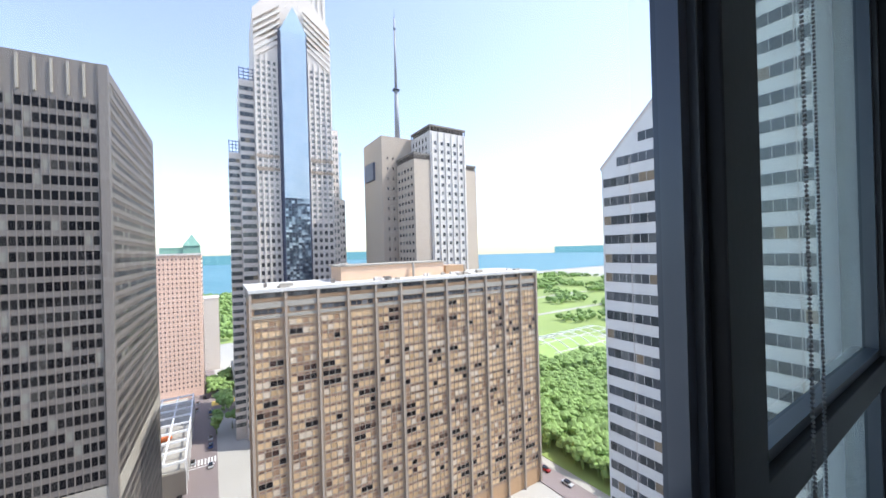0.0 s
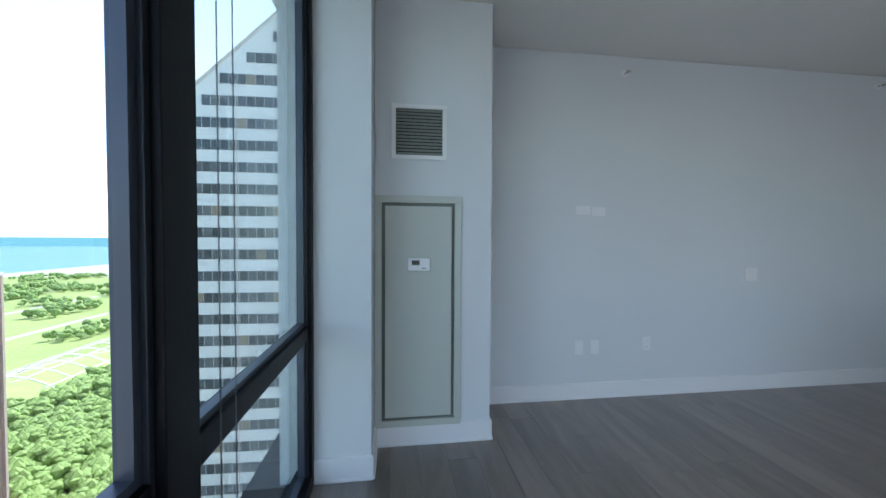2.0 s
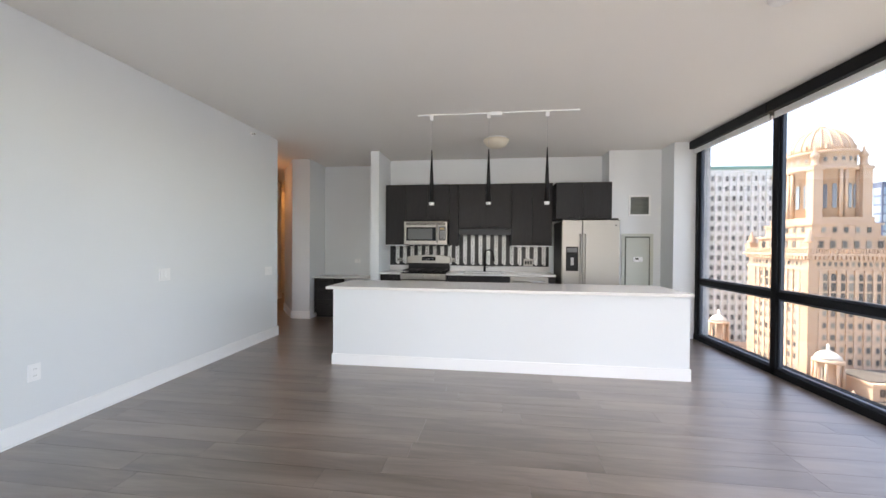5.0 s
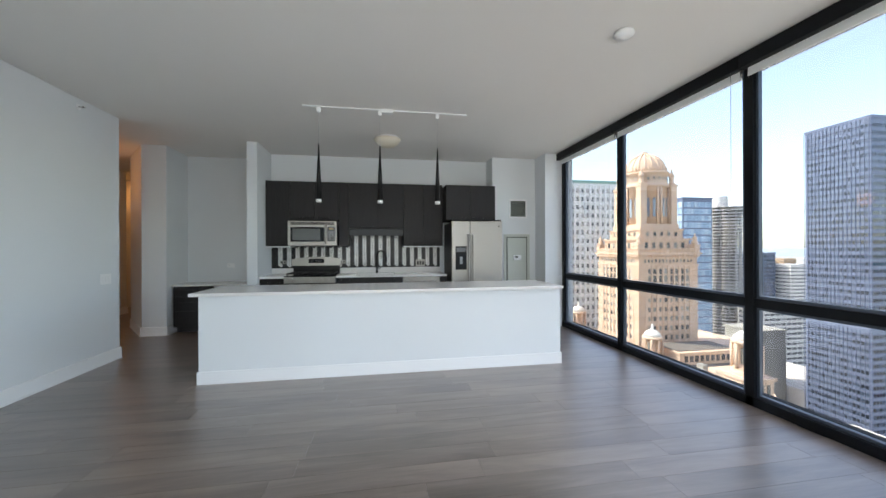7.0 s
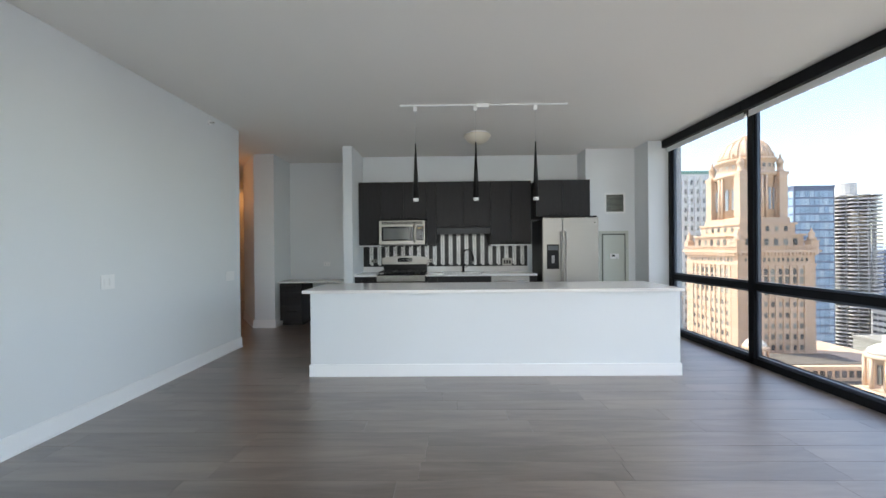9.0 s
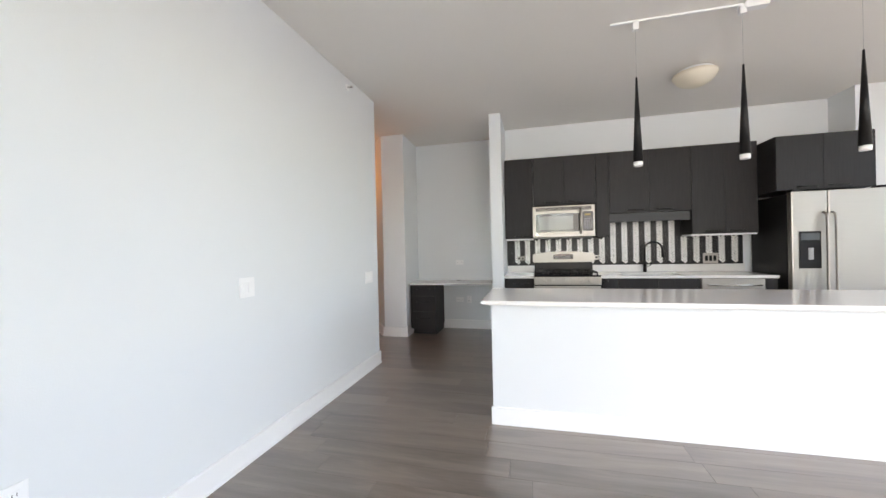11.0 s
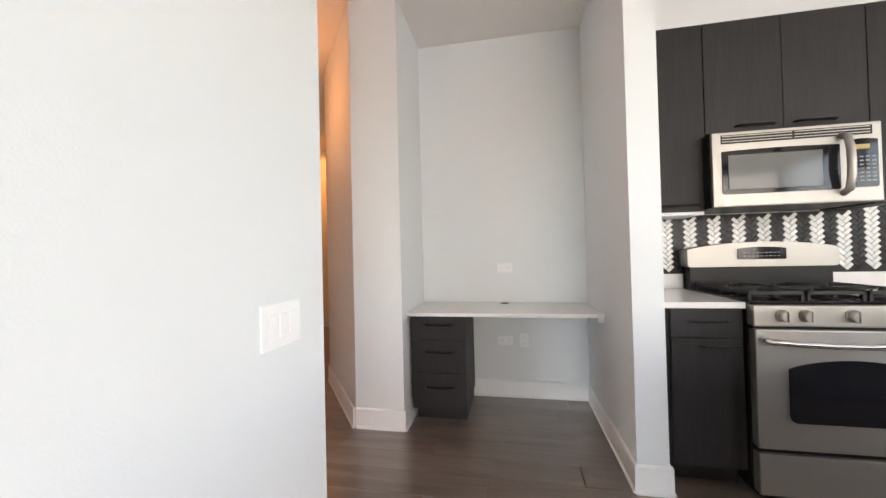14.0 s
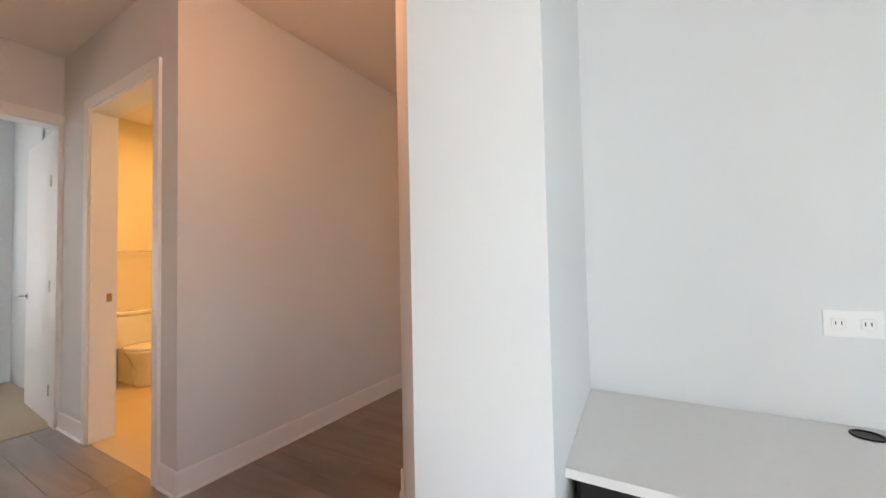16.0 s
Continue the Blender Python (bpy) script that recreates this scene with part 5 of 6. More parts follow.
def glass_spire():
    """Tall granite tower with a glass bay, stepped shoulders and a chevron crown."""
    t = tower("granite_tower", "tall pale granite tower with a mirrored glass bay and stepped shoulders", turn=-1.8)
    yf = -190.0
    part("body", box(-46, -10.5, yf - 34, yf, GZ, 104), GRANITE, t, "pale granite shaft")
    part("upper_shaft", boxes([(-45, -18, yf - 33, yf - 4, 104, 150)] + [(-44.6 + 2.6 * k, -43.6 + 2.6 * k, yf - 4, yf - 3.3, 104, 149) for k in range(11)]), STONE_WHITE, t, "ribbed upper shaft")
    pts = [(-46, 104), (-10.5, 104), (-10.5, 118), (-28, 140), (-46, 118)]
    bm = bmesh.new()
    lo = [bm.verts.new((x, yf - 30, z)) for x, z in pts]
    hi = [bm.verts.new((x, yf - 1.5, z)) for x, z in pts]
    for i in range(5):
        bm.faces.new((lo[i], lo[(i + 1) % 5], hi[(i + 1) % 5], hi[i]))
    bm.faces.new(lo)
    bm.faces.new(hi)
    part("crown", bm, GRANITE, t)
    part("shoulder", box(-10.5, -4.2, yf - 32, yf - 4, GZ, 84), GRANITE, t)
    part("shoulder", box(-4.2, 0.5, yf - 32, yf - 8, GZ, 50), GRANITE, t)
    part("shoulder", box(-50, -46, yf - 32, yf - 4, GZ, 66), GRANITE, t)
    part("shoulder", box(-54, -50, yf - 32, yf - 8, GZ, 30), GRANITE, t)
    for x0, x1, y, z1 in ((-10.3, -4.4, yf - 4, 81), (-4.0, 0.3, yf - 8, 47)):
        part("balcony_rail", boxes([(x0, x1, y - 0.3, y - 0.1, z1 + 3.4 + k * 1.6, z1 + 3.7 + k * 1.6) for k in range(4)] + [(x0 + k * (x1 - x0) / 3 - 0.15, x0 + k * (x1 - x0) / 3 + 0.15, y - 0.3, y - 0.1, z1 + 3, z1 + 9) for k in range(4)]), BLUESTEEL, t, "steel terrace frame")
    bay = bmesh.new()
    prism(bay, [(-34.6, yf), (-20.9, yf), (-21.9, yf + 3.0), (-33.6, yf + 3.0)], GZ, 110)
    part("glass_bay", bay, BLUESTEEL, t, "mirrored glass bay")
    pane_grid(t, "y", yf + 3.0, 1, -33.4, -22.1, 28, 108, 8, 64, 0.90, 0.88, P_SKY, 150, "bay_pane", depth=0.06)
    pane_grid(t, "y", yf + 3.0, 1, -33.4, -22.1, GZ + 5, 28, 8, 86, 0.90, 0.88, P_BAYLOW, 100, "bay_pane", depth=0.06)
    part("belt_course", boxes([(a, b, yf + 0.5, yf + 0.62, z, z + 1.6) for a, b in ((-46.0, -34.9), (-20.6, -10.6)) for z in (41, 47)]), FIN, t, "tan stone belt courses")
    gable = bmesh.new()
    a = [gable.verts.new(p) for p in ((-34, yf + 3.1, 108), (-21.5, yf + 3.1, 108), (-27.75, yf + 3.1, 121))]
    b = [gable.verts.new(p) for p in ((-34, yf, 108), (-21.5, yf, 108), (-27.75, yf, 121))]
    gable.faces.new(a)
    gable.faces.new(b[::-1])
    for i in range(3):
        gable.faces.new((a[i], a[(i + 1) % 3], b[(i + 1) % 3], b[i]))
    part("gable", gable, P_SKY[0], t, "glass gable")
    for s in (-1, 1):
        for k in range(7):
            z = 96 + k * 3.0
            xa, xb = (-22.3, -10.6) if s > 0 else (-33.2, -45.9)
            bm = bmesh.new()
            za, zb = z + 7.5, z - 2.5
            vs = [bm.verts.new(p) for p in ((xa, yf + 0.5, za), (xb, yf + 0.5, zb), (xb, yf + 0.5, zb + 1.3), (xa, yf + 0.5, za + 1.3), (xa, yf - 1, za), (xb, yf - 1, zb), (xb, yf - 1, zb + 1.3), (xa, yf - 1, za + 1.3))]
            for q in ((0, 1, 2, 3), (4, 7, 6, 5), (0, 4, 5, 1), (3, 2, 6, 7), (0, 3, 7, 4), (1, 5, 6, 2)):
                bm.faces.new([vs[i] for i in q])
            part("chevron", bm, STONE_WHITE if k % 2 else GRANITE, t, "sloping chevron band")
    for x0, x1 in ((-45.6, -35.0), (-20.5, -11.0)):
        # upper panes are paler: the sky's reflection is put into their colour
        pane_grid(t, "y", yf, 1, x0, x1, 18, 94, 4, 26, 0.52, 0.5, P_PALE, 60)
        pane_grid(t, "y", yf, 1, x0, x1, GZ + 5, 17, 4, 26, 0.55, 0.52, P_SMALL, 60)
        part("pier", boxes([(x0 + k * (x1 - x0) / 4 - 0.3, x0 + k * (x1 - x0) / 4 + 0.3, yf, yf + 0.5, GZ, 97) for k in range(5)]), STONE_WHITE, t, "granite piers", kind="stuff")
    pane_grid(t, "y", yf - 4, 1, -10.3, -4.4, GZ + 5, 82, 3, 40, 0.97, 0.5, P_STRIPE, 60)
    pane_grid(t, "y", yf - 8, 1, -3.9, 0.4, GZ + 5, 48, 3, 36, 0.97, 0.5, P_STRIPE, 60)
    pane_grid(t, "x", 0.5, 1, yf - 31, yf - 9, GZ + 5, 48, 10, 36, 0.97, 0.5, P_STRIPE, 0)
    pane_grid(t, "y", yf - 4, 1, -49.8, -46.2, GZ + 5, 64, 2, 38, 0.6, 0.5, P_PALE, 30)
    pane_grid(t, "y", yf - 8, 1, -53.8, -50.2, GZ + 5, 28, 2, 28, 0.6, 0.5, P_SMALL, 20)


glass_spire()


def broadcast_tower():
    t = tower("limestone_tower", "grey limestone office tower with a tall antenna mast", turn=-0.4)
    part("body", box(-95, -68.5, -192, -167, GZ, 58.5), STONE_GREY, t, "grey limestone walls")
    part("sign_box", box(-68.5, -67.3, -188, -176, 38, 47), BLUESTEEL, t, "dark sign box")
    part("middle_wing", box(-84.4, -76, -166, -147.5, GZ, 43.5), STONE_GREY, t)
    part("front_wing", box(-105, -84.5, -166, -147, GZ, 57.5), STONE_WHITE, t, "white panelled wing")
    part("side_wing", box(-116, -105, -172, -153, GZ, 42), STONE_GREY, t)
    for a, b, c, d, z in ((-84.6, -75.8, -166, -147.3, 43.5), (-105.2, -84.3, -166, -146.8, 57.5), (-116, -105, -172, -153, 42)):
        part("parapet", boxes([(a, b, c, d, z + 2.2, z + 3.0)]), DARKSTEEL, t, "dark parapet")
        part("parapet_posts", boxes([(a + 0.3 + k * (b - a - 0.9) / 12, a + 0.6 + k * (b - a - 0.9) / 12, d - 0.4, d, z, z + 2.2) for k in range(13)] + [(b - 0.4, b, c + 0.3 + k * (d - c - 0.9) / 10, c + 0.6 + k * (d - c - 0.9) / 10, z, z + 2.2) for k in range(11)]), DARKSTEEL, t, kind="stuff")
        part("parapet_core", box(a + 1, b - 1, c + 1, d - 1, z, z + 2.2), BRONZE, t)
    pane_grid(t, "y", -147.0, 1, -104, -85.5, GZ + 5, 54, 5, 34, 0.36, 0.42, P_SMALL, 110)
    part("ribs", boxes([(-104 + k * 3.7 - 0.25, -104 + k * 3.7 + 0.25, -147, -146.5, GZ, 57) for k in range(6)]), STONE_WHITE, t, kind="stuff")
    pane_grid(t, "x", -76, 1, -165, -148.5, GZ + 5, 41, 5, 32, 0.45, 0.42, P_SMALL, 40)
    pane_grid(t, "x", -84.5, 1, -165, -149, 45, 56, 5, 3, 0.3, 0.6, P_SMALL, 15)
    pane_grid(t, "y", -167, 1, -76, -70, GZ + 5, 50, 2, 26, 0.24, 0.3, P_SMALL, 40)
    m = thing("antenna_mast", "white tapering antenna mast on the tower roof", "antenna", (-80.2, -170.0, 58.5))
    part("mast_base", tube(bmesh.new(), (0, 0, 0), (0, 0, 26), 1.4, 0.95, 12), MASTP, m)
    part("mast_top", tube(bmesh.new(), (0, 0, 26), (0, 0, 63), 0.8, 0.4, 10), MASTP, m)
    part("platform", tube(bmesh.new(), (0, 0, 25.5), (0, 0, 26.3), 1.9, 1.9, 12), BLUESTEEL, m)
    part("beacon", tube(tube(bmesh.new(), (0, 0, 63), (0, 0, 68), 0.15, 0.1, 6), (0, 0, 57), (0, 0, 58), 0.7, 0.7, 8), BLUESTEEL, m)


broadcast_tower()


def striped_tower():
    """White and dark banded tower with a steep slanted roof."""
    t = tower("striped_tower", "white and grey banded tower with a steeply slanted roof", turn=-1.5)
    xf, ya, yb = -65.0, -47.5, 32.0

    def ridge(y):
        return 17.0 + (y - ya) * 0.96

    pts = [(ya, GZ), (yb, GZ), (yb, ridge(yb)), (ya, ridge(ya))]
    bm = bmesh.new()
    lo = [bm.verts.new((xf - 30, y, z)) for y, z in pts]
    hi = [bm.verts.new((xf, y, z)) for y, z in pts]
    for i in range(4):
        bm.faces.new((lo[i], lo[(i + 1) % 4], hi[(i + 1) % 4], hi[i]))
    bm.faces.new(lo)
    bm.faces.new(hi)
    part("body", bm, mat("bright white facade panel", (0.78, 0.77, 0.74), 0.5, var=0.06, scale=0.3), t, "white panelled bands")
    fh = 3.85
    made = 0
    bmw = bmesh.new()
    block(bmw, 0, 0.08, 0.06, 1.44, 0, 1.75)
    me = mesh_of("window", bmw, P_STRIPE[0])
    src = [v.co.copy() for v in me.vertices]
    pol = [tuple(p.vertices) for p in me.polygons]
    verts, faces = [], []
    z = 13.0
    zs = []
    while z > GZ + 4:
        zs.append(z)
        z -= fh
    z = 13.0 + fh
    while z < 88:
        zs.insert(0, z)
        z += fh
    for z in zs:
        y = ya + 0.4
        while y < yb - 1.5:
            if ridge(y) > z + 3.2:
                if made < 300 and -30 < z < 20:
                    ob = new("window", me)
                    ob.parent = t
                    ob.location = (xf, y, z)
                    made += 1
                else:
                    o = len(verts)
                    verts += [(q.x + xf, q.y + y, q.z + z) for q in src]
                    faces += [[o + i for i in f] for f in pol]
            y += 1.5
    m2 = bpy.data.meshes.new("window_field")
    m2.from_pydata(verts, [], faces)
    m2.materials.append(P_STRIPE[1])
    ob = new("window_field", m2)
    ob.parent = t
    tagged(ob, kind="stuff", label="rows of ribbon windows")
    part("seam", boxes([(xf, xf + 0.12, ya + 6 + 12 * k, ya + 6.15 + 12 * k, GZ, 18 + 11 * k) for k in range(6)]), GRANITE, t, kind="stuff")
    bm = bmesh.new()
    vs = [bm.verts.new(p) for p in ((xf + 0.15, ya - 0.2, ridge(ya) - 0.4), (xf + 0.15, yb, ridge(yb) - 0.4), (xf + 0.15, yb, ridge(yb) + 0.3), (xf + 0.15, ya - 0.2, ridge(ya) + 0.3), (xf - 0.5, ya - 0.2, ridge(ya) - 0.4), (xf - 0.5, yb, ridge(yb) - 0.4), (xf - 0.5, yb, ridge(yb) + 0.3), (xf - 0.5, ya - 0.2, ridge(ya) + 0.3))]
    for q in ((0, 1, 2, 3), (4, 7, 6, 5), (0, 4, 5, 1), (3, 2, 6, 7), (0, 3, 7, 4), (1, 5, 6, 2)):
        bm.faces.new([vs[i] for i in q])
    part("coping", bm, GRANITE, t)
    part("billboard", box(xf + 0.1, xf + 0.5, -39, -30, -58, -54), mat("red sign", (0.6, 0.03, 0.02), 0.6), t, "red sign panel")


striped_tower()


def arch_opening(parent, name, ax, plane, c, z0, z1, w, material, label="", proud=0.1):
    """A round-headed panel on a face; ax: the face's normal, c: its middle."""
    bm = bmesh.new()
    r = w / 2
    out = [(c - r, z0), (c + r, z0)] + [(c + r * math.cos(radians(a)), z1 - r + r * math.sin(radians(a))) for a in range(0, 181, 30)]
    lo = [bm.verts.new((x, plane - proud, z) if ax == "y" else (plane - proud, x, z)) for x, z in out]
    hi = [bm.verts.new((x, plane + 0.1, z) if ax == "y" else (plane + 0.1, x, z)) for x, z in out]
    bm.faces.new(lo)
    bm.faces.new(hi[::-1])
    for i in range(len(out)):
        bm.faces.new((lo[i], lo[(i + 1) % len(out)], hi[(i + 1) % len(out)], hi[i]))
    return part(name, bm, material, parent, label)


def domed_tower():
    """Ornate limestone tower: square shaft, set-back storeys, round lantern with arched windows, ribbed dome; turrets on the broad lower block."""
    t = tower("domed_tower", "ornate warm limestone tower with a ribbed dome and corner turrets")
    cx, cy, s = 92.5, 111.0, 10.4
    top = -0.6

    def ring(q, z0, z1):
        return (cx - q, cx + q, cy - q, cy + q, z0, z1)

    part("shaft", box(*ring(s, GZ, top)), STONE_BEIGE, t)
    part("cornice", boxes([ring(s + 1.0, top, top + 0.6), ring(s + 0.55, top - 0.7, top), ring(s + 0.35, top - 3.6, top - 3.1), ring(s + 0.35, top - 12.6, top - 12.1)]), STONE_BEIGE, t)
    for ax, pl, c0 in (("y", cy - s - 0.6, cx), ("x", cx - s - 0.6, cy)):
        part("dentils", boxes([(c0 - s + k * 0.95, c0 - s + 0.5 + k * 0.95, pl - 0.35, pl + 0.1, top - 0.9, top) if ax == "y" else (pl - 0.35, pl + 0.1, c0 - s + k * 0.95, c0 - s + 0.5 + k * 0.95, top - 0.9, top) for k in range(22)]), STONE_BEIGE, t, "row of stone brackets", kind="stuff")
        part("balustrade", boxes([(c0 - s + k * 0.6, c0 - s + 0.3 + k * 0.6, pl - 0.2, pl + 0.1, top + 0.6, top + 1.7) if ax == "y" else (pl - 0.2, pl + 0.1, c0 - s + k * 0.6, c0 - s + 0.3 + k * 0.6, top + 0.6, top + 1.7) for k in range(35)] + [(c0 - s - 0.4, c0 + s + 0.4, pl - 0.25, pl + 0.15, top + 1.7, top + 1.95) if ax == "y" else (pl - 0.25, pl + 0.15, c0 - s - 0.4, c0 + s + 0.4, top + 1.7, top + 1.95)]), STONE_BEIGE, t, "stone balustrade", kind="stuff")
    part("attic", boxes([ring(s - 1.5, top + 0.6, top + 4.6), ring(s - 1.0, top + 4.6, top + 5.1), ring(s - 2.7, top + 5.1, top + 7.8), ring(s - 2.3, top + 7.8, top + 8.3)]), STONE_BEIGE, t)
    u = 6.7
    z0 = top + 8.3
    part("lantern", lathe(bmesh.new(), [(u, 0), (u, 13.6), (u + 0.7, 13.7), (u + 0.9, 14.6), (u + 0.2, 14.8), (u + 0.1, 15.4), (u + 0.1, 18.0), (u + 0.6, 18.1), (u + 0.7, 18.9), (u + 0.2, 19.0)], (cx, cy, z0), 32), STONE_BEIGE, t)
    part("lantern_base", boxes([ring(u + 0.3, z0, z0 + 1.6)]), STONE_BEIGE, t)
    zd = z0 + 19.0
    part("dome", lathe(bmesh.new(), [(6.5 * math.cos(radians(a)), 6.6 * math.sin(radians(a))) for a in range(0, 86, 9)] + [(0.5, 6.7)], (cx, cy, zd), 32), STONE_BEIGE, t, "limestone dome")
    for k in range(20):
        a = k * math.pi / 10
        part("dome_rib", pipe([(cx + 6.45 * math.cos(radians(b)) * math.cos(a), cy + 6.45 * math.cos(radians(b)) * math.sin(a), zd + 6.75 * math.sin(radians(b))) for b in range(0, 85, 12)], 0.25, 5), STONE_BEIGE, t)
        if k % 2:
            part("dome_boss", boxes([(-0.35, 0.35, -0.35, 0.35, -0.3, 0.9)], 0.1), STONE_BEIGE, t, at=(cx + 6.3 * math.cos(a + 0.157), cy + 6.3 * math.sin(a + 0.157), zd + 0.6))
    part("finial", lathe(bmesh.new(), [(1.5, 0), (1.6, 0.4), (1.2, 0.5), (1.25, 1.0), (0.6, 1.3)], (cx, cy, zd + 6.4), 14), STONE_BEIGE, t)
    for k in range(24):
        a = k * math.pi / 12
        q = Matrix.Rotation(a, 3, "Z")

        def spun(bm, r, z):
            bmesh.ops.rotate(bm, verts=bm.verts[:], cent=(0, 0, 0), matrix=q)
            bmesh.ops.translate(bm, verts=bm.verts[:], vec=(cx + r * math.cos(a), cy + r * math.sin(a), z))
            return bm

        part("drum_window", spun(box(-0.1, 0.12, -0.35, 0.35, 0, 1.1), u + 0.05, z0 + 16.0), P_OLD[0], t, "small square drum window")
        if k % 3:
            bm = prism(bmesh.new(), [(0, -0.42), (0.2, -0.42), (0.2, 0.42), (0, 0.42)], 0, 5.8)
            tube(bm, (0.0, 0, 5.8), (0.2, 0, 5.8), 0.42, 0.42, 12)
            part("arched_window", spun(bm, u - 0.02, z0 + 4.0), P_LANTERN[0], t, "tall arched window")
        else:
            part("lantern_column", tube(tube(bmesh.new(), (cx + (u + 0.3) * math.cos(a + 0.07), cy + (u + 0.3) * math.sin(a + 0.07), z0 + 1.6), (cx + (u + 0.3) * math.cos(a + 0.07), cy + (u + 0.3) * math.sin(a + 0.07), z0 + 13.7), 0.42, 0.36, 8), (cx + (u + 0.3) * math.cos(a - 0.09), cy + (u + 0.3) * math.sin(a - 0.09), z0 + 1.6), (cx + (u + 0.3) * math.cos(a - 0.09), cy + (u + 0.3) * math.sin(a - 0.09), z0 + 13.7), 0.42, 0.36, 8), STONE_BEIGE, t, "paired lantern columns")

    def turret(x, y, z, q, label):
        g = thing("turret", label, "turret", (x, y, z))
        part("turret_drum", lathe(bmesh.new(), [(q * 1.15, -q * 0.8), (q * 1.15, -0.1), (q, 0), (q * 1.1, 0.2), (q * 0.8, 0.5), (q * 0.75, q * 2.2), (q * 1.15, q * 2.3), (q * 1.1, q * 2.6)], n=12), STONE_BEIGE, g)
        part("turret_dome", lathe(bmesh.new(), [(q, q * 2.6), (q * 0.85, q * 2.95), (q * 0.5, q * 3.25), (q * 0.14, q * 3.4), (q * 0.12, q * 4.0)], n=14), PALECAP, g, "pale domed cap")
        for k in range(8):
            a = k * math.pi / 4
            part("column", tube(bmesh.new(), (q * 1.02 * math.cos(a), q * 1.02 * math.sin(a), 0.2), (q * 1.02 * math.cos(a), q * 1.02 * math.sin(a), q * 2.3), q * 0.13, q * 0.12, 6), STONE_BEIGE, g)
        for k in range(4):
            a = k * math.pi / 2 + 0.4
            part("opening", box(-0.12 * q, 0.12 * q, -0.12 * q, 0.12 * q, q * 0.5, q * 1.9), P_OLD[0], g, at=(q * 0.72 * math.cos(a), q * 0.72 * math.sin(a), 0))

    for dx in (-1, 1):
        for dy in (-1, 1):
            g = thing("turret", "carved limestone urn group on the tower cornice corner", "turret", (cx + dx * (s - 0.4), cy + dy * (s - 0.4), top + 0.6))
            part("pedestal", boxes([(-1.0, 1.0, -1.0, 1.0, 0, 2.2), (-1.2, 1.2, -1.2, 1.2, 2.2, 2.6)], 0.05), STONE_BEIGE, g)
            part("urn", lathe(bmesh.new(), [(0.9, 2.6), (1.05, 3.2), (0.6, 3.8), (0.75, 4.5), (0.3, 5.2), (0.15, 6.0)], n=10), STONE_BEIGE, g)
            x, y = cx + dx * (u - 1.1), cy + dy * (u - 1.1)
            g = thing("turret", "slim limestone pinnacle on a buttress of the lantern", "turret", (x, y, z0))
            part("buttress", boxes([(-1.1, 1.1, -1.1, 1.1, 0, 13.7), (-1.35, 1.35, -1.35, 1.35, 13.7, 14.6)], 0.05), STONE_BEIGE, g)
            part("pinnacle", lathe(bmesh.new(), [(1.0, 14.6), (1.1, 15.0), (0.7, 15.3), (0.75, 17.0), (1.0, 17.2), (0.8, 17.9), (0.25, 18.8), (0.3, 19.3), (0.08, 20.0)], n=10), STONE_BEIGE, g)
    for ax, pl, c0 in (("y", cy - s, cx), ("x", cx - s, cy)):
        for q in range(8):
            cc = c0 - s + 2.6 + (2 * s - 5.2) * (q + 0.5) / 8
            arch_opening(t, "arched_window", ax, pl, cc, top - 11.6, top - 4.4, 1.15, P_OLD[0], "tall round-headed window", 0.06)
            rows = [(cc - 0.62, cc + 0.62, top - 11.6 + 2.5 * k, top - 11.1 + 2.5 * k) for k in range(1, 3)]
            part("spandrel", boxes([(a, b, pl - 0.14, pl - 0.07, c, d) if ax == "y" else (pl - 0.14, pl - 0.07, a, b, c, d) for a, b, c, d in rows]), STONE_BEIGE, t, kind="stuff")
        pane_grid(t, ax, pl, -1, c0 - s + 2.6, c0 + s - 2.6, GZ + 46, top - 13.0, 8, 9, 0.46, 0.6, P_OLD, 72, depth=0.06)
        pane_grid(t, ax, pl, -1, c0 - s + 1.5, c0 + s - 1.5, top - 2.7, top - 1.3, 14, 1, 0.42, 0.75, P_OLD, 14, "frieze_window", depth=0.06)
        rows = []
        for q in range(50):
            z = GZ + 46 + q * 0.72
            if z > top - 3.8:
                break
            for a, b in ((c0 - s - 0.15, c0 - s + 2.2), (c0 + s - 2.2, c0 + s + 0.15)):
                rows.append((a, b, pl - 0.22, pl, z, z + 0.5) if ax == "y" else (pl - 0.22, pl, a, b, z, z + 0.5))
        part("quoins", boxes(rows), STONE_BEIGE, t, "banded limestone corner blocks", kind="stuff")
        rows = [(c0 - s + 2.6 + (2 * s - 5.2) * q / 8 - (0.4 if q % 2 == 0 else 0.22), c0 - s + 2.6 + (2 * s - 5.2) * q / 8 + (0.4 if q % 2 == 0 else 0.22)) for q in range(9)]
        part("pilasters", boxes([(a, b, pl - 0.3, pl, GZ + 46, top - 3.6) if ax == "y" else (pl - 0.3, pl, a, b, GZ + 46, top - 3.6) for a, b in rows]), STONE_BEIGE, t, kind="stuff")
        part("courses", boxes([(c0 - s + 2.2, c0 + s - 2.2, pl - 0.2, pl, GZ + 46 + q * 2.96, GZ + 46.8 + q * 2.96) if ax == "y" else (pl - 0.2, pl, c0 - s + 2.2, c0 + s - 2.2, GZ + 46 + q * 2.96, GZ + 46.8 + q * 2.96) for q in range(9)]), STONE_BEIGE, t, "limestone string courses", kind="stuff")
        pane_grid(t, ax, pl + 1.5, -1, c0 - s + 2.5, c0 + s - 2.5, top + 1.6, top + 4.2, 6, 1, 0.42, 0.7, P_OLD, 6)
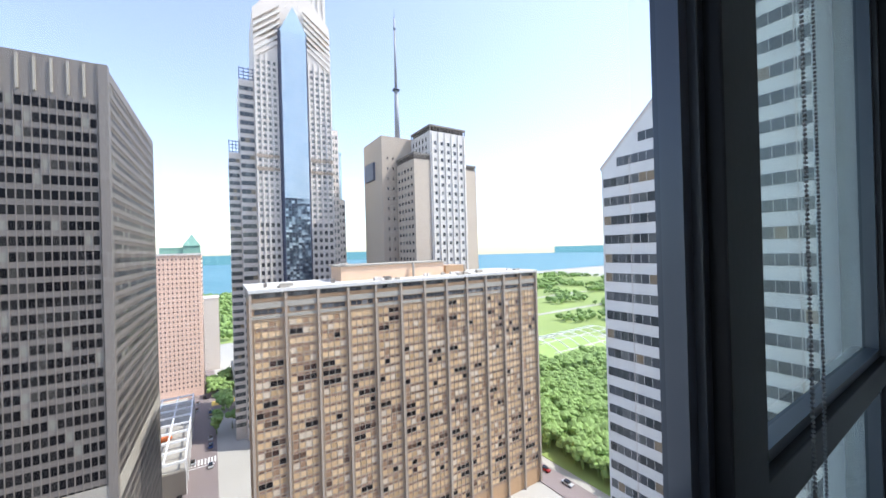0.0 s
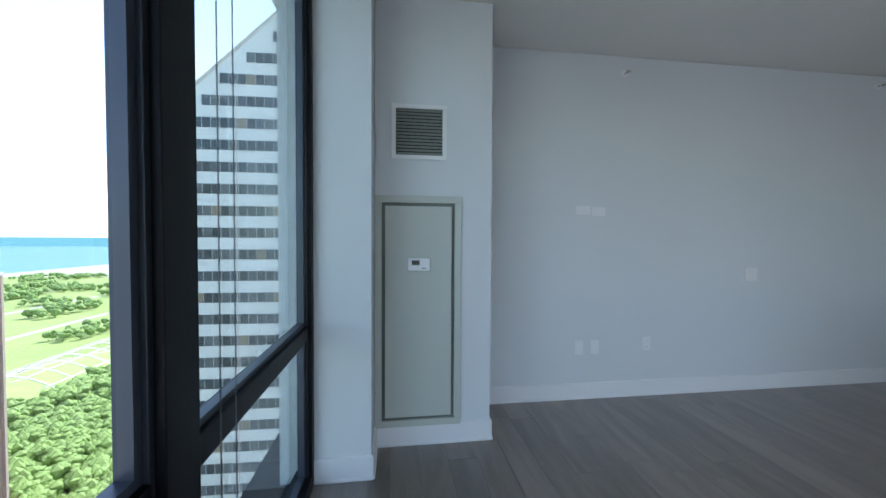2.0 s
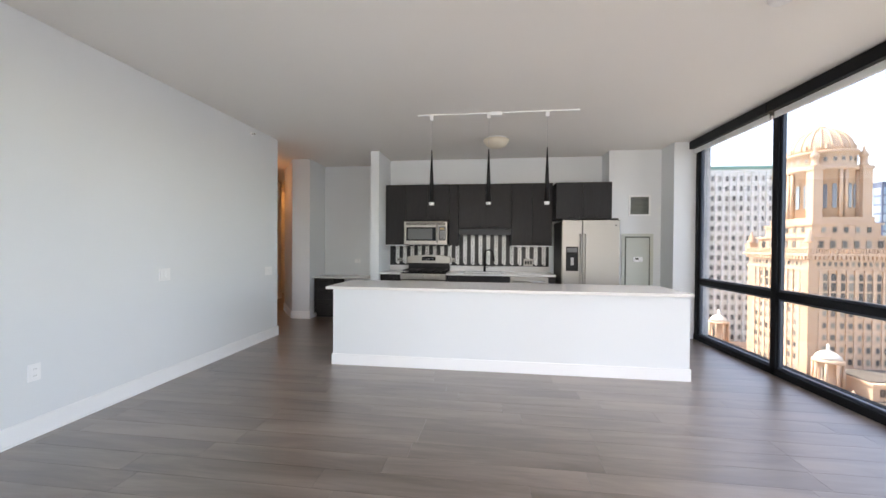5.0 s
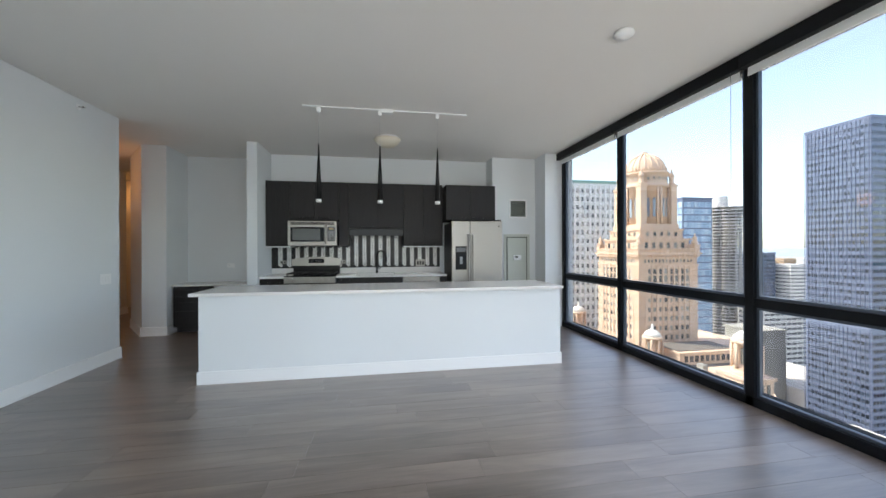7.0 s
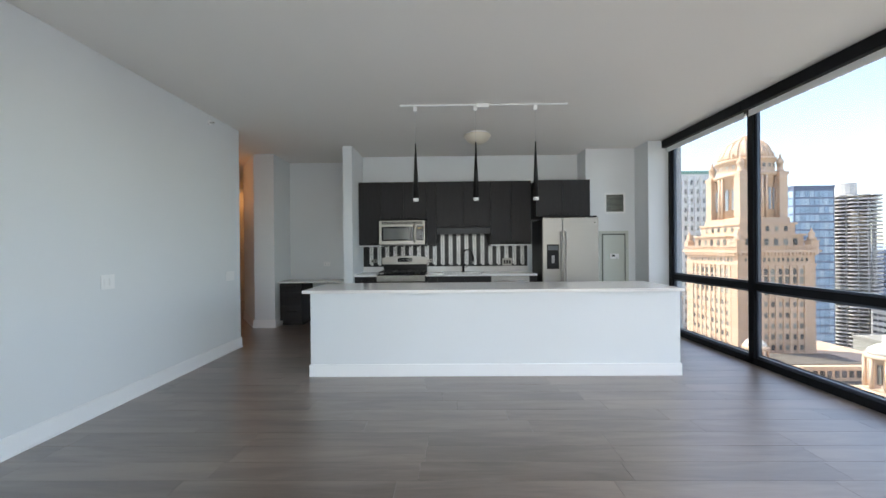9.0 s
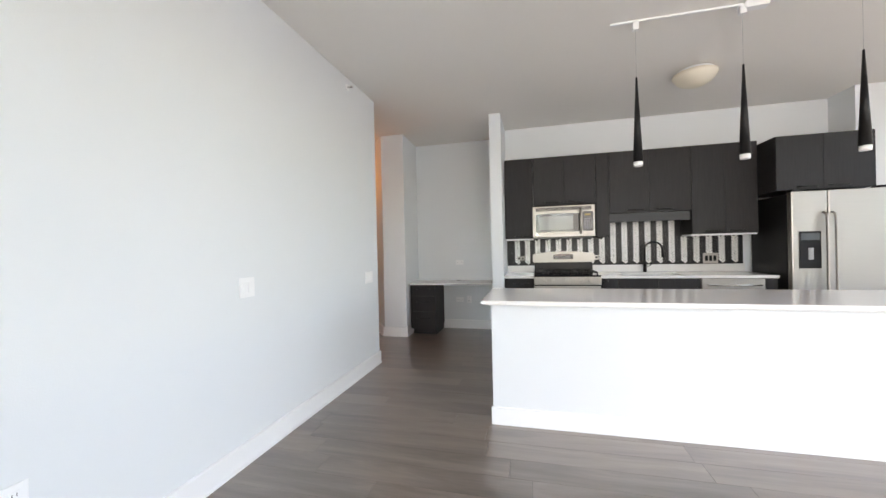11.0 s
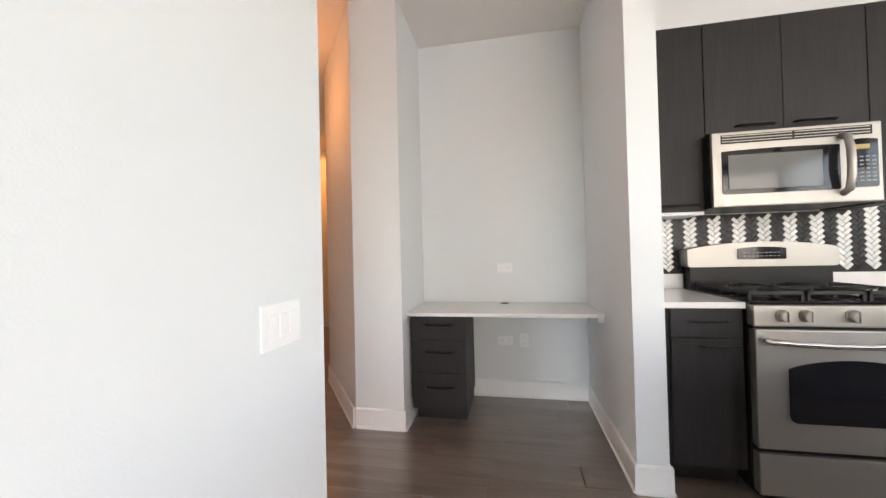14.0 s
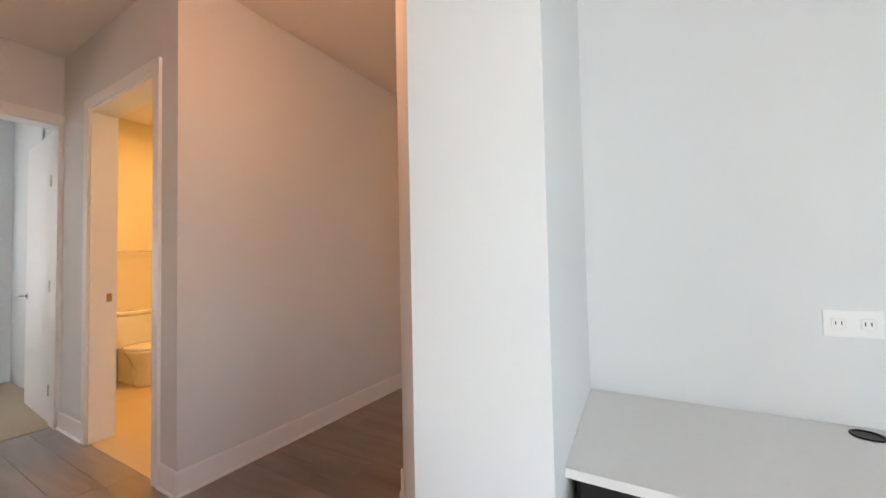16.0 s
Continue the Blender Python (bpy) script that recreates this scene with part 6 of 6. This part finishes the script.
        pane_grid(t, ax, pl + 2.7, -1, c0 - s + 4, c0 + s - 4, top + 5.6, top + 7.6, 5, 1, 0.34, 0.7, P_OLD, 5)
    # the broad lower block and its roof
    bx0, bx1, by0, by1, bz = 76.8, 128.0, 61.0, 136.0, -31.0
    part("lower_block", prism(bmesh.new(), [(bx0, by0), (84, by0), (104, 84), (128, 100), (bx1, by1), (bx0, by1)], GZ, bz), STONE_BEIGE, t)
    part("lower_parapet", boxes([(bx0 - 0.6, 84.2, by0 - 0.6, by0 + 0.4, bz - 0.6, bz + 1.2), (bx0 - 0.6, bx0 + 0.4, by0, by1, bz - 0.6, bz + 1.2)]), STONE_BEIGE, t)
    part("roof_membrane", boxes([(bx0 + 0.4, 84, by0 + 0.4, cy - s, bz, bz + 0.1), (84, 104, 85, cy - s, bz, bz + 0.1), (bx0 + 0.4, cx - s, cy - s, by1, bz, bz + 0.1)]), ROOFDARK, t, "grey-brown roof membrane")
    part("roof_storey", boxes([(84, 103, 87, 97, bz + 0.1, bz + 3.2), (83.6, 103.4, 86.6, 97.4, bz + 3.2, bz + 3.7)]), STONE_BEIGE, t)
    part("roof_plant", boxes([(80 + 2.6 * k, 81.5 + 2.6 * k, 77 + (k * 7) % 5, 79 + (k * 7) % 5, bz + 0.1, bz + 1.0 + 0.5 * (k % 3)) for k in range(4)]), CONC, t, "grey roof plant boxes", kind="stuff")
    pane_grid(t, "y", 87, -1, 85, 102, bz + 0.6, bz + 3.0, 10, 1, 0.6, 0.7, P_SMALL, 14, "roof_window")
    part("roof_walk", boxes([(84, 102.5, 88, 96.5, bz + 3.7, bz + 3.9)]), ROOFDARK, t)
    for k in range(9):
        part("roof_urn", lathe(bmesh.new(), [(0.5, 0), (0.5, 0.7), (0.75, 1.3), (0.3, 1.8), (0.1, 2.4)], n=8), STONE_BEIGE, t, at=(bx0, by0 + 8 + 7.0 * k, bz + 1.2))
    pane_grid(t, "y", by0, -1, bx0 + 1, 83.4, GZ + 10, bz - 2, 3, 14, 0.4, 0.55, P_OLD, 0)
    pane_grid(t, "x", bx0, -1, by0 + 2, by1 - 2, GZ + 10, bz - 2, 26, 14, 0.4, 0.55, P_OLD, 0)
    turret(80, 132, bz + 1.0, 2.6, "round limestone turret with a domed cap at the roof corner")
    turret(80, 92.5, bz + 1.0, 2.4, "round limestone turret with a pale domed cap at the roof edge")
    turret(80, 65.4, bz + 6.6, 2.4, "round limestone turret with pale cap above a roof pavilion")
    part("corner_house", boxes([(77.2, 83.0, 62.2, 68.6, bz, bz + 4.9), (76.8, 83.4, 61.8, 69.0, bz + 4.9, bz + 5.5)]), STONE_BEIGE, t)
    pane_grid(t, "x", 77.2, -1, 63.0, 67.8, bz + 1.4, bz + 4.4, 3, 1, 0.45, 0.8, P_OLD, 3, "pavilion_window")
    pane_grid(t, "y", 62.2, -1, 77.8, 82.4, bz + 1.4, bz + 4.4, 3, 1, 0.45, 0.8, P_OLD, 3, "pavilion_window")


P_LANTERN = pane_pair("grey-blue lantern glass", [(0, (0.26, 0.29, 0.32)), (0.5, (0.33, 0.36, 0.38))], rough=0.2)
PALECAP = mat("pale weathered cap stone", (0.72, 0.68, 0.60), 0.8, var=0.06, scale=0.5)
domed_tower()


def box_tower(name, label, x0, x1, y0, y1, top, body, panes, cols_y, cols_x, floors, fw, fh, limit, base=GZ, cap=None, turn=0.0):
    t = tower(name, label, turn=turn)
    part("body", box(x0, x1, y0, y1, base, top), body, t)
    part("parapet", box(x0 - 0.3, x1 + 0.3, y0 - 0.3, y1 + 0.3, top, top + 1.2), cap or body, t)
    if cols_y:
        pane_grid(t, "y", y0, -1, x0 + 0.6, x1 - 0.6, base + 5, top - 1.5, cols_y, floors, fw, fh, panes, limit)
    if cols_x:
        pane_grid(t, "x", x0, -1, y0 + 0.6, y1 - 0.6, base + 5, top - 1.5, cols_x, floors, fw, fh, panes, limit)
    return t


g = box_tower("white_grid_tower", "white office block with tall pale ribs and a green roof edge", 62, 116, 146, 170, 30, BRIGHTW, P_PALE, 22, 8, 30, 0.5, 0.5, 120, cap=COPPER)
part("rib", boxes([(62 + k * 54 / 22 - 0.4, 62 + k * 54 / 22 + 0.4, 145.4, 146, GZ, 29) for k in range(23)]), BRIGHTW, g, kind="stuff")
ib = box_tower("steel_office_tower", "blue-grey steel office tower with a grid of dark windows", 205, 262, 121, 145, 56, PALESTEEL, P_BLUE, 34, 16, 44, 0.72, 0.5, 150, turn=-0.45)
part("plant_band", boxes([(204.75, 205, 121.2, 144.8, z, z1) for z, z1 in ((-34, -26),)] + [(205.2, 261.8, 120.8, 121, z, z1) for z, z1 in ((-34, -26),)]), mat("pale grey louvre", (0.21, 0.24, 0.32), 0.5, var=0.05, scale=0.3), ib, "pale louvred plant storeys")
part("top_louvre", boxes([(204.8, 205, 121.3 + k * 1.5, 121.7 + k * 1.5, 49, 56) for k in range(16)]), PALESTEEL, ib, kind="stuff")
part("fins", boxes([(204.7, 205, 121.6 + k * 23.8 / 16 - 0.07, 121.6 + k * 23.8 / 16 + 0.07, GZ, 56) for k in range(17)]), PALESTEEL, ib, kind="stuff")
box_tower("blue_glass_tower", "pale blue glass tower far across the river", 212, 236, 222, 240, 36, PALESTEEL, P_SKYBLUE, 8, 6, 24, 0.9, 0.8, 60)
box_tower("concrete_block", "windowless pale concrete block beside the street", 196, 214, 158, 176, -43, CONC, P_SMALL, 0, 0, 2, 0.5, 0.5, 0)
box_tower("white_low_tower", "low white apartment block with strip windows", 262, 300, 208, 226, -38, STONE_WHITE, P_SMALL, 8, 6, 12, 0.8, 0.45, 60)
box_tower("far_blue_tower", "far blue-grey tower on the skyline", 506, 536, 412, 440, -6, BLUESTEEL, P_BLUE, 6, 5, 14, 0.8, 0.5, 40)
box_tower("far_white_tower", "far pale apartment tower on the skyline", 545, 575, 400, 425, -22, STONE_WHITE, P_SMALL, 6, 5, 12, 0.8, 0.4, 40)
box_tower("side_apartment_block", "grey balconied apartment block behind the pink tower", -2, 14.5, -350, -330, -32, GRANITE, P_SMALL, 8, 4, 20, 0.6, 0.5, 100)
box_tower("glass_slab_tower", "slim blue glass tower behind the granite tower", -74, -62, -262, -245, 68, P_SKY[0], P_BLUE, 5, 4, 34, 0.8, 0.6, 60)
rc = random.Random(8)
for k in range(46):
    a, d = rc.uniform(20, 74), rc.uniform(330, 1500)
    x, y = d * math.sin(radians(a)), d * math.cos(radians(a))
    w, h = rc.uniform(18, 50), rc.uniform(12, 60) * (0.6 if d < 600 else 1)
    box_tower("skyline_block", rc.choice(["distant pale city block in haze", "distant brown city block across the river", "distant grey flat-roofed city block"]), x, x + w, y, y + rc.uniform(18, 40), GZ + h, rc.choice([STONE_WHITE, STONE_GREY, BROWNP, GRANITE, CONC]), P_SMALL, 6, 4, max(3, int(h / 5)), 0.6, 0.5, 0)


def corncob(cx, cy, top, label):
    t = tower("round_tower", label)
    part("core", tube(bmesh.new(), (cx, cy, GZ), (cx, cy, top + 1), 11.0, 11.0, 32), DARKCORE, t, "flats behind the balconies, shade put into their colour")
    part("roof_core", prism(bmesh.new(), [(cx + 5.4 * math.cos(k * math.pi / 8), cy + 5.4 * math.sin(k * math.pi / 8)) for k in range(16)], top, top + 9.5), STONE_WHITE, t, "pale round lift core")
    n, z = 144, top
    edge = [14.0 + 2.2 * abs(math.sin(8 * 2 * math.pi * i / n)) ** 0.7 for i in range(n)]
    while z > GZ + 20:
        bm = bmesh.new()
        rows = []
        for r_add, zz in ((-5, z), (0, z), (0, z + 0.95), (-0.3, z + 0.95), (-0.3, z + 0.3), (-5, z + 0.3)):
            rows.append([bm.verts.new((cx + (edge[i] + r_add) * math.cos(2 * math.pi * i / n), cy + (edge[i] + r_add) * math.sin(2 * math.pi * i / n), zz)) for i in range(n)])
        for a, b in zip(rows, rows[1:]):
            for i in range(n):
                bm.faces.new((a[i], a[(i + 1) % n], b[(i + 1) % n], b[i]))
        part("balcony_ring", bm, STONE_WHITE, t)
        z -= 2.35
    part("rib", boxes([(cx + 13.2 * math.cos(k * math.pi / 8) - 0.25, cx + 13.2 * math.cos(k * math.pi / 8) + 0.25, cy + 13.2 * math.sin(k * math.pi / 8) - 0.25, cy + 13.2 * math.sin(k * math.pi / 8) + 0.25, GZ, top) for k in range(16)]), STONE_WHITE, t, "concrete ribs between the balconies", kind="stuff")


# darker than the rings: shade between balconies is put into this colour
DARKCORE = mat("brown-grey wall with shade in its colour", (0.34, 0.30, 0.26), 0.7, var=0.3, scale=0.5)
corncob(266, 244, 32.0, "round apartment tower ringed by scalloped concrete balconies")
corncob(290, 282, 34.0, "round balconied apartment tower standing behind its twin")
pod = thing("podium_building", "low podium with a white steel frame roof over an open deck", "building", (12, -240, GZ))
part("body", box(0, 26, 0, 76, 0, 9), DARKSTEEL, pod, "dark glazed body")
part("deck", box(0.5, 25.5, 0.5, 75.5, 9, 9.4), CONC, pod, "grey roof deck")
for k in range(9):
    part("frame_beam", box(-0.3, 26.3, k * 9.4 - 0.2, k * 9.4 + 0.4, 12, 12.8), TRELLIS, pod, "white steel beam")
    part("frame_post", box(-0.3, 0.3, k * 9.4 - 0.1, k * 9.4 + 0.4, 0, 12), TRELLIS, pod, "white steel post")
for k in range(5):
    part("frame_purlin", box(k * 6.5 - 0.2, k * 6.5 + 0.3, 0, 75.6, 12.8, 13.2), TRELLIS, pod, "white steel purlin")
part("awning", lathe(bmesh.new(), [(3.0, 0), (2.2, 1.2), (0.3, 2.0)], (9, 44, 9.5), 10), mat("orange canvas", (0.7, 0.18, 0.05), 0.7), pod, "orange round awning")
rp = random.Random(21)
tree_crowns("plaza_trees", "dark green trees round the street plaza", [(rp.uniform(-6, 2), rp.uniform(-250, -196), rp.uniform(4, 5.5)) for _ in range(9)] + [(rp.uniform(-8, 4), rp.uniform(-300, -262), rp.uniform(4, 5)) for _ in range(22)], 6, 15)
struct("plaza_paving", boxes([(-8, 4, -258, -250, GZ + 0.3, GZ + 0.4)]), mat("yellow paving", (0.75, 0.5, 0.12), 0.8), "yellow painted plaza patch", "pavement")
struct("crosswalk", boxes([(2.5 + 1.2 * k, 3.1 + 1.2 * k, -188, -183, GZ + 0.285, GZ + 0.3) for k in range(11)] + [(3, 15.5, -181.6, -181.2, GZ + 0.285, GZ + 0.3)]), TRELLIS, "white painted crosswalk bars", "road marking")

CARP = [mat("car paint " + n, c, 0.3, 0.3) for n, c in (("white", (0.6, 0.6, 0.6)), ("black", (0.03, 0.03, 0.035)), ("silver", (0.35, 0.36, 0.37)), ("red", (0.4, 0.03, 0.03)), ("blue", (0.05, 0.1, 0.25)))]
CARL = ("white", "black", "silver", "red", "blue")


def car(k, x, y, turn):
    t = thing("car", CARL[k] + " car on the street far below", "car", (x, y, GZ + 0.3), turn=turn)
    part("body", box(-0.9, 0.9, -2.2, 2.2, 0.3, 0.85, 0.12), CARP[k], t)
    part("cabin", box(-0.75, 0.75, -1.2, 1.1, 0.85, 1.4, 0.15), BLKGLASS, t)
    for wx in (-0.85, 0.85):
        for wy in (-1.4, 1.4):
            part("wheel", tube(bmesh.new(), (wx - 0.1, wy, 0.32), (wx + 0.1, wy, 0.32), 0.32, 0.32, 10), BLKPLAST, t)


for k in range(26):
    lane = rc.choice((4.5, 7.5, 10.8, 14))
    car(rc.randrange(5), lane, -130 - k * 9 - rc.uniform(0, 5), 0)
for k in range(16):
    car(rc.randrange(5), rc.choice((-101, -105)), -60 - k * 12 - rc.uniform(0, 6), 0)
for k in range(16):
    car(rc.randrange(5), 150 + k * 10 + rc.uniform(0, 4), rc.choice((65, 70)), 90)
low = [(-40, -8, -300, -262, -74, DARKSTEEL), (18, 60, -330, -300, -78, CONC), (130, 190, 150, 200, -70, CONC), (215, 260, 150, 200, -72, GRANITE), (130, 180, 80, 110, -66, CONC)]
for a, b, c, d, z, m in low:
    q = tower("low_building", "low flat-roofed block with roof ribs seen from above")
    part("body", box(a, b, c, d, GZ, z), m, q)
    part("roof_ribs", boxes([(a + 1 + k * (b - a - 3) / 8, a + 1.8 + k * (b - a - 3) / 8, c + 1, d - 1, z, z + 0.6) for k in range(9)]), STONE_WHITE, q, kind="stuff")

# ---- lamps in the hall and the bathroom ----


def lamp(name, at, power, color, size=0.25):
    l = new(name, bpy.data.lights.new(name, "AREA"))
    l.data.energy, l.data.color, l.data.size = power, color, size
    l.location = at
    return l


lamp("hall_lamp", (-2.4, 9.1, H - 0.05), 0.5, (1.0, 0.42, 0.13), 0.5)
entry = new("entry_lamp", bpy.data.lights.new("entry_lamp", "POINT"))
entry.data.energy, entry.data.color, entry.data.shadow_soft_size = 0.5, (1.0, 0.41, 0.14), 0.15
entry.location = (-1.15, 6.42, H - 0.55)
lamp("bathroom_lamp", (-3.6, 7.6, H - 0.05), 1.6, (1.0, 0.52, 0.17))
# added lamp against the blank bedroom wall; no window is built there
bedroom_fill = lamp("bedroom_fill_light", (-6.1, 5.2, 1.5), 6, (0.9, 0.95, 1.0), 1.6)
bedroom_fill.rotation_euler = (0, radians(-90), 0)

# ---- unseen area lamps inside the two window walls, added to the sky's light ----
side_light = lamp("side_window_sky_fill", (6.10, 2.7, 1.42), 3.0, (0.93, 0.97, 1.0), 2.5)
rear_light = lamp("rear_window_sky_fill", (3.7, -0.36, 1.42), 4.3, (0.93, 0.97, 1.0), 4.9)
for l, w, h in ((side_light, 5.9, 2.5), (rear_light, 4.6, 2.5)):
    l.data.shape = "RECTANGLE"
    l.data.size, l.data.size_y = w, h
# tilted and narrowed so this added light lands on the floor nearby
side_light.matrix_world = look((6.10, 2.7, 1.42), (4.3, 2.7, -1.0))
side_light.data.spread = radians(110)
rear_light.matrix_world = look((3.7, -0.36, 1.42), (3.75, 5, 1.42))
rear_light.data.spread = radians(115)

# ---- tiles: herringbone columns, white and dark in turn ----
TW = 0.0246
bs = struct("backsplash", boxes([(1.342, 4.215, YB - 0.006, YB + 0.001, 0.999, 1.372), (2.64, 3.543, YB - 0.006, YB + 0.001, 1.372, 1.66)]), GROUT, "black and white herringbone tile backsplash", "backsplash")


def tile_mesh(name, material, sign):
    bm = bmesh.new()
    block(bm, -TW + 0.0018, TW - 0.0018, -0.005, 0, -TW / 2 + 0.0018, TW / 2 - 0.0018)
    bmesh.ops.rotate(bm, verts=bm.verts[:], cent=(0, 0, 0), matrix=Matrix.Rotation(radians(45 * sign), 3, "Y"))
    return mesh_of(name, bm, material)


near_parts = 0
rest = {}
shapes = {(dark, s): tile_mesh("tile", TILED if dark else TILEW, s) for dark in (0, 1) for s in (1, -1)}
r2 = math.sqrt(2)
for k in range(0, 42):
    for j in range(0, 24):
        for du, dv, s in ((1.5 / r2, -0.5 / r2, 1), (3.5 / r2, -1.5 / r2, -1)):
            x = 1.30 + (du + 2 * r2 * k) * TW
            z = 0.97 + (dv + r2 * j) * TW + 0.02
            hi = 1.355 if not 2.67 < x < 3.51 else 1.64
            if not (1.362 < x < 4.195 and 1.018 < z < hi):
                continue
            dark = k % 2
            if x < 1.362 + 1.05 and near_parts < 300 and z > 1.02:
                ob = new("tile", shapes[dark, s])
                ob.parent = bs
                ob.location = (x, YB - 0.006, z)
                near_parts += 1
            else:
                rest.setdefault(dark, []).append((x, z, s))
for dark, rows in rest.items():
    verts, faces = [], []
    for x, z, s in rows:
        me = shapes[dark, s]
        o = len(verts)
        verts += [(v.co.x + x, v.co.y + YB - 0.006, v.co.z + z) for v in me.vertices]
        faces += [[o + i for i in p.vertices] for p in me.polygons]
    me = bpy.data.meshes.new("tile_field")
    me.from_pydata(verts, [], faces)
    me.materials.append(TILED if dark else TILEW)
    ob = new("tile_field", me)
    ob.parent = bs
    tagged(ob, label="dark herringbone tiles" if dark else "white herringbone tiles", kind="stuff")

# ---- floor planks ----
PLANKS = []
PL, PW = 1.22, 0.18
rng = random.Random(4)
plank_shapes = {}


def plank(w):
    w = round(w, 3)
    if w not in plank_shapes:
        bm = bmesh.new()
        block(bm, 0, w - 0.0016, 0, PW - 0.0016, -0.006, 0.0)
        plank_shapes[w] = mesh_of("plank", bm, WOOD)
    return plank_shapes[w]


y = -0.56
while y < 9.6:
    x_lo, x_hi = (0.0, 6.2) if y < 5.1 - PW else (-4.03, 6.2)
    if y > 7.02:
        x_lo, x_hi = (-2.14 if y < 8.6 else -3.3), -0.4
    elif y > 6.58:
        x_lo, x_hi = -2.14, 5.1
    off = -rng.random() * PL
    x = x_lo + off
    while x < x_hi:
        a, b = max(x, x_lo), min(x + PL, x_hi)
        if b - a > 0.03:
            ob = new("plank", plank(b - a))
            ob.parent = floor_base
            ob.location = (a, y, 0)
        x += PL
    y += PW
